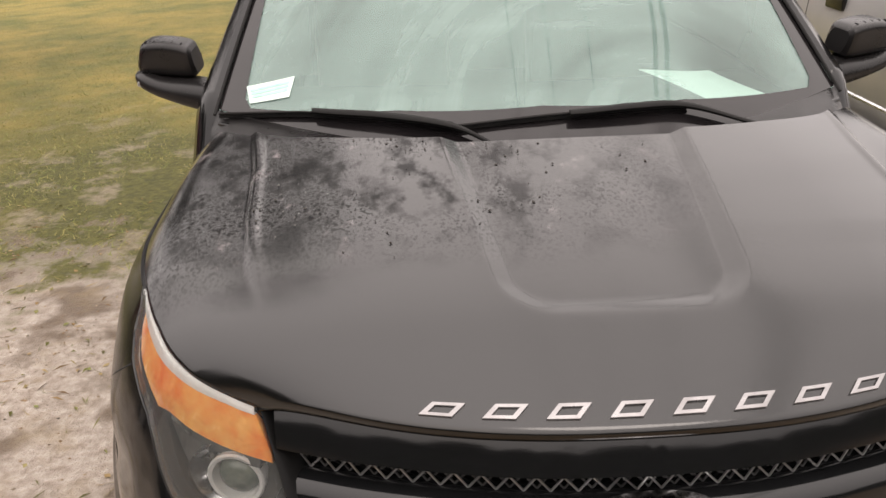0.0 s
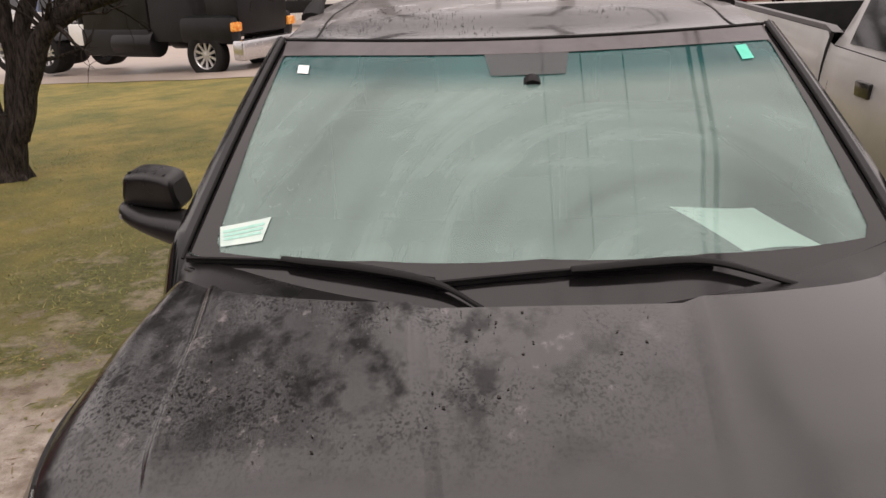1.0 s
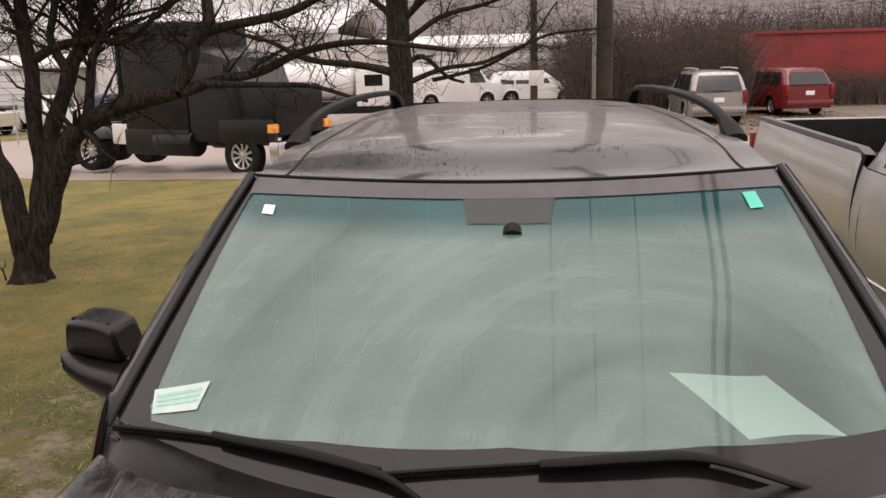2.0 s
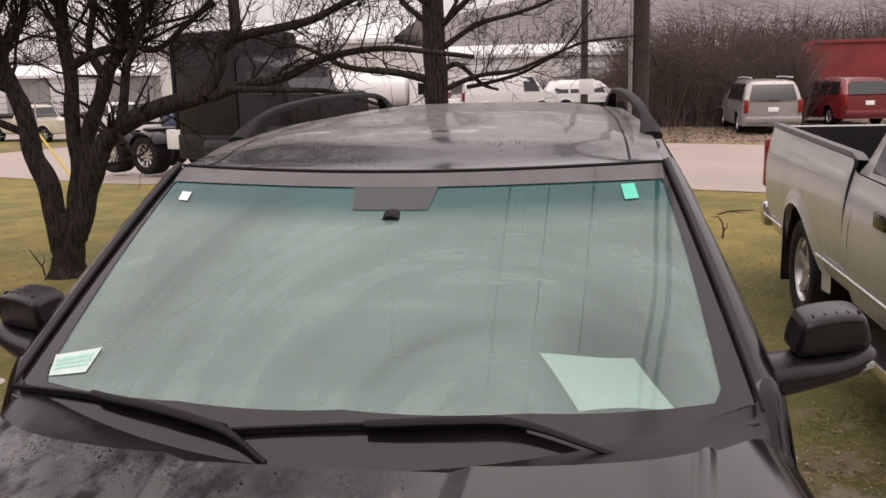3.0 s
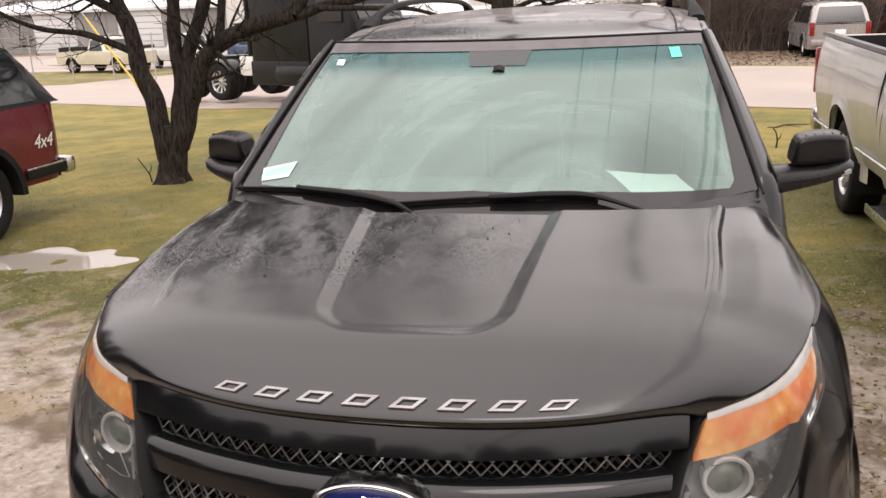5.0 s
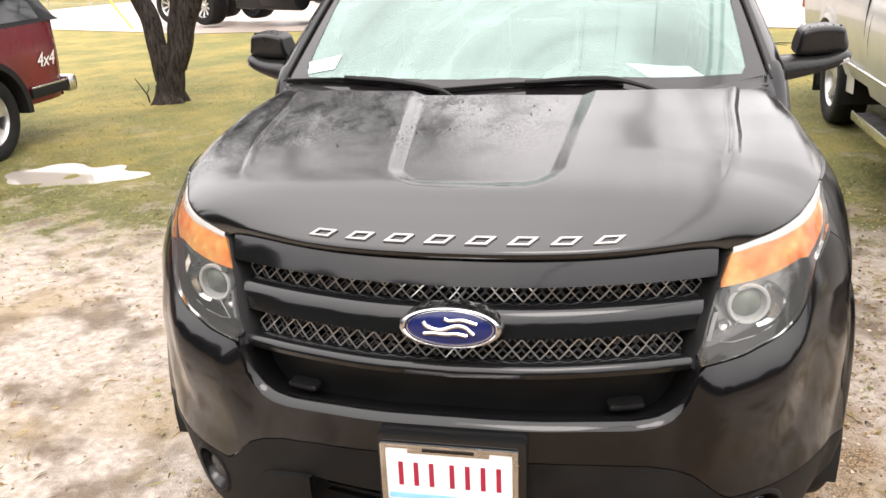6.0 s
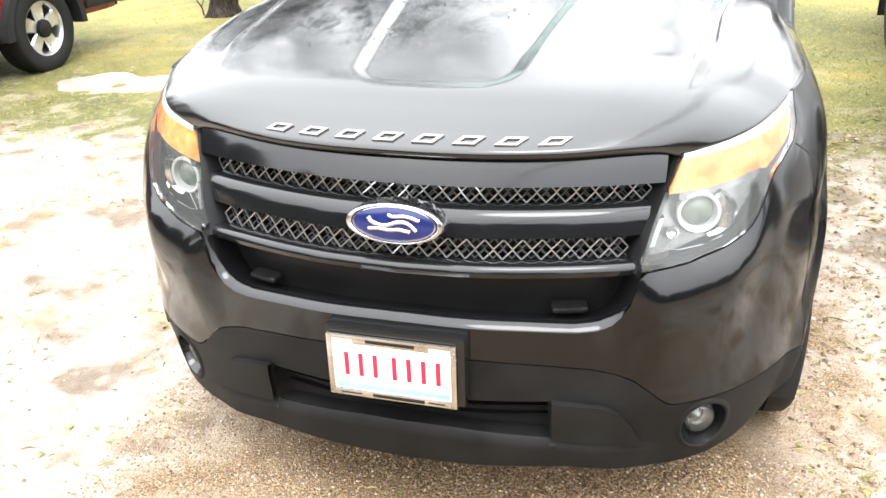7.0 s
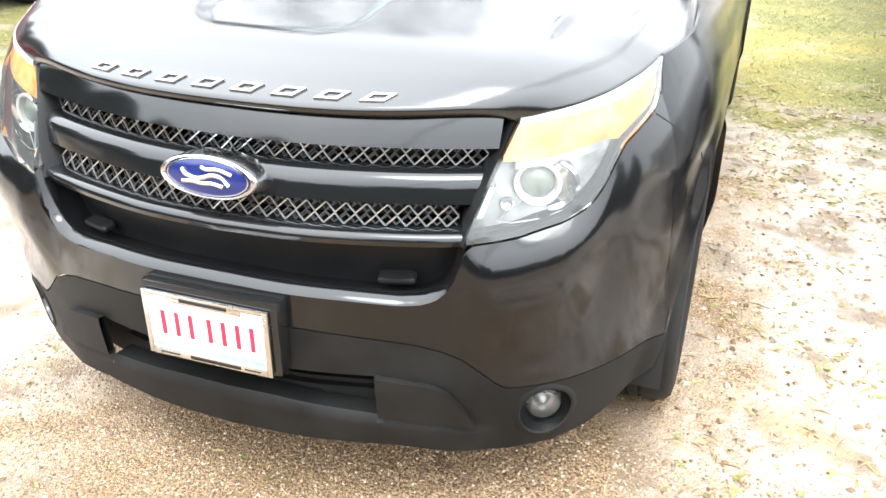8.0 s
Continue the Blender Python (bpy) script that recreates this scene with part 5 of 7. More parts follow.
thin = calc(earth, "MULTIPLY", ramp(earth, noise_of(earth, 2.4, 6, ev, 0.68), [(0.54, grey(0)), (0.64, grey(0.6))]), calc(earth, "MULTIPLY", calc(earth, "SUBTRACT", 7.5, gy), 0.4, True))
grass_c = mixed(earth, thin, grass_c, mixed(earth, fine, (0.2, 0.15, 0.09), (0.42, 0.36, 0.29)))
wire(earth, mixed(earth, lawn, bare, grass_c), bsdf(earth).inputs["Base Color"])
wire(earth, mixed(earth, lawn, ramp(earth, mid, [(0.36, grey(0.3)), (0.6, grey(0.65))]), grey(0.9)), bsdf(earth).inputs["Roughness"])
bump(earth, calc(earth, "ADD", calc(earth, "MULTIPLY", grit, 0.35), fine), 0.7, 0.03)

bm = bmesh.new()
axis = sorted({*np.round(np.linspace(-12, 12, 121), 3), *np.round(np.linspace(-5.2, -3.0, 45), 3), *np.linspace(-60, -13, 24), *np.linspace(13, 60, 24), -2000, -400, -120, 120, 400, 2000})
axis_y = sorted({*np.round(np.linspace(-4, 16, 101), 3), *np.round(np.linspace(4.0, 5.8, 46), 3), *np.linspace(-40, -5, 18), *np.linspace(17, 60, 44), -2000, -400, -100, 120, 400, 2000})


def lumps(x, y):
    if abs(x) > 13 or not -5 < y < 14:
        return 0.0
    rut = 0.02 * noise.noise((x * 0.8, y * 0.8, 3.0)) + 0.012 * noise.noise((x * 2.5, y * 2.5, 1.0))
    hollow = 0.12 * math.exp(-(((x + 4.1) / 0.62) ** 2 + ((y - 4.87) / 0.38) ** 2)) * (1 + 0.9 * noise.noise((x * 3.2, y * 4.0, 6.0)))
    flat = 1 - smooth01((1.4 - abs(x - 0.1)) / 0.4) * smooth01((5.5 - y) / 0.5)
    return rut * (0.25 + 0.75 * flat) - hollow


grid(bm, [[(x, y, ground_z(x, y) + lumps(x, y)) for x in axis] for y in axis_y])
solo("ground", bm, earth, "wet winter ground of thin grass, pale mud and gravel", "ground", "structure", 80)

# Road and the yard beyond it.
concrete = mottled("wet_pale_concrete", (0.3, 0.245, 0.205), (0.37, 0.305, 0.26), 0.5, (0.35, 0.6), relief=0.3, grain=0.01, fine=6)
bm = bmesh.new()
xs = np.linspace(-70, 60, 131)
edge_in = [0.25 * noise.noise((x * 0.5, 0, 7)) for x in xs]
grid(bm, [[(x, road_edge(x) + (e if q == 0 else 0) + 9.3 * q, ground_z(x, road_edge(x) + 9.3 * q) + 0.012) for x, e in zip(xs, edge_in)] for q in np.linspace(0, 1, 9)])
solo("road", bm, concrete, "pale wet concrete road", "road", "structure", 80)
bm = bmesh.new()
xs = np.linspace(-60, -3, 58)
grid(bm, [[(x, (y0 := road_edge(x) + 9.32) + q * (60 - y0), ground_z(x, y0 + q * (60 - y0)) + 0.008) for x in xs] for q in np.linspace(0, 1, 20)])
solo("yard", bm, concrete, "pale concrete yard in front of sheds", "yard", "structure", 80)

# Grassy verge beyond the road, under the old trucks.
verge_grass = mottled("rough_verge_grass", (0.1, 0.1, 0.026), (0.24, 0.19, 0.065), 1.6, (0.8, 0.95), relief=0.6, grain=0.02, fine=14)
bm = bmesh.new()
rows = []
for t in np.linspace(0, 1, 41):
    y = 31.2 + 9.3 * t
    edge = interp(y, [31.2, 31.8, 34.4, 37.0, 39.6, 40.5], [-24.6, -23.1, -22.2, -20.6, -22.0, -24.4]) + 0.35 * noise.noise((y * 1.3, 4.0, 2.0))
    rows.append([(x, y, ground_z(x, y) + 0.016) for x in np.linspace(-46.0, edge, 24)])
grid(bm, rows)
solo("verge", bm, verge_grass, "rough grass verge beside the concrete road", "verge", "structure", 80)

# Standing water in a hollow of the lawn.
water = mat("still_water", (0.33, 0.3, 0.26), 0.06)
wv = noise_of(water, 8, 2)
bump(water, wv, 0.02, 0.01)
bm = bmesh.new()
ring = []
for k in range(64):
    a = 2 * math.pi * k / 64
    r = 1 + 0.1 * noise.noise((math.cos(a) * 1.3, math.sin(a) * 1.3, 5.0))
    ring.append(bm.verts.new((-4.1 + 0.85 * r * math.cos(a), 4.87 + 0.6 * r * math.sin(a), -0.149)))
bm.faces.new(ring)
solo("puddle", bm, water, "shallow puddle lying in the grass", "puddle", "structure")


def scatter(name, verts, faces, material, label, category):
    me = bpy.data.meshes.new(name)
    me.from_pydata(verts, [], faces)
    me.materials.append(material)
    ob = new(name, me)
    return tagged(ob, label, category, "", "stuff")


def island_mat(name, colors, rough=0.8):
    m = mat(name, colors[0], rough)
    g = node(m, "ShaderNodeNewGeometry")
    wire(m, ramp(m, g.outputs["Random Per Island"], [(k / max(1, len(colors) - 1), c) for k, c in enumerate(colors)]), bsdf(m).inputs["Base Color"])
    return m


# Grass blades: short, thin, mixed dead and green; thicker on the lawn, ragged tufts on the bare side.
rng = np.random.default_rng(4)
blade = island_mat("grass_blades", [(0.19, 0.18, 0.046), (0.3, 0.26, 0.08), (0.17, 0.19, 0.043), (0.15, 0.185, 0.04), (0.36, 0.29, 0.12)], 0.7)


def tufted(x, y):
    edge = 3.75 - 0.3 * min(1, max(0, (x - 0.6) * 1.6)) - 0.5 * min(1, max(0, (-0.5 - x) * 1.6))
    return (y - edge) + 2.6 * noise.noise((x * 1.3, y * 1.3, 0)) + 1.0 * noise.noise((x * 4, y * 4, 9))


gverts, gfaces = [], []
for x0, x1, y0, y1, count in ((-9, -0.9, 2.4, 9.5, 52000), (-9, 1.5, 9.5, 15.5, 16000), (1.05, 3.2, 0.6, 9.0, 34000), (1.0, 6, 9, 13.5, 6000)):
    for _ in range(count):
        x, y = rng.uniform(x0, x1), rng.uniform(y0, y1)
        t = tufted(x, y)
        if t < 0 and rng.random() > 0.06 * math.exp(t):
            continue
        if ground_z(x, y) + lumps(x, y) < -0.143 and abs(x + 4.1) < 1.0 and abs(y - 4.87) < 0.7 and rng.random() < 0.95 or y > road_edge(x):
            continue
        z, h, a, w = ground_z(x, y) + lumps(x, y), rng.uniform(0.006, 0.02), rng.uniform(0, 6.28), rng.uniform(0.002, 0.005)
        lx, ly = rng.normal(0, 0.036, 2)
        b = len(gverts)
        gverts += [(x - w * math.cos(a), y - w * math.sin(a), z - 0.004), (x + w * math.cos(a), y + w * math.sin(a), z - 0.004), (x + lx, y + ly, z + h)]
        gfaces.append((b, b + 1, b + 2))
scatter("grass", gverts, gfaces, blade, "short yellow-green winter grass, wet and patchy", "grass")

# Loose stones on the drive, densest before the bumper.
stone = island_mat("gravel_stones", [(0.05, 0.032, 0.017), (0.18, 0.11, 0.05), (0.32, 0.22, 0.125), (0.085, 0.054, 0.028), (0.48, 0.39, 0.29)], 0.35)
pverts, pfaces = [], []
for x0, x1, y0, y1, count, small, large in ((-1.0, 1.5, -0.75, 0.6, 30000, 0.002, 0.006), (-0.9, 1.4, 0.6, 2.0, 6000, 0.002, 0.006), (-4.5, -0.8, -0.4, 3.8, 1300, 0.003, 0.009), (1.0, 2.6, 0.2, 4.0, 2600, 0.004, 0.014)):
    for _ in range(count):
        x, y = rng.uniform(x0, x1), rng.uniform(y0, y1)
        r = rng.uniform(small, large)
        z = ground_z(x, y) + lumps(x, y) + r * 0.2
        b = len(pverts)
        k = rng.uniform(0.6, 1.3, 6)
        a = rng.uniform(0, 6.28)
        c, s = math.cos(a) * r, math.sin(a) * r
        pverts += [(x + c * k[0], y + s * k[0], z), (x - s * k[1], y + c * k[1], z), (x - c * k[2], y - s * k[2], z), (x + s * k[3], y - c * k[3], z), (x + 0.2 * c, y, z + r * 0.6 * k[4])]
        pfaces += [(b, b + 1, b + 4), (b + 1, b + 2, b + 4), (b + 2, b + 3, b + 4), (b + 3, b, b + 4)]
scatter("gravel", pverts, pfaces, stone, "loose brown and grey gravel on the drive", "gravel")

# Straw, leaf scraps and dead tufts trodden into the mud.
straw = island_mat("wet_straw_and_leaf_scraps", [(0.1, 0.055, 0.02), (0.2, 0.12, 0.04), (0.33, 0.24, 0.1), (0.1, 0.09, 0.025), (0.17, 0.18, 0.045), (0.26, 0.2, 0.07), (0.14, 0.15, 0.035)], 0.6)
sverts, sfaces = [], []
for x0, x1, y0, y1, count in ((-4.5, -0.8, -0.6, 4.2, 4200), (1.0, 3.0, 0.2, 4.5, 6500), (-0.9, 1.4, -0.7, 0.2, 500)):
    for _ in range(count):
        x, y = rng.uniform(x0, x1), rng.uniform(y0, y1)
        patch = noise.noise((x * 2.1, y * 2.1, 4.0)) + 0.6 * noise.noise((x * 7, y * 7, 1.0))
        if patch < 0.12 and rng.random() > 0.12:
            continue
        z, a = ground_z(x, y) + lumps(x, y) + 0.003, rng.uniform(0, 6.28)
        leaf = rng.random() < 0.3
        l, w = (rng.uniform(0.008, 0.02), rng.uniform(0.005, 0.011)) if leaf else (rng.uniform(0.012, 0.045), rng.uniform(0.0012, 0.003))
        c, s_ = math.cos(a), math.sin(a)
        up = rng.uniform(0.0, 0.012)
        b = len(sverts)
        sverts += [(x - c * l, y - s_ * l, z), (x - s_ * w, y + c * w, z + up), (x + c * l, y + s_ * l, z + 0.004), (x + s_ * w, y - c * w, z + up * 0.4)]
        sfaces.append((b, b + 1, b + 2, b + 3))
scatter("ground_litter", sverts, sfaces, straw, "wet straw and leaf scraps in the mud", "litter")

# ---- trees ----
bark = mat("dark_wet_bark", (0.03, 0.024, 0.02), 0.8)
groove = noise_of(bark, 34, 6, coords(bark, (1.0, 1.0, 0.2)), 0.7)
wire(bark, mixed(bark, noise_of(bark, 3.0, 4), ramp(bark, groove, [(0.36, (0.006, 0.005, 0.0045)), (0.64, (0.05, 0.04, 0.034))]), ramp(bark, groove, [(0.36, (0.008, 0.007, 0.006)), (0.64, (0.085, 0.07, 0.06))])), bsdf(bark).inputs["Base Color"])
bump(bark, groove, 1.0, 0.03)
twig_mat = mottled("dark_twigs", (0.01, 0.008, 0.007), (0.025, 0.019, 0.016), 4, (0.6, 0.8))
for m_ in (bark, twig_mat):
    bsdf(m_).inputs["Specular IOR Level"].default_value = 0.12
tree_rng = random.Random(11)


def wander(start, aim, length, bend, steps, lift=0.0):
    """Points of a crooked limb."""
    p, d = Vector(start), Vector(aim).normalized()
    pts = [p.copy()]
    for _ in range(steps):
        d = (d + Vector([tree_rng.gauss(0, bend) for _ in range(3)]) + Vector((0, 0, lift))).normalized()
        p = p + d * (length / steps)
        pts.append(p.copy())
    return pts


def sprout(bm_limbs, bm_twigs, pts, r0, level, spread=0.9, share=1.0, down=0.0):
    """Side branches along a limb, down to twigs."""
    total = sum((b - a).length for a, b in zip(pts, pts[1:]))
    count = int(share * (3 + total * (5.5 if total > 6 else 4.0))) if level == 1 else int(share * (2 + total * 4.2)) if level == 2 else int(share * (1 + total * 4))
    for _ in range(count):
        t = tree_rng.uniform(0.4 if total > 6 else 0.18, 0.98) * (len(pts) - 1)
        k = min(int(t), len(pts) - 2)
        at = pts[k].lerp(pts[k + 1], t - k)
        d = (pts[k + 1] - pts[k]).normalized()
        side = Vector([tree_rng.gauss(0, 1) for _ in range(3)])
        side = (side - d * side.dot(d)).normalized()
        aim = d * 0.55 + side * spread + Vector((0, 0, 0.25 - down))
        length = min(total, 5.5) * tree_rng.uniform(0.25, 0.5) * (1 - 0.4 * t / len(pts))
        length = max(length, 0.22)
        r = max(0.0042, r0 * (1 - 0.75 * t / (len(pts) - 1)) * tree_rng.uniform(0.35, 0.55))
        steps = 5 if level < 3 else 3
        new_pts = wander(at, aim, length, 0.22, steps, 0.04)
        radii = [r * (1 - 0.75 * i / steps) for i in range(steps + 1)]
        fine = r < 0.014
        tube(bm_twigs if fine else bm_limbs, new_pts, radii, 3 if fine else 5, False)
        if level < 3:
            sprout(bm_limbs, bm_twigs, new_pts, r, level + 1, spread, share)


def bare_tree(name, base, stems, label, share=1.0):
    """stems: lists of points and the radii at their ends; the first is the trunk."""
    t = thing(name, *base, label=label, category="tree")
    bm, bt = bmesh.new(), bmesh.new()
    for pts, ra, rb, twigs in stems:
        dense = [Vector(p) for p in curve_of(pts, 9 * (len(pts) - 1))]
        n = len(dense)
        dense = [p + Vector((noise.noise(p * 2.3), noise.noise(p * 2.3 + Vector((9, 0, 0))), 0)) * 0.05 * (k > 0) for k, p in enumerate(dense)]
        radii = [(ra + (rb - ra) * k / (n - 1)) * (1 + 0.12 * noise.noise(p * 5)) for k, p in enumerate(dense)]
        tube(bm, dense, radii, 10, True)
        if twigs:
            sprout(bm, bt, dense, 0.5 * (ra + rb), 1, 0.9, share * twigs)
    part("trunk", bm, bark, t, "dark wet trunk and main limbs")
    part("crown", bt, twig_mat, t, "bare dark twigs")
    return t


# Points in metres from the tree's base.
bare_tree("lawn_tree", (-4.97, 8.02, -0.14), [
    ([(0.03, 0, -0.02), (0.04, 0, 0.1), (0.06, 0, 0.35), (0.1, 0, 0.7)], 0.205, 0.11, 0),
    ([(0.03, 0, 0.0), (0.02, 0, 0.18), (0.0, 0, 0.34), (-0.02, 0, 0.46)], 0.128, 0.12, 0),
    ([(0.06, 0.02, 0.0), (0.08, 0.02, 0.18), (0.1, 0.02, 0.34), (0.125, 0.02, 0.46)], 0.108, 0.098, 0),
    ([(0.07, -0.03, 0.0), (0.11, -0.03, 0.18), (0.16, -0.03, 0.38), (0.2, -0.03, 0.5)], 0.108, 0.098, 0),
    ([(0.08, -0.04, 0.0), (0.14, -0.05, 0.2), (0.22, -0.06, 0.46), (0.28, -0.065, 0.6)], 0.118, 0.108, 0),
    ([(0.1, -0.05, 0.2), (0.16, -0.1, 0.06), (0.24, -0.16, -0.03)], 0.08, 0.03, 0),
    ([(-0.03, -0.05, 0.2), (-0.08, -0.1, 0.06), (-0.14, -0.18, -0.03)], 0.08, 0.03, 0),
    ([(-0.04, 0.04, 0.2), (-0.1, 0.06, 0.06), (-0.17, 0.08, -0.03)], 0.08, 0.03, 0),
    ([(0.1, 0.04, 0.2), (0.16, 0.07, 0.06), (0.22, 0.1, -0.03)], 0.08, 0.03, 0),
    ([(0.0, 0, 0.3), (-0.08, 0.0, 0.86), (-0.22, 0, 1.32), (-0.31, 0.05, 1.79), (-0.41, 0.1, 1.97), (-0.56, 0.1, 2.37), (-0.7, 0.0, 2.79), (-0.9, -0.2, 3.8), (-1.2, -0.4, 5.2), (-1.5, -0.6, 7.0), (-1.6, -0.8, 8.6)], 0.125, 0.025, 1.0),
    ([(-0.41, 0.1, 1.97), (-0.7, 0.0, 2.15), (-0.95, -0.1, 2.22), (-1.6, -0.3, 2.3), (-2.3, -0.5, 2.7)], 0.06, 0.025, 0.8),
    ([(-0.25, 0.05, 1.5), (-0.75, -0.1, 1.75), (-1.3, -0.3, 1.85), (-2.0, -0.4, 2.2)], 0.045, 0.02, 0.7),
    ([(0.1, 0.02, 0.3), (0.23, 0.02, 0.94), (0.26, 0.0, 1.4), (0.24, 0.05, 2.01), (0.22, 0.1, 2.74), (0.15, 0.1, 3.8), (0.2, 0.0, 5.2), (0.3, -0.2, 6.6), (0.4, -0.4, 8.2), (0.2, -0.5, 9.6)], 0.1, 0.025, 1.0),
    ([(0.16, -0.03, 0.35), (0.36, -0.03, 0.94), (0.42, 0.0, 1.49), (0.64, 0.1, 2.14), (0.77, 0.2, 2.43), (0.8, 0.3, 3.2), (1.0, 0.2, 4.4), (1.2, 0.0, 5.8), (1.6, -0.2, 7.4), (1.9, -0.3, 8.9)], 0.1, 0.025, 1.0),
    ([(0.6, 0.1, 2.1), (0.5, 0.1, 2.45), (0.62, 0.0, 3.0), (0.5, -0.2, 4.2)], 0.05, 0.02, 1.0),
    ([(0.22, -0.06, 0.45), (0.47, -0.08, 1.06), (0.72, -0.1, 1.49), (1.18, -0.12, 1.74), (1.76, -0.1, 1.9)], 0.11, 0.085, 0.6),
    ([(1.76, -0.1, 1.88), (1.9, -0.1, 2.15), (1.96, -0.1, 2.35), (2.22, -0.1, 2.45), (2.91, -0.1, 2.59), (3.6, 0.0, 2.9)], 0.075, 0.03, 1.0),
    ([(1.78, -0.1, 1.87), (2.08, 0.0, 1.98), (2.52, 0.05, 2.04), (2.95, 0.1, 2.23), (3.6, 0.1, 2.3), (4.4, 0.2, 2.2)], 0.06, 0.022, 0.9),
    ([(2.0, -0.1, 1.95), (2.6, -0.1, 1.93), (3.1, -0.15, 1.9), (3.6, -0.2, 1.76)], 0.035, 0.015, 0.5),
    ([(0.86, -0.1, 1.58), (0.9, 0.0, 2.13), (1.0, 0.1, 2.48), (1.2, 0.1, 3.4), (1.5, -0.2, 4.6)], 0.055, 0.02, 1.1),
    ([(0.24, 0.05, 2.2), (0.6, 0.1, 2.35), (0.93, 0.1, 2.4), (1.25, 0.1, 2.38), (1.8, 0.2, 2.8)], 0.05, 0.025, 0.9),
    ([(-0.56, 0.1, 2.37), (-0.2, 0.1, 2.8), (-0.3, 0.2, 3.6), (-0.2, 0.0, 4.8)], 0.05, 0.02, 1.0),
    ([(2.15, -0.1, 2.42), (2.1, 0.0, 3.0), (2.4, 0.1, 4.0), (2.6, 0.0, 5.2), (3.0, -0.2, 6.6), (3.3, -0.4, 7.8)], 0.06, 0.02, 1.0),
    ([(0.75, 0.3, 2.9), (1.4, 0.2, 3.7), (1.9, 0.0, 4.6), (2.2, -0.2, 5.8), (2.3, -0.4, 7.4)], 0.05, 0.02, 1.0),
], "bare many-stemmed tree with dark wet bark on the lawn", 1.6)
bare_tree("roadside_tree", (-1.78, 13.25, -0.1), [
    ([(0, 0, 0), (0.02, 0, 1.5), (0.0, 0, 3.2), (0.03, 0, 5.5), (0.0, 0, 8)], 0.21, 0.12, 0.5),
    ([(0, 0, 1.9), (-0.6, 0, 2.05), (-1.4, 0.1, 2.15), (-2.2, 0.1, 2.5), (-3.2, 0.2, 2.7)], 0.07, 0.02, 1.0),
    ([(0, 0, 2.0), (0.35, 0, 2.15), (0.7, 0, 1.85), (1.0, 0, 1.75)], 0.05, 0.02, 0.6),
    ([(0.5, 0, 1.8), (1.2, 0, 1.95), (1.9, 0.1, 2.3), (2.4, 0.1, 2.9)], 0.035, 0.012, 1.2),
    ([(0.02, 0, 1.7), (0.6, -0.1, 1.95), (1.3, -0.1, 2.05), (2.2, 0.0, 2.4), (3.0, 0.1, 2.5)], 0.045, 0.015, 1.3),
    ([(0, 0, 2.3), (0.7, 0.1, 2.75), (1.5, 0.1, 2.95), (2.5, 0.2, 3.4)], 0.05, 0.018, 1.2),
    ([(0, 0, 2.6), (0.6, 0.1, 3.2), (1.2, 0.1, 3.9)], 0.06, 0.025, 1.0),
    ([(0, 0, 3.0), (-0.8, 0.1, 3.6), (-1.7, 0.1, 4.4)], 0.06, 0.025, 1.0),
], "tall dark trunk with bare branches beside the road", 1.1)

# Twigs and root shoots in the lawn.
def twig(stem, side, label):
    bm = bmesh.new()
    tube(bm, [Vector(p) for p in stem], [0.011 - 0.006 * k / (len(stem) - 1) for k in range(len(stem))], 6)
    tube(bm, [Vector(p) for p in side], [0.007 - 0.004 * k / (len(side) - 1) for k in range(len(side))], 5)
    return solo("twig", bm, bark, label, "twig")


twig([(2.06, 9.77, -0.02), (2.07, 9.77, 0.1), (2.05, 9.78, 0.19), (2.0, 9.78, 0.25), (1.95, 9.78, 0.24)], [(2.065, 9.77, 0.08), (2.1, 9.76, 0.13), (2.11, 9.76, 0.18)], "bare brown twig standing bent in the grass")
twig([(2.25, 11.45, 0.0), (2.4, 11.6, 0.022), (2.55, 11.72, 0.018), (2.78, 11.8, 0.0)], [(2.42, 11.61, 0.02), (2.5, 11.5, 0.025), (2.6, 11.46, 0.012)], "fallen brown twig lying on the lawn")
g0 = ground_z(-5.25, 8.08)
twig([(-5.25, 8.08, g0 - 0.03), (-5.27, 8.08, g0 + 0.09), (-5.33, 8.07, g0 + 0.19), (-5.4, 8.07, g0 + 0.29)], [(-5.28, 8.08, g0 + 0.1), (-5.25, 8.1, g0 + 0.17), (-5.26, 8.1, g0 + 0.22)], "thin bare shoot beside the tree's foot")

# ---- other vehicles: nose to -y in their own metres ----
def car_paint(name, a, b, metal=0.0, rough=(0.2, 0.35)):
    return mottled(name, a, b, 2.5, rough, metal, coat=0.6)


silver_paint = car_paint("silver_paint", (0.5, 0.495, 0.48), (0.44, 0.435, 0.425), 0.3, (0.3, 0.4))
champagne = car_paint("champagne_paint", (0.4, 0.375, 0.355), (0.34, 0.32, 0.305), 0.4)
maroon = car_paint("maroon_paint", (0.13, 0.009, 0.017), (0.1, 0.007, 0.013))
bsdf(maroon).inputs["Coat Weight"].default_value = 0.25
bright_red = car_paint("red_paint", (0.2, 0.014, 0.018), (0.16, 0.012, 0.015))
cream = car_paint("cream_paint", (0.62, 0.57, 0.45), (0.5, 0.45, 0.34))
white_paint = car_paint("white_paint", (0.75, 0.75, 0.73), (0.66, 0.66, 0.64))
semi_black = car_paint("black_truck_paint", (0.005, 0.005, 0.006), (0.01, 0.01, 0.011), 0.0, (0.35, 0.5))
bsdf(semi_black).inputs["Coat Weight"].default_value = 0.1
bsdf(semi_black).inputs["Specular IOR Level"].default_value = 0.25
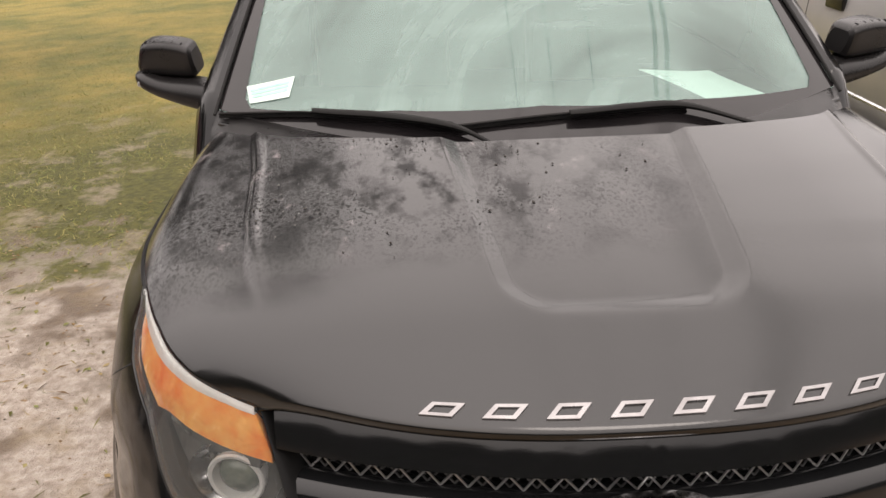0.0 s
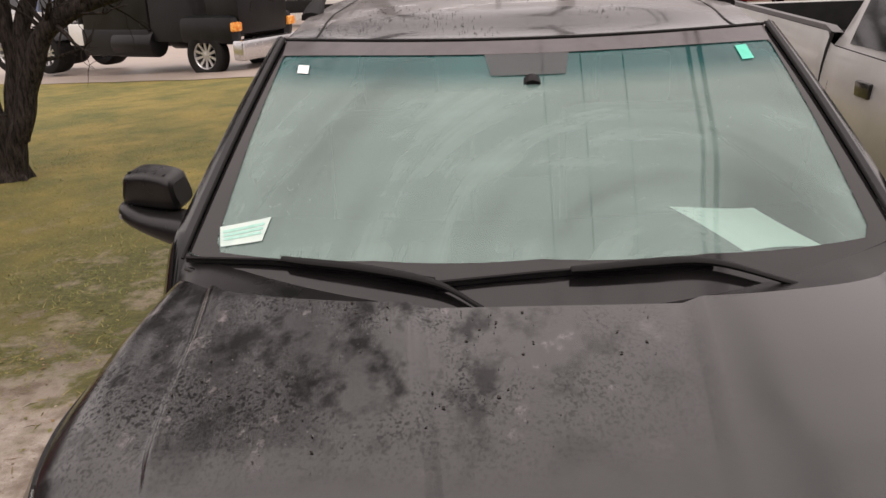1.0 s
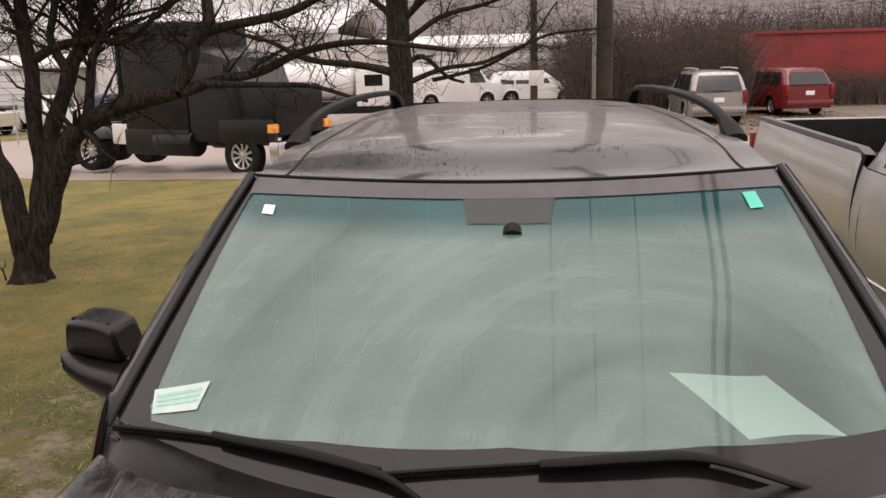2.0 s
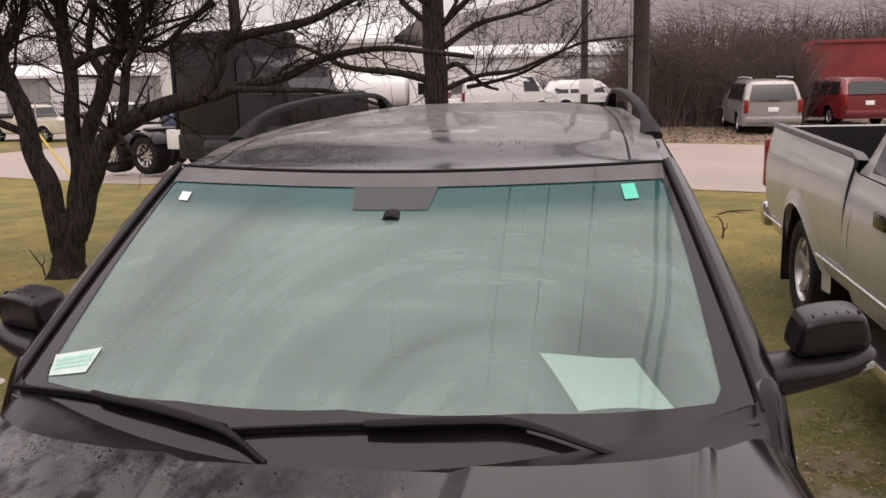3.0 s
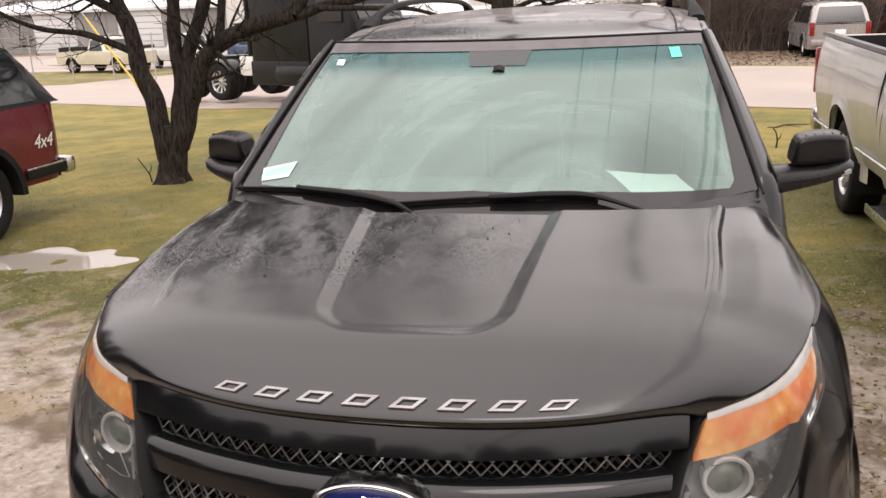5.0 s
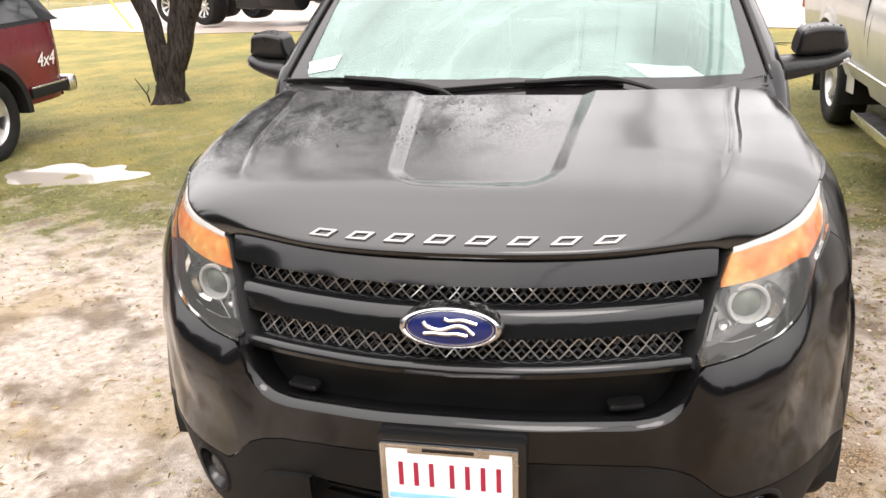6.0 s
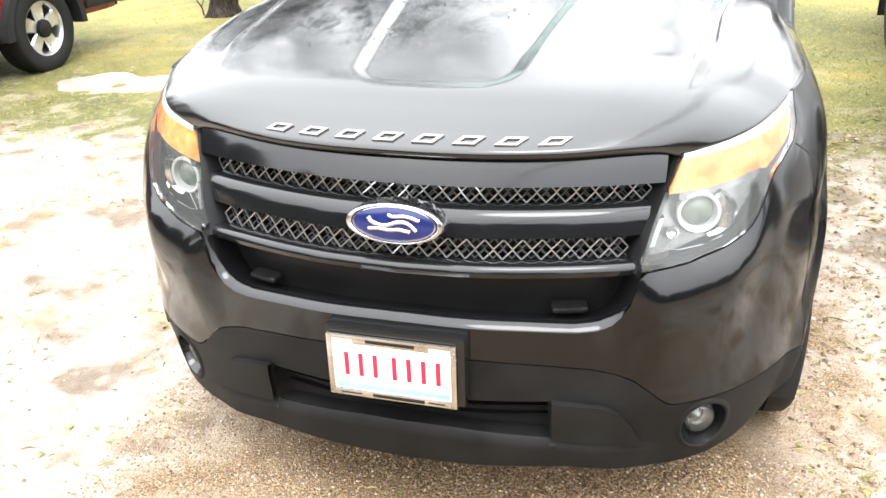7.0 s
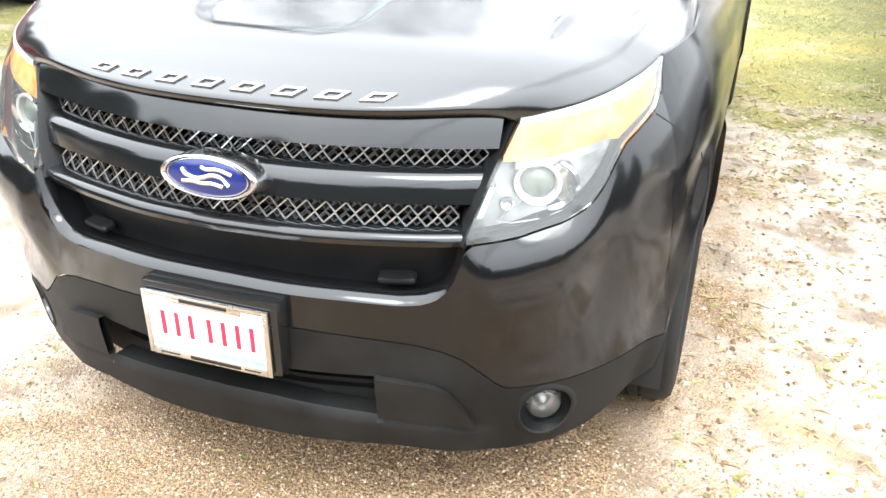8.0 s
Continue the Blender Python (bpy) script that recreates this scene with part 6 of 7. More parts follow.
lamp_red = mottled("red_lamp", (0.3, 0.012, 0.012), (0.22, 0.01, 0.01), 20, (0.15, 0.25))
navy = car_paint("navy_paint", (0.03, 0.05, 0.1), (0.04, 0.06, 0.12))


def flank(bm, s, y0, y1, w, zb, belt, arches, n=60, rows=8, round_end=0.14, bulge=0.03, ends=(1, 1)):
    """One side of a body from sill to belt, with the wheel arches cut out."""
    lines = []
    for j in range(rows + 1):
        line = []
        for y in np.linspace(y0, y1, n):
            lo = zb
            for c, r, zc in arches:
                if abs(y - c) < r:
                    lo = max(lo, zc + math.sqrt(r * r - (y - c) ** 2))
            z = lo + (belt(y) - lo) * j / rows
            d = min(y - y0 if ends[0] else 1.0, y1 - y if ends[1] else 1.0)
            end = round_end * (1 - math.sqrt(max(0.0, 1 - (1 - min(1, d / 0.3)) ** 2)))
            lip = 0.0
            for c, r, zc in arches:
                dist = math.hypot(y - c, z - zc) - r
                lip = max(lip, 0.025 * (1 - smooth01(dist / 0.07)))
            f = (z - zb) / (belt(y) - zb)
            line.append((s * (w - end - bulge * (1.6 * f - 0.9) ** 2 + lip), y, z))
        lines.append(line if s > 0 else line[::-1])
    grid(bm, lines)


def upper(bm, stations, belt, w, n=9, inset=0.035):
    """The shell above the belt; stations: (y, top, half width at the top)."""
    lines = []
    for y, top, wt in stations:
        b = belt(y)
        half = [(w - inset, b), (w - inset - 0.25 * (w - inset - wt), b + 0.3 * (top - b)), (w - inset - 0.62 * (w - inset - wt), b + 0.7 * (top - b)), (wt, top - 0.16 * (top - b)), (wt - 0.06, top - 0.03 * (top - b)), (wt * 0.6, top), (0, top + 0.015)]
        lines.append([(x, y, z) for x, z in half] + [(-x, y, z) for x, z in half[-2::-1]])
    grid(bm, lines)


def end_wall(bm, y, w, zb, zt, facing):
    xs = np.linspace(-w, w, 9)
    grid(bm, [[(x * facing * -1, y + facing * (0.05 - 0.06 * (x / w) ** 2), z) for x in xs] for z in np.linspace(zb, zt, 5)])


def window_patch(name, parent, corners, material=None, n=6):
    """A pane over four corners, a few millimetres proud."""
    a, b, c, d = (Vector(p) for p in corners)
    nrm = (b - a).cross(d - a).normalized() * 0.006
    bm = bmesh.new()
    grid(bm, [[a.lerp(b, u).lerp(d.lerp(c, u), v) + nrm for u in np.linspace(0, 1, n)] for v in np.linspace(0, 1, n)])
    return part(name, bm, material or pane_black, parent)


pane_black = mat("dark_car_window", (0.012, 0.014, 0.015), 0.06, 0.0, 0.0, 0.7)


def side_panes(parent, s, spans, belt, w, wt, top, inset=0.035):
    """Panes that follow the shell's curve; spans: (y0, y1, lean of the front end, lean of the rear end)."""
    for y0, y1, l0, l1 in spans:
        b, zb, zt = belt(y0), belt(y0) + 0.05, top - 0.12
        bm = bmesh.new()
        rows = []
        for q in np.linspace(0, 1, 7):
            z = zb + (zt - zb) * q
            x = w - inset - (w - inset - wt) * interp((z - b) / (top - b), [0, 0.3, 0.7, 0.84], [0, 0.25, 0.62, 1.0]) + 0.012
            rows.append([(s * x, y0 + l0 * q + (y1 + l1 * q - y0 - l0 * q) * u, z) for u in np.linspace(0, 1, 5)])
        grid(bm, rows if s > 0 else [r[::-1] for r in rows])
        part("window", bm, pane_black, parent)


def wheels_for(parent, w, ys, r, width=0.24, rim=None, spokes=5, broad=False):
    for s in (-1, 1):
        for y in ys:
            road_wheel("wheel", parent, s * (w - width / 2 - 0.015), y, r, width, r * 0.6, spokes, rim or rim_silver, s, broad)


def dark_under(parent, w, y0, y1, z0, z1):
    # Near-black box: the shade beneath a vehicle, put in as colour.
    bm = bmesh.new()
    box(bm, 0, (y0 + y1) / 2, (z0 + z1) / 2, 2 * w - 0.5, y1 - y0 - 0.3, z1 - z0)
    part("underbody_shade", bm, dark_void, parent)


# Silver pickup beside the SUV.
rail_grey = mottled("grey_rail_plastic", (0.05, 0.048, 0.05), (0.075, 0.07, 0.072), 8, (0.3, 0.45), relief=0.1, grain=0.001, fine=200)
pk = thing("pickup_truck", 3.09, 1.55, 0.0, 0, "silver crew cab pickup truck with an open bed, parked on grass", "pickup")
W = 1.0
p_belt = lambda y: interp(y, [0, 1.2, 3.65, 3.72, 6.0], [1.08, 1.2, 1.26, 1.34, 1.39])
R_PK = 0.395
arches = [(0.95, 0.5, R_PK), (4.86, 0.5, R_PK)]
for s in (-1, 1):
    bm = bmesh.new()
    flank(bm, s, 0.0, 3.664, W + 0.04, 0.45, p_belt, arches[:1], 50, 12, bulge=0.115, ends=(1, 0))
    part("cab_side", bm, silver_paint, pk)
    bm = bmesh.new()
    flank(bm, s, 3.676, 6.2, W + 0.04, 0.5, p_belt, arches[1:], 60, 12, 0.1, 0.115, (0, 1))
    part("bed_side", bm, silver_paint, pk, "silver bed side with a flared arch")
    bm = bmesh.new()
    rows = []
    for x, dz in ((W - 0.1, 0.0), (W - 0.105, 0.025), (W - 0.035, 0.03), (W - 0.028, 0.0)):
        rows.append([(s * x, y, p_belt(y) + dz) for y in np.linspace(3.69, 6.18, 20)])
    vs = grid(bm, rows if s < 0 else rows[::-1])
    part("bed_rail", bm, rail_grey, pk, "dark grey bed rail cap")
    bm = bmesh.new()
    grid(bm, [[(s * 0.9, 3.72, 0.78), (s * 0.9, 6.15, 0.78)], [(s * 0.9, 3.72, 1.34), (s * 0.9, 6.15, 1.36)]])
    part("bed_liner", bm, rubber, pk)
    bm = bmesh.new()
    box(bm, s * 0.965, 6.185, 1.07, 0.1, 0.1, 0.42, 0.02)
    part("tail_lamp", bm, lamp_red, pk, "tall red tail lamp")
    bm = bmesh.new()
    tube(bm, [(s * (W + 0.004), y, 0.62) for y in np.linspace(1.5, 4.34, 12)], 0.012, 6)
    tube(bm, [(s * (W + 0.004), y, 0.62) for y in np.linspace(5.39, 6.12, 6)], 0.012, 6)
    part("side_trim", bm, chrome, pk, "bright side moulding")
    bm = bmesh.new()
    box(bm, s * 1.05, 2.45, 0.36, 0.15, 1.9, 0.05, 0.018)
    part("running_board", bm, rubber, pk)
    bm = bmesh.new()
    box(bm, s * 1.12, 2.45, 0.37, 0.018, 1.9, 0.06, 0.006)
    part("board_edge", bm, chrome, pk)
    for y in (2.42, 3.12):
        bm = bmesh.new()
        box(bm, s * (W + 0.024), y - 0.12, 1.07, 0.04, 0.2, 0.09, 0.012)
        part("door_handle", bm, gloss_black, pk)
    for y in (1.5, 2.62, 3.52):
        bm = bmesh.new()
        tube(bm, [(s * (W + 0.038 - 0.115 * (1.6 * f - 0.9) ** 2), y + (0.06 if y > 3 else 0) * (1 - f), 0.5 + f * 0.72) for f in np.linspace(0, 1, 9)], 0.005, 5)
        part("door_gap", bm, dark_void, pk)
    bm = bmesh.new()
    tube(bm, [(s * (W + 0.03 - 0.115 * (1.6 * f - 0.9) ** 2), 3.67, 0.5 + f * 0.84) for f in np.linspace(0, 1, 9)], 0.012, 5)
    part("bed_gap", bm, dark_void, pk)
    bm = bmesh.new()
    box(bm, s * 1.12, 1.75, 1.33, 0.22, 0.12, 0.24, 0.04)
    part("door_mirror", bm, gloss_black, pk)
    bm = bmesh.new()
    box(bm, s * 0.885, 5.39, 0.44, 0.24, 0.02, 0.5, 0.006)
    part("mud_flap", bm, rubber, pk)
    # Flared lip round the rear arch.
    rows = []
    for r_, lift in ((0.498, -0.02), (0.5, 0.012), (0.512, 0.022), (0.545, 0.02), (0.6, 0.008), (0.64, -0.006)):
        row = []
        for a in np.linspace(-0.05, math.pi + 0.05, 30):
            z = R_PK + r_ * math.sin(a)
            f = (z - 0.5) / 0.84
            row.append((s * (W + 0.03 - 0.115 * (1.6 * max(0.0, f) - 0.9) ** 2 + lift), 4.86 + r_ * math.cos(a), z))
        rows.append(row)
    bm = bmesh.new()
    grid(bm, rows if s > 0 else [r_[::-1] for r_ in rows])
    part("arch_flare", bm, silver_paint, pk)
    ring = [(4.86 + 0.495 * math.cos(a), R_PK + 0.495 * math.sin(a)) for a in np.linspace(-0.3, math.pi + 0.3, 24)]
    bm = bmesh.new()
    grid(bm, [[(s * 0.985, y, z) for y, z in ring], [(s * 0.6, y, z) for y, z in ring]])
    part("arch_liner", bm, dark_void, pk)
bm = bmesh.new()
upper(bm, [(0.05, 1.12, 0.85), (0.5, 1.22, 0.88), (1.25, 1.28, 0.9), (1.55, 1.42, 0.86), (2.15, 1.87, 0.72), (2.5, 1.92, 0.71), (3.2, 1.92, 0.71), (3.45, 1.88, 0.71), (3.62, 1.5, 0.8), (3.65, 1.27, 0.9)], p_belt, W)
part("cab", bm, silver_paint, pk, "silver cab")
bm = bmesh.new()
box(bm, 0, 4.93, 0.77, 1.82, 2.47, 0.03)
part("bed_floor", bm, rubber, pk)
bm = bmesh.new()
box(bm, 0, 3.74, 1.05, 1.82, 0.05, 0.58)
part("bed_front", bm, rubber, pk)
bm = bmesh.new()
box(bm, 0, 6.175, 1.04, 1.72, 0.06, 0.7, 0.015)
part("tailgate", bm, silver_paint, pk)
bm = bmesh.new()
box(bm, 0, 6.13, 1.07, 1.78, 0.02, 0.62, 0.004)
part("gate_liner", bm, rubber, pk)
bm = bmesh.new()
box(bm, 0, 6.27, 0.6, 2.0, 0.18, 0.22, 0.05)
part("rear_bumper", bm, chrome, pk, "chrome rear bumper")
bm = bmesh.new()
end_wall(bm, 0.0, 0.9, 0.45, 1.12, -1)
part("front_panel", bm, silver_paint, pk)
for s in (-1, 1):
    side_panes(pk, s, [(1.78, 2.6, 0.42, 0.0), (2.72, 3.42, 0.0, -0.06)], p_belt, W, 0.715, 1.92)
window_patch("windscreen", pk, [(-0.82, 1.5, 1.34), (0.82, 1.5, 1.34), (0.68, 2.1, 1.83), (-0.68, 2.1, 1.83)])
wheels_for(pk, W, (0.95, 4.86), R_PK, 0.26)
dark_under(pk, W, 0.2, 6.0, 0.4, 0.74)

# Maroon pickup with a cap on its bed.
rt = thing("capped_pickup", -6.14, 0.55, -0.15, 0, "maroon four-wheel-drive pickup truck with a dark bed cap", "pickup")
W = 0.98
r_belt = lambda y: interp(y, [0, 1.3, 5.9], [1.05, 1.14, 1.17])
for s in (-1, 1):
    bm = bmesh.new()
    flank(bm, s, 0.0, 5.88, W, 0.42, r_belt, [(1.0, 0.47, 0.4), (4.65, 0.47, 0.4)], 90, round_end=0.1, bulge=0.05)
    part("body_side", bm, maroon, rt, "maroon side panel")
    bm = bmesh.new()
    ring_o = [(4.65 + 0.56 * math.cos(a), 0.4 + 0.54 * math.sin(a)) for a in np.linspace(-0.05, math.pi + 0.05, 24)]
    ring_i = [(4.65 + 0.46 * math.cos(a), 0.4 + 0.46 * math.sin(a)) for a in np.linspace(-0.05, math.pi + 0.05, 24)]
    rows = [[(s * (W - 0.03), y, z) for y, z in ring_o], [(s * (W + 0.045), 4.65 + (y - 4.65) * 0.96, 0.4 + (z - 0.4) * 0.96) for y, z in ring_o], [(s * (W + 0.05), y, z) for y, z in ring_i], [(s * 0.7, y, z) for y, z in ring_i]]
    grid(bm, rows)
    part("arch_flare", bm, rubber, rt, "black wheel arch flare")
    bm = bmesh.new()
    box(bm, s * (W - 0.002), 5.54, 0.53, 0.03, 0.56, 0.1, 0.01)
    part("side_strip", bm, rubber, rt)
    bm = bmesh.new()
    box(bm, s * (W + 0.004), 5.54, 0.582, 0.02, 0.56, 0.018, 0.004)
    part("strip_edge", bm, chrome, rt)
    text = bpy.data.curves.new("side_decal", "FONT")
    text.body, text.size, text.extrude, text.shear, text.space_character = "4x4", 0.19, 0.001, 0.3, 0.95
    deps_ob = new("side_decal", text)
    deps_ob.matrix_world = pose(s * (W + 0.012), 5.4 if s > 0 else 5.71, 0.76, 90, 0, 90 if s > 0 else -90)
    text.materials.append(white_paint)
    deps_ob.parent = rt
bm = bmesh.new()
upper(bm, [(0.05, 1.1, 0.85), (0.6, 1.16, 0.88), (1.3, 1.22, 0.9), (1.5, 1.3, 0.86), (1.95, 1.74, 0.72), (2.2, 1.79, 0.71), (3.0, 1.79, 0.71), (3.15, 1.76, 0.71)], r_belt, W)
part("cab", bm, maroon, rt)
bm = bmesh.new()
upper(bm, [(3.16, 1.2, 0.9), (3.18, 1.74, 0.74), (3.4, 1.8, 0.72), (4.6, 1.8, 0.72), (5.45, 1.77, 0.72), (5.64, 1.69, 0.74), (5.92, 1.19, 0.88)], r_belt, W, inset=0.02)
cap_ob = part("bed_cap", bm, semi_black, rt, "dark bed cap with side windows")
for s in (-1, 1):
    side_panes(cap_ob, s, [(3.5, 5.6, 0.0, -0.12)], r_belt, W, 0.72, 1.8, 0.02)
    side_panes(rt, s, [(1.62, 2.95, 0.35, 0.0)], r_belt, W, 0.715, 1.79)
bm = bmesh.new()
tube(bm, [(0.68, y, 1.805) for y in np.linspace(3.3, 5.4, 8)], 0.014, 6)
part("cap_rail", bm, rubber, rt)
bm = bmesh.new()
tube(bm, [(-0.68, y, 1.805) for y in np.linspace(3.3, 5.4, 8)], 0.014, 6)
part("cap_rail", bm, rubber, rt)
bm = bmesh.new()
end_wall(bm, 5.87, 0.9, 0.42, 1.18, 1)
part("tailgate", bm, maroon, rt)
bm = bmesh.new()
end_wall(bm, 0.0, 0.88, 0.5, 1.1, -1)
part("front_panel", bm, maroon, rt)
bm = bmesh.new()
box(bm, 0, 5.92, 0.53, 2.0, 0.15, 0.17, 0.05)
part("rear_bumper", bm, chrome, rt, "chrome rear bumper")
wheels_for(rt, W + 0.02, (1.0, 4.65), 0.4, 0.27, rim_silver, 5, True)
dark_under(rt, W, 0.2, 5.6, 0.45, 0.8)


def estate(name, x, y, rz, label, length, w, belt_z, roof_z_, colour, stations, spans, rear, wheels, category="car", ground=None, r=0.34, lamps=True, zb=0.28, rails=False):
    """A closed car: flanks, shell, panes, lamps, wheels."""
    t = thing(name, x, y, ground_z(x, y) if ground is None else ground, rz, label, category)
    belt = lambda v: belt_z(v) if callable(belt_z) else belt_z
    for s in (-1, 1):
        bm = bmesh.new()
        flank(bm, s, 0, length, w, zb, belt, [(c, r + 0.07, r) for c in wheels], 60)
        part("body_side", bm, colour, t)
        side_panes(t, s, spans, belt, w, w - 0.2, roof_z_)
        if lamps:
            bm = bmesh.new()
            box(bm, s * (w - 0.1), length - 0.03, belt(length) - 0.12, 0.14, 0.12, 0.42, 0.03)
            part("tail_lamp", bm, lamp_red, t, "red tail lamp")
        if rails:
            bm = bmesh.new()
            tube(bm, [(s * (w - 0.3), v, roof_z_ + 0.06 + 0.02 * math.sin(math.pi * q)) for q, v in zip(np.linspace(0, 1, 8), np.linspace(length * 0.45, length * 0.92, 8))], 0.025, 6)
            part("roof_rail", bm, white_paint, t)
    bm = bmesh.new()
    upper(bm, stations, belt, w)
    part("upper_body", bm, colour, t)
    bm = bmesh.new()
    end_wall(bm, length - 0.03, w - 0.1, zb, belt(length) + 0.02, 1)
    part("rear_panel", bm, colour, t)
    bm = bmesh.new()
    end_wall(bm, 0.03, w - 0.1, zb, stations[0][1], -1)
    part("front_panel", bm, colour, t)
    if rear:
        window_patch("rear_window", t, rear)
        bm = bmesh.new()
        box(bm, 0, length + 0.04, 0.48, 1.75, 0.14, 0.2, 0.05)
        part("rear_bumper", bm, colour, t)
        bm = bmesh.new()
        box(bm, 0, length + 0.035, belt(length) - 0.22, 0.32, 0.012, 0.15, 0.003)
        part("number_plate", bm, paper_white, t)
    wheels_for(t, w, wheels, r, 0.21)
    dark_under(t, w, 0.2, length - 0.2, 0.3, 0.6)
    return t


van_st = [(0.05, 0.95, 0.8), (0.5, 1.05, 0.85), (0.95, 1.15, 0.85), (1.9, 1.66, 0.74), (2.3, 1.73, 0.73), (4.3, 1.72, 0.73), (4.75, 1.68, 0.72), (5.0, 1.2, 0.82), (5.05, 1.06, 0.86)]
estate("minivan", 6.5, 34.25, 180, "champagne minivan with roof rails, parked by the brush", 5.1, 0.93, lambda v: 1.02, 1.73, champagne, van_st,
       [(1.75, 2.55, 0.35, 0), (2.65, 3.55, 0, 0), (3.65, 4.6, 0, -0.15)], [(0.74, 5.075, 1.1), (-0.74, 5.075, 1.1), (-0.62, 4.84, 1.58), (0.62, 4.84, 1.58)], (1.0, 4.05), "van", rails=True)
suv_st = [(0.05, 1.0, 0.8), (0.6, 1.1, 0.85), (1.35, 1.16, 0.85), (1.9, 1.62, 0.74), (2.2, 1.7, 0.73), (3.9, 1.7, 0.73), (4.4, 1.66, 0.72), (4.75, 1.15, 0.82), (4.8, 1.06, 0.86)]
estate("red_wagon", 9.5, 37.1, 190, "bright red wagon parked on the far side of the road", 4.85, 0.93, lambda v: 1.05, 1.7, bright_red, suv_st,
       [(1.7, 2.6, 0.25, 0), (2.7, 3.5, 0, 0), (3.6, 4.35, 0, -0.15)], [(0.74, 4.82, 1.12), (-0.74, 4.82, 1.12), (-0.62, 4.53, 1.56), (0.62, 4.53, 1.56)], (0.95, 3.75))
estate("white_van", -1.2, 46.0, 120, "white van parked in the yard", 5.2, 0.98, lambda v: 1.15, 2.05, white_paint, [(0.05, 1.0, 0.85), (0.7, 1.2, 0.88), (1.3, 1.95, 0.8), (1.7, 2.05, 0.8), (5.0, 2.05, 0.8), (5.15, 1.2, 0.88)],
       [(1.0, 1.9, 0.35, 0)], [(0.7, 5.21, 1.25), (-0.7, 5.21, 1.25), (-0.66, 5.12, 1.8), (0.66, 5.12, 1.8)], (0.95, 4.1), "van")
estate("white_car", 3.2, 47.0, 100, "white car parked in the yard", 4.8, 0.92, lambda v: 1.0, 1.6, white_paint, suv_st,
       [(1.7, 2.6, 0.25, 0), (2.7, 3.5, 0, 0), (3.6, 4.35, 0, -0.15)], None, (0.95, 3.75), lamps=False)


def old_pickup(name, x, y, rz, colour, label, z=None):
    belt = lambda v: 1.05
    t = thing(name, x, y, ground_z(x, y) if z is None else z, rz, label, "pickup")
    for s in (-1, 1):
        bm = bmesh.new()
        flank(bm, s, 0, 5.3, 0.97, 0.45, belt, [(0.95, 0.45, 0.37), (4.1, 0.45, 0.37)], 60)
        part("body_side", bm, colour, t)
        side_panes(t, s, [(1.85, 2.75, 0.25, 0)], belt, 0.97, 0.75, 1.75)
    bm = bmesh.new()
    upper(bm, [(0.03, 1.02, 0.9), (1.5, 1.1, 0.9), (1.75, 1.15, 0.88), (2.05, 1.7, 0.76), (2.3, 1.75, 0.75), (2.8, 1.75, 0.75), (2.95, 1.15, 0.88), (2.97, 1.06, 0.92)], belt, 0.97)
    part("cab", bm, colour, t)
    bm = bmesh.new()
    box(bm, 0, 4.15, 0.8, 1.8, 2.3, 0.04)
    part("bed_floor", bm, rubber, t)
    bm = bmesh.new()
    end_wall(bm, 5.27, 0.88, 0.45, 1.05, 1)
    part("tailgate", bm, colour, t)
    bm = bmesh.new()
    end_wall(bm, 0.03, 0.88, 0.45, 1.03, -1)
    part("front_panel", bm, colour, t)
    window_patch("windscreen", t, [(-0.75, 1.74, 1.17), (0.75, 1.74, 1.17), (0.68, 2.0, 1.62), (-0.68, 2.0, 1.62)])
    wheels_for(t, 0.97, (0.95, 4.1), 0.37)
    dark_under(t, 0.97, 0.2, 5.2, 0.4, 0.75)
    return t


old_pickup("old_pickup", -23.6, 38.8, 75, cream, "old cream pickup truck behind a wire fence")
old_pickup("white_pickup", -20.4, 40.0, 60, white_paint, "white pickup truck parked in the yard")
old_pickup("dark_pickup", -28.5, 47.5, 95, semi_black, "black pickup truck in the back of the yard")
old_pickup("navy_pickup", -17.6, 41.2, 80, navy, "dark blue pickup truck parked in the yard")

# Road tractor on the road: sleeper cab, frame, fuel tank, ten wheels.
heading = math.degrees(math.atan2(0.92, 0.39))
st = thing("road_tractor", -4.92, 19.84, ground_z(-8.5, 20.6), heading, "black road tractor with a sleeper cab on the road", "truck")
for s in (-1, 1):
    bm = bmesh.new()
    box(bm, s * 0.42, 4.2, 0.92, 0.12, 6.6, 0.26, 0.01)
    part("frame_rail", bm, semi_black, st)
bm = bmesh.new()
box(bm, 0, 3.5, 2.2, 2.35, 2.1, 2.75, 0.2)
part("sleeper_cab", bm, semi_black, st, "black sleeper cab")
bm = bmesh.new()
rows = []
for y, half, top in ((2.46, 1.1, 3.0), (2.3, 1.1, 2.98), (1.75, 1.08, 2.85), (1.3, 1.02, 2.7), (0.95, 0.95, 1.95), (0.9, 0.95, 0.9)):
    rows.append([(-half, y, 0.8), (-half, y, top - 0.25), (-half + 0.08, y, top - 0.06), (-half + 0.3, y, top), (half - 0.3, y, top), (half - 0.08, y, top - 0.06), (half, y, top - 0.25), (half, y, 0.8)])
grid(bm, rows)
part("cab", bm, semi_black, st, "black day cab")
window_patch("windscreen", st, [(-0.85, 0.97, 2.02), (0.85, 0.97, 2.02), (0.8, 1.27, 2.6), (-0.8, 1.27, 2.6)])
bm = bmesh.new()
box(bm, 0, 1.0, 1.5, 1.9, 1.9, 1.2, 0.22)
part("nose", bm, semi_black, st, "black nose")
for s in (-1, 1):
    bm = bmesh.new()
    box(bm, s * 0.98, 0.85, 1.05, 0.42, 1.5, 0.62, 0.18)
    part("front_mudguard", bm, semi_black, st)
bm = bmesh.new()
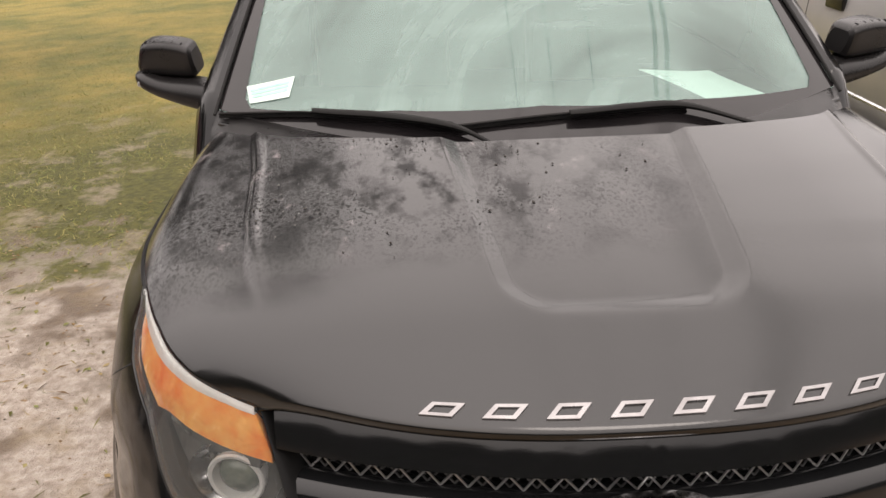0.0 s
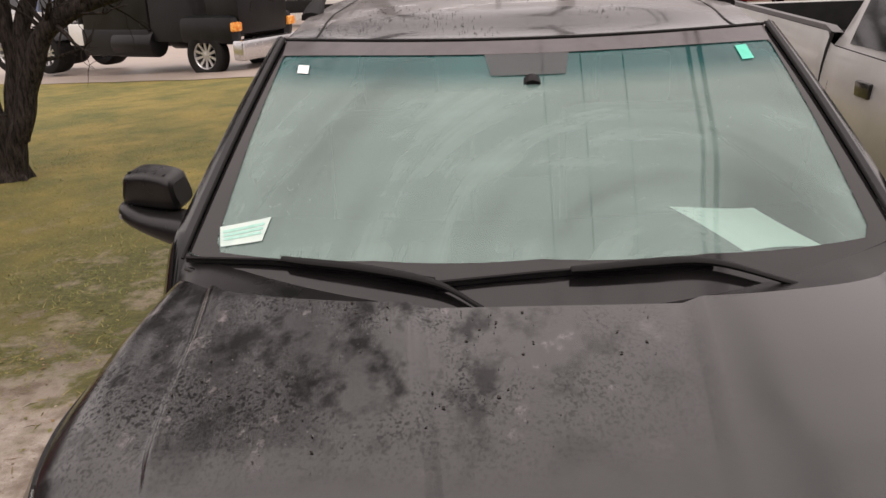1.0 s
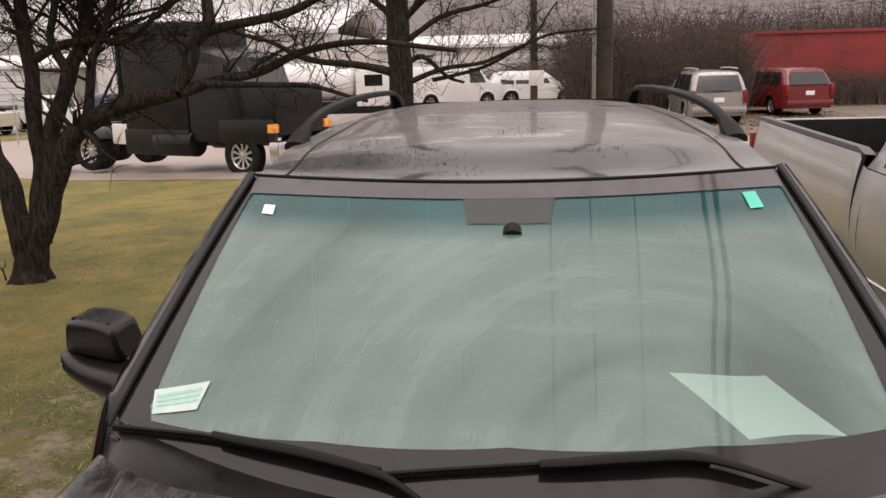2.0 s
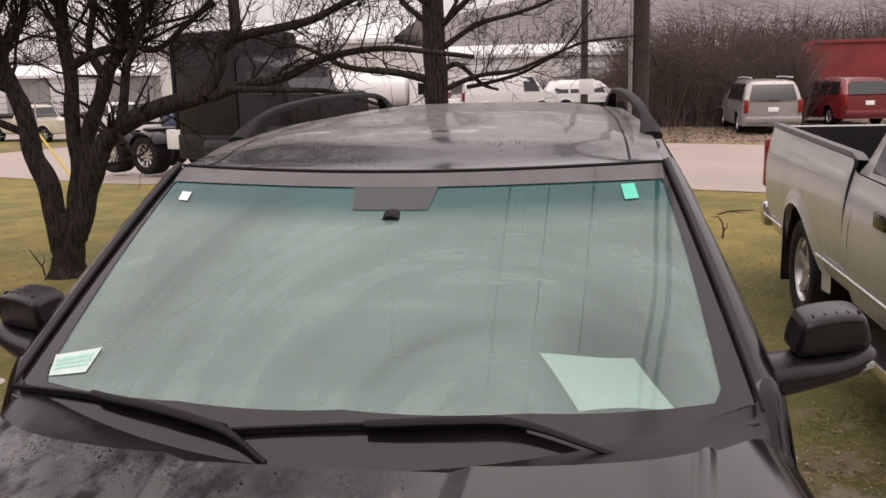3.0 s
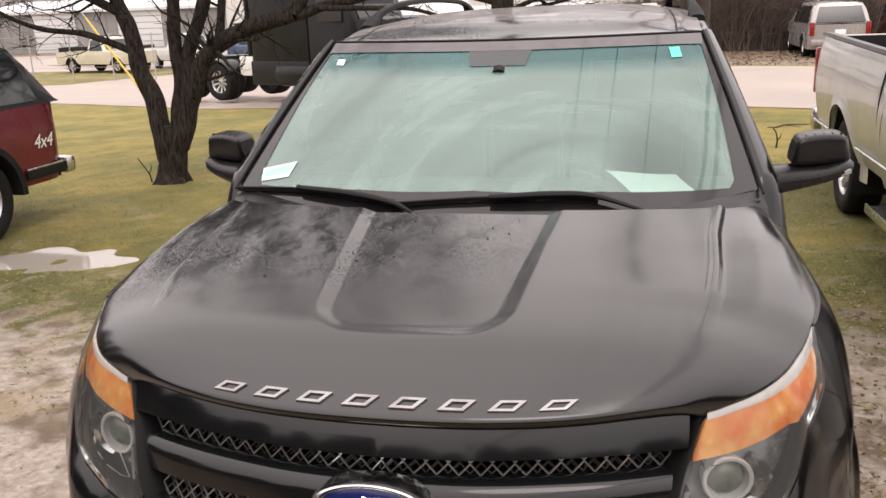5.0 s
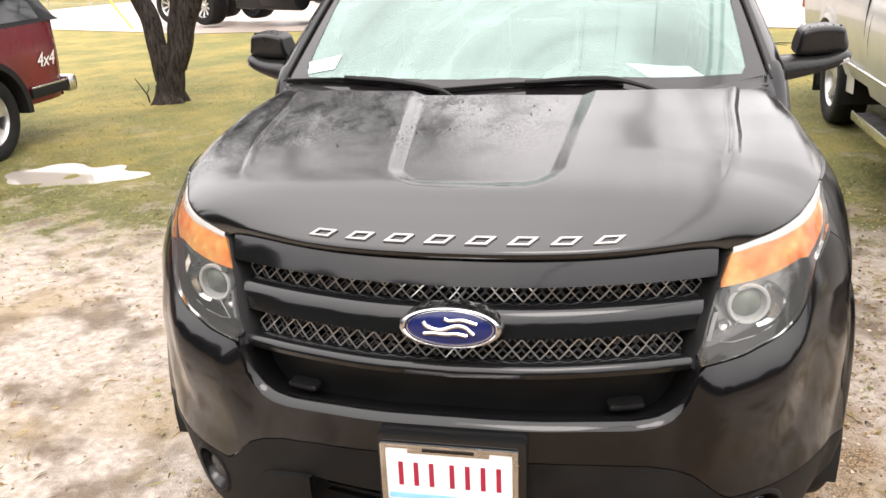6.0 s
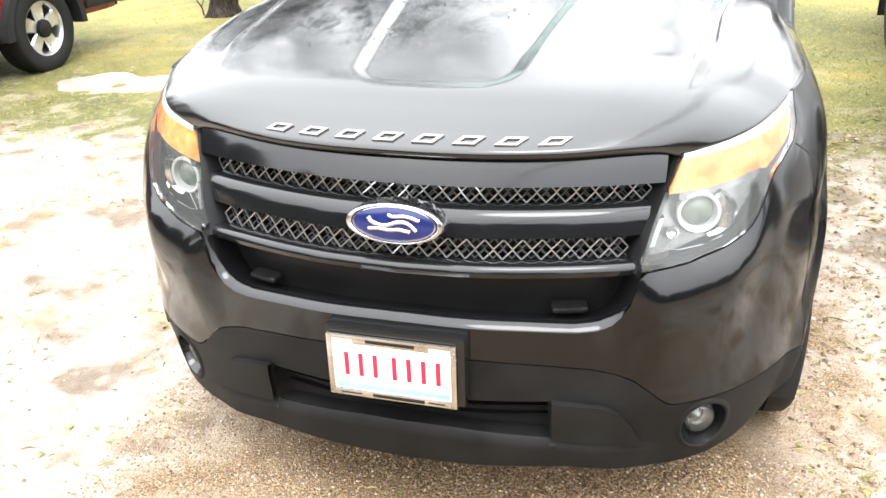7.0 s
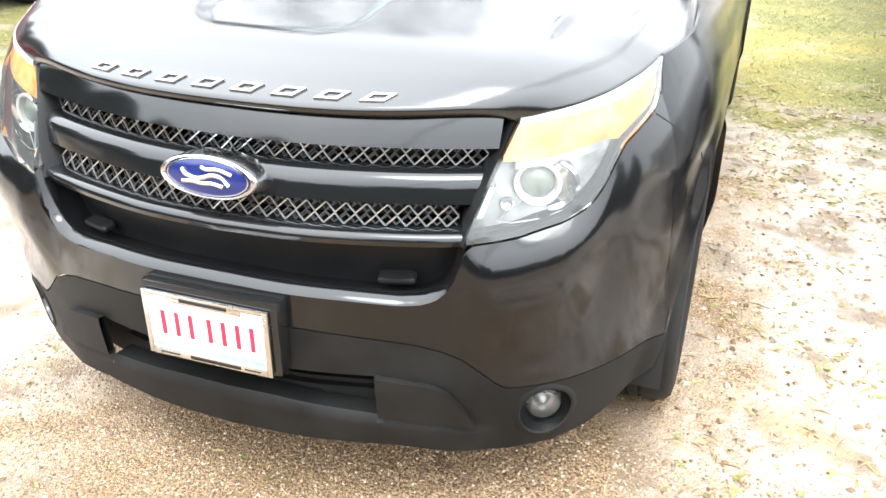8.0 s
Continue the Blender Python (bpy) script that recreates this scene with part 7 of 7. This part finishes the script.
box(bm, 0, 0.0, 0.62, 2.35, 0.3, 0.45, 0.08)
part("front_bumper", bm, chrome, st)
for s in (-1, 1):
    bm = bmesh.new()
    lathe(bm, [(0.0, -0.6), (0.3, -0.6), (0.32, -0.56), (0.32, 0.56), (0.3, 0.6), (0.0, 0.6)], 24, pose(s * 0.95, 3.0, 0.75, 0, 0, 90))
    part("fuel_tank", bm, semi_black, st, "black fuel tank")
    bm = bmesh.new()
    box(bm, s * 1.12, 3.5, 0.78, 0.14, 2.1, 0.62, 0.06)
    part("side_skirt", bm, semi_black, st)
    bm = bmesh.new()
    box(bm, s * 1.1, 4.75, 0.95, 0.12, 0.5, 0.5, 0.03)
    part("side_box", bm, white_paint, st, "white side box")
    bm = bmesh.new()
    box(bm, s * 1.095, 1.75, 2.3, 0.02, 0.8, 0.55, 0.0)
    part("side_window", bm, pane_black, st)
    bm = bmesh.new()
    box(bm, s * 1.02, 0.1, 1.12, 0.3, 0.12, 0.2, 0.04)
    part("headlamp", bm, amber, st)
    bm = bmesh.new()
    tube(bm, [(s * 1.08, 4.62, 0.9), (s * 1.08, 4.62, 3.4)], 0.075, 12)
    part("exhaust", bm, semi_black, st)
    road_wheel("wheel", st, s * 1.02, 0.95, 0.51, 0.3, 0.3, 10, rim_silver, s)
    for y in (5.9, 7.25):
        road_wheel("wheel", st, s * 0.92, y, 0.51, 0.55, 0.3, 10, rim_silver, s)
        bm = bmesh.new()
        ring = [(y + 0.58 * math.cos(a), 0.51 + 0.58 * math.sin(a)) for a in np.linspace(0.5, 2.6, 12)]
        grid(bm, [[(s * 0.65, p, q) for p, q in ring], [(s * 1.22, p, q) for p, q in ring]])
        part("mudguard", bm, semi_black, st)
bm = bmesh.new()
lathe(bm, [(0.0, 0.0), (0.5, 0.0), (0.5, 0.08), (0.0, 0.1)], 24, pose(0, 6.5, 1.08, 0, -90, 0))
part("coupling_plate", bm, semi_black, st)

# Tanker with a white barrel.
tk = thing("tank_truck", -5.4, 40.2, ground_z(-8, 39), 98, "white tank truck with a dark chassis, parked in the yard", "truck")
bm = bmesh.new()
lathe(bm, [(0.0, -2.2), (0.6, -2.2), (0.82, -2.05), (0.85, -1.9), (0.85, 1.9), (0.82, 2.05), (0.6, 2.2), (0.0, 2.2)], 28, pose(0, 4.2, 2.0, 0, 0, 90))
part("tank", bm, white_paint, tk, "white tank")
bm = bmesh.new()
box(bm, 0, 1.2, 1.7, 2.0, 1.5, 1.6, 0.12)
box(bm, 0, 0.2, 1.2, 1.7, 1.2, 0.7, 0.12)
part("cab", bm, white_paint, tk)
bm = bmesh.new()
box(bm, 0, 3.6, 0.85, 1.9, 5.8, 0.5, 0.04)
part("chassis", bm, rubber, tk)
for s in (-1, 1):
    bm = bmesh.new()
    box(bm, s * 1.005, 1.15, 2.05, 0.012, 0.8, 0.5)
    part("side_window", bm, pane_black, tk)
    for y in (0.3, 4.6, 5.8):
        road_wheel("wheel", tk, s * 0.85, y, 0.48, 0.3, 0.28, 8, rim_silver, s)

# ---- sheds, poles, brush, hill ----
wall_cream = mottled("pale_sheet_wall", (0.72, 0.7, 0.66), (0.62, 0.6, 0.56), 0.4, (0.5, 0.7), relief=0.2, grain=0.02, fine=5)
roof_grey = mottled("pale_sheet_roof", (0.62, 0.62, 0.62), (0.7, 0.7, 0.7), 0.4, (0.4, 0.6))
rust_red = mottled("rust_red_steel", (0.3, 0.035, 0.03), (0.2, 0.03, 0.028), 0.6, (0.5, 0.7), relief=0.3, grain=0.02, fine=4)
steel_blue = mottled("blue_steel", (0.03, 0.07, 0.14), (0.04, 0.09, 0.18), 0.6, (0.5, 0.7))


wall_grey = mottled("weathered_grey_sheet", (0.3, 0.285, 0.275), (0.22, 0.21, 0.2), 0.4, (0.5, 0.7), relief=0.2, grain=0.02, fine=5)


def shed(name, x, y, sx, sy, h, rise, label, bays, rz=0, wall=None):
    t = thing(name, x, y, ground_z(x, y), rz, label, "building", "", "")
    bm = bmesh.new()
    box(bm, 0, sy / 2, h / 2, sx, sy, h)
    w = part("wall", bm, wall or wall_cream, t)
    n = int(sx / 0.9)
    for k in range(n + 1):
        bm = bmesh.new()
        box(bm, -sx / 2 + k * sx / n, -0.02, h / 2, 0.05, 0.04, h)
        part("wall_rib", bm, wall or wall_cream, w)
    bm = bmesh.new()
    o = 0.35
    rows = [[(-sx / 2 - o, -o, h), (sx / 2 + o, -o, h)], [(-sx / 2 - o, -o, h + 0.22), (sx / 2 + o, -o, h + 0.22)], [(-sx / 2 - o, sy / 2, h + rise), (sx / 2 + o, sy / 2, h + rise)], [(-sx / 2 - o, sy + o, h), (sx / 2 + o, sy + o, h)]]
    grid(bm, rows)
    part("roof", bm, roof_grey, t)
    for bx, bw, bh in bays:
        bm = bmesh.new()
        box(bm, bx, -0.03, bh / 2, bw, 0.06, bh, 0.01)
        d = part("shed_door", bm, roof_grey if bw > 2 else silver_paint, t)
        for k in range(int(bh / 0.5)):
            bm = bmesh.new()
            box(bm, bx, -0.065, 0.25 + 0.5 * k, bw - 0.1, 0.02, 0.03)
            part("door_rib", bm, rubber, d)
    return t


shed("yard_shed", -15.5, 44.5, 12.5, 14, 4.4, 1.6, "pale sheet-metal shed across the yard", [(-4.3, 1.0, 2.1), (1.5, 3.2, 3.0)])
shed("long_shed", -0.5, 64.0, 22, 16, 3.2, 1.1, "long cream shed behind parked vans", [(-6, 3.5, 3.2), (1, 3.5, 3.2), (8, 3.5, 3.2)])
shed("far_shed", -44, 66.0, 24, 16, 3.2, 1.2, "grey shed far across the yard", [(-4, 4, 3.5), (4, 4, 3.5)], wall=wall_grey)

# Ice box and a teal board by the shed.
ice = thing("ice_chest", -17.3, 43.6, ground_z(-17.3, 43.6), 0, "white and blue ice chest against the shed wall", "freezer")
bm = bmesh.new()
box(bm, 0, 0, 1.0, 1.5, 0.8, 2.0, 0.04)
part("cabinet", bm, white_paint, ice)
bm = bmesh.new()
box(bm, 0, -0.42, 0.85, 1.3, 0.04, 1.1, 0.02)
part("door", bm, plate_blue, ice, "pale blue door")
bm = bmesh.new()
box(bm, 0, -0.42, 1.7, 1.2, 0.03, 0.35, 0.01)
part("sign_panel", bm, lamp_red, ice, "red and white panel")
teal = mottled("teal_board", (0.04, 0.3, 0.28), (0.06, 0.36, 0.34), 2, (0.5, 0.7))
bm = bmesh.new()
box(bm, 0, 0, 0, 0.7, 0.05, 1.8, 0.01, pose(-18.9, 43.7, ground_z(-18.9, 43.7) + 0.9, -8, 12, 0))
solo("leaning_board", bm, teal, "teal board leaning against the shed", "board")

# Red container and a blue one beyond the parked cars.
for nm, x, y, rz, m_, lab in (("shipping_container", 13.5, 41.2, -3, rust_red, "rust-red steel container behind brush"), ("shipping_container", 19.8, 40.8, -3, steel_blue, "dark blue steel container behind brush")):
    c = thing(nm, x, y, ground_z(x, y), rz, lab, "container", "containers by the road")
    L, H = 6.1, 3.2 if m_ is rust_red else 2.85
    bm = bmesh.new()
    n = int(L / 0.14)
    prof = []
    for k in range(n + 1):
        prof.append((-L / 2 + k * L / n, 0.035 if (k // 2) % 2 else 0.0))
    grid(bm, [[(px, py, z) for px, py in prof] for z in (0.2, H - 0.1)])
    box(bm, 0, 1.3, H / 2 + 0.08, L, 2.4, H - 0.2)
    part("corrugated_side", bm, m_, c)
    for z in (0.14, H - 0.05):
        bm = bmesh.new()
        box(bm, 0, -0.02, z, L, 0.1, 0.14, 0.01)
        part("side_rail", bm, m_, c)
    for s in (-1, 1):
        bm = bmesh.new()
        box(bm, s * (L / 2 - 0.06), -0.02, H / 2, 0.14, 0.12, H, 0.01)
        part("corner_post", bm, m_, c)

# Utility pole at the road with its service cables overhead.
wood_pole = mottled("weathered_pole_wood", (0.028, 0.02, 0.015), (0.06, 0.045, 0.035), 3, (0.7, 0.9), relief=0.6, grain=0.01, fine=18)
POLES = ((1.4, 14.2), (1.9, -34.0))
for x, y in POLES:
    up = thing("utility_pole", x, y, ground_z(x, y), 0, "weathered wooden utility pole with a grey conduit", "pole", "utility poles")
    bm = bmesh.new()
    tube(bm, [(0, 0, -0.2), (0, 0, 3), (0, 0, 11.0)], [0.135, 0.125, 0.1], 14)
    part("shaft", bm, wood_pole, up)
    bm = bmesh.new()
    tube(bm, [(-0.165, -0.03, 0.0), (-0.16, -0.03, 6.0)], 0.035, 8)
    part("conduit", bm, silver_plastic, up, "grey conduit")
    bm = bmesh.new()
    box(bm, 0, 0, 8.9, 2.6, 0.09, 0.11, 0.01)
    box(bm, 0.75, 0, 6.38, 1.8, 0.07, 0.09, 0.01)
    part("crossarm", bm, wood_pole, up)
    bm = bmesh.new()
    box(bm, -0.1, 0, 10.4, 2.1, 0.09, 0.12, 0.01)
    part("crossarm", bm, wood_pole, up)
    bm = bmesh.new()
    lathe(bm, [(0.0, 0.42), (0.15, 0.4), (0.2, 0.34), (0.2, -0.36), (0.17, -0.42), (0.0, -0.43)], 18, Matrix.Translation((-0.34, -0.05, 9.75)) @ Vector((0, 0, 1)).to_track_quat("X", "Z").to_matrix().to_4x4())
    part("transformer", bm, rubber, up, "dark round transformer")
    for x_ in (-1.05, -0.45, 0.8):
        bm = bmesh.new()
        lathe(bm, [(0.0, 0.16), (0.05, 0.13), (0.03, 0.09), (0.055, 0.06), (0.03, 0.0)], 10, Matrix.Translation((x_, 0, 10.46)) @ Vector((0, 0, 1)).to_track_quat("X", "Z").to_matrix().to_4x4())
        part("insulator", bm, rubber, up)


def cable(name, x0, x1, z, sag, r, label, loops=False):
    bm = bmesh.new()
    pts = []
    for t in np.linspace(0, 1, 220 if loops else 90):
        wob = 0.035 * math.sin(90 * t) + 0.02 * math.sin(161 * t + 1) if loops else 0.0
        pts.append((x0 + (x1 - x0) * t + wob, 14.2 - 48.2 * t, z - 4 * sag * t * (1 - t)))
    tube(bm, pts, r, 5)
    return solo(name, bm, rubber, label, "cable", group="overhead cables")


for x, z, r in ((0.6, 9.0, 0.013), (1.38, 9.0, 0.013), (2.28, 9.0, 0.013)):
    cable("overhead_cable", x, x + 0.5, z, 0.5, r, "thin black overhead cable")
cable("telephone_cable", 2.67, 3.42, 6.4, 0.5, 0.042, "thick black telephone cable", True)
cable("telephone_cable", 2.42, 3.17, 6.3, 0.5, 0.036, "thick black telephone cable", True)

# Thin second pole with a small sign.
sp = thing("sign_pole", 0.55, 30.0, ground_z(0.55, 30.0), 0, "dark pole with a small white sign", "pole")
bm = bmesh.new()
tube(bm, [(0, 0, 0), (0, 0, 9)], [0.13, 0.1], 10)
part("shaft", bm, wood_pole, sp)
bm = bmesh.new()
box(bm, 0.08, -0.16, 1.55, 0.5, 0.03, 0.5, 0.005)
part("sign", bm, white_paint, sp, "small white sign")

# Wire fence before the old trucks.
fence = thing("wire_fence", -26, 33.5, ground_z(-26, 33.5), 0, "grey wire fence with thin posts", "fence")
for k in range(9):
    bm = bmesh.new()
    tube(bm, [(-8 + 2 * k, 0, 0), (-8 + 2 * k, 0, 2.0)], 0.03, 6)
    part("post", bm, silver_plastic, fence)
for k in range(5):
    bm = bmesh.new()
    tube(bm, [(-8, 0, 0.15 + 0.45 * k), (8, 0, 0.15 + 0.45 * k)], 0.008, 4)
    part("strand", bm, silver_plastic, fence)
# Yellow guy guard slanting to the ground.
yellow = mottled("yellow_plastic", (0.7, 0.5, 0.08), (0.6, 0.42, 0.06), 6, (0.4, 0.6))
guy = thing("guy_wire", -13.0, 21.2, ground_z(-13.0, 21.2), 0, "slanting guy wire in a yellow plastic guard", "guy wire")
bm = bmesh.new()
tube(bm, [(0, 0, 0), (-2.1, 0.6, 2.4)], 0.03, 8)
part("guard", bm, yellow, guy)
bm = bmesh.new()
tube(bm, [(-2.1, 0.6, 2.4), (-6.5, 1.9, 7.4)], 0.012, 5)
part("strand", bm, silver_plastic, guy)

# Brush: a thicket of thin leafless stems.
brush_mat = island_mat("brush_stems", [(0.05, 0.036, 0.03), (0.08, 0.058, 0.048), (0.12, 0.085, 0.068), (0.035, 0.026, 0.022)], 0.9)
bverts, bfaces = [], []
brng = np.random.default_rng(8)
for x0, x1, y0, y1, count, h0, h1 in ((2.2, 8.5, 33.6, 37.5, 5200, 1.6, 4.2), (7.5, 24, 38.4, 40.6, 1900, 0.7, 2.0), (-2, 4, 48, 52, 1200, 1.5, 3.0), (3, 40, 55, 70, 7000, 3, 8)):
    for _ in range(count):
        x, y = brng.uniform(x0, x1), brng.uniform(y0, y1)
        z = ground_z(x, y)
        h = brng.uniform(h0, h1) * (0.75 + 0.35 * noise.noise((x * 0.4, y * 0.4, 0)))
        w = brng.uniform(0.008, 0.022) * (1 if y0 < 50 else 2)
        lx, ly = brng.normal(0, 0.38, 2) * h
        mx, my = lx * 0.35 + brng.normal(0, 0.1), ly * 0.35
        b = len(bverts)
        bverts += [(x - w, y, z), (x + w, y, z), (x + mx + w * 0.7, y + my, z + h * 0.55), (x + mx - w * 0.7, y + my, z + h * 0.55), (x + lx, y + ly, z + h)]
        bfaces += [(b, b + 1, b + 2, b + 3), (b + 3, b + 2, b + 4)]
        for _ in range(5):
            t = brng.uniform(0.3, 0.95)
            px, py, pz = x + mx * t * 1.5, y + my * t * 1.5, z + h * t
            ax, ay, az = brng.normal(0, 0.6), brng.normal(0, 0.4), brng.uniform(-0.2, 0.6)
            b = len(bverts)
            bverts += [(px, py, pz - w * 0.5), (px, py, pz + w * 0.5), (px + ax, py + ay, pz + az)]
            bfaces.append((b, b + 1, b + 2))
scatter("brush", bverts, bfaces, brush_mat, "leafless brown brush beyond the road", "brush")

# Leaf litter and twigs under the brush and on the verge.
litter = island_mat("leaf_litter", [(0.16, 0.1, 0.06), (0.25, 0.17, 0.1), (0.1, 0.07, 0.05)], 0.8)
lverts, lfaces = [], []
for _ in range(5000):
    x = brng.uniform(2.5, 12)
    y = brng.uniform(road_edge(x) + 9.6, 36)
    z = ground_z(x, y) + 0.01
    a, r = brng.uniform(0, 6.28), brng.uniform(0.03, 0.09)
    b = len(lverts)
    lverts += [(x + r * math.cos(a), y + r * math.sin(a), z), (x + r * math.cos(a + 2.2), y + r * math.sin(a + 2.2), z + 0.03), (x + r * math.cos(a + 4.2), y + r * math.sin(a + 4.2), z)]
    lfaces.append((b, b + 1, b + 2))
scatter("leaf_litter", lverts, lfaces, litter, "brown leaf litter under the brush", "leaves")

# Wooded hill behind everything.
hill_mat = mottled("leafless_wood", (0.15, 0.138, 0.135), (0.22, 0.2, 0.198), 0.06, (0.9, 1.0), relief=1.0, grain=2.0, fine=0.35)
bm = bmesh.new()
rows = []
for q in np.linspace(0, 1, 14):
    row = []
    for a in np.linspace(-75, 75, 120):
        d = 170 + 120 * q
        ridge = interp(a, [-75, -35, -12, 0, 12, 30, 75], [10, 11, 16, 30, 36, 38, 30]) * smooth01(q * 1.1)
        ridge *= 1 + 0.12 * noise.noise((a * 0.09, q, 0)) + 0.05 * noise.noise((a * 0.9, q * 5, 2))
        row.append((d * math.sin(radians(a)), d * math.cos(radians(a)), -1.5 + ridge))
    rows.append(row)
grid(bm, rows)
solo("hillside", bm, hill_mat, "grey-brown wooded hillside in the distance", "backdrop", "structure", 80)

# Dark evergreens, unseen behind and beside the drive, added for the nose to mirror.
needle = island_mat("evergreen_needles", [(0.012, 0.025, 0.01), (0.02, 0.04, 0.014), (0.03, 0.055, 0.018), (0.009, 0.018, 0.008)], 0.8)
erng = np.random.default_rng(21)
EVERGREENS = [(-15 + 1.7 * k, -9.5) for k in range(19)] + [(-12.5, -7.5 + 1.5 * k) for k in range(11)] + [(14.0, -8.0 + 1.7 * k) for k in range(7)]
for ex, ey in EVERGREENS:
    ex, ey = ex + erng.uniform(-0.5, 0.5), ey + erng.uniform(-1.2, 1.0)
    et = thing("evergreen_tree", ex, ey, ground_z(ex, ey), 0, "dark green evergreen tree out of view, added for the nose to mirror", "tree", "row of evergreens")
    h = erng.uniform(2.5, 3.8) * (1.5 if ex < -9 and ey > -8 else 1.0)
    bm = bmesh.new()
    tube(bm, [(0, 0, 0), (0.03, 0, h * 0.5), (0, 0, h * 0.95)], [0.16, 0.1, 0.02], 8)
    part("trunk", bm, bark, et)
    ev_, ef_ = [], []
    for _ in range(2000):
        q = erng.uniform(0.04, 1.0) ** 0.8
        rr = 2.0 * (1 - q) ** 0.7 * math.sqrt(erng.uniform(0.15, 1)) + 0.05
        a = erng.uniform(0, 6.28)
        p = np.array([rr * math.cos(a), rr * math.sin(a), 0.1 + q * h])
        d = np.array([math.cos(a), math.sin(a), -0.25]) * erng.uniform(0.2, 0.5) + erng.normal(0, 0.12, 3)
        n_ = np.array([-math.sin(a), math.cos(a), 0]) * erng.uniform(0.14, 0.3)
        b = len(ev_)
        ev_ += [tuple(p - n_), tuple(p + n_), tuple(p + d)]
        ef_.append((b, b + 1, b + 2))
    me = bpy.data.meshes.new("crown")
    me.from_pydata(ev_, [], ef_)
    me.materials.append(needle)
    crown = new("crown", me)
    crown.parent = et
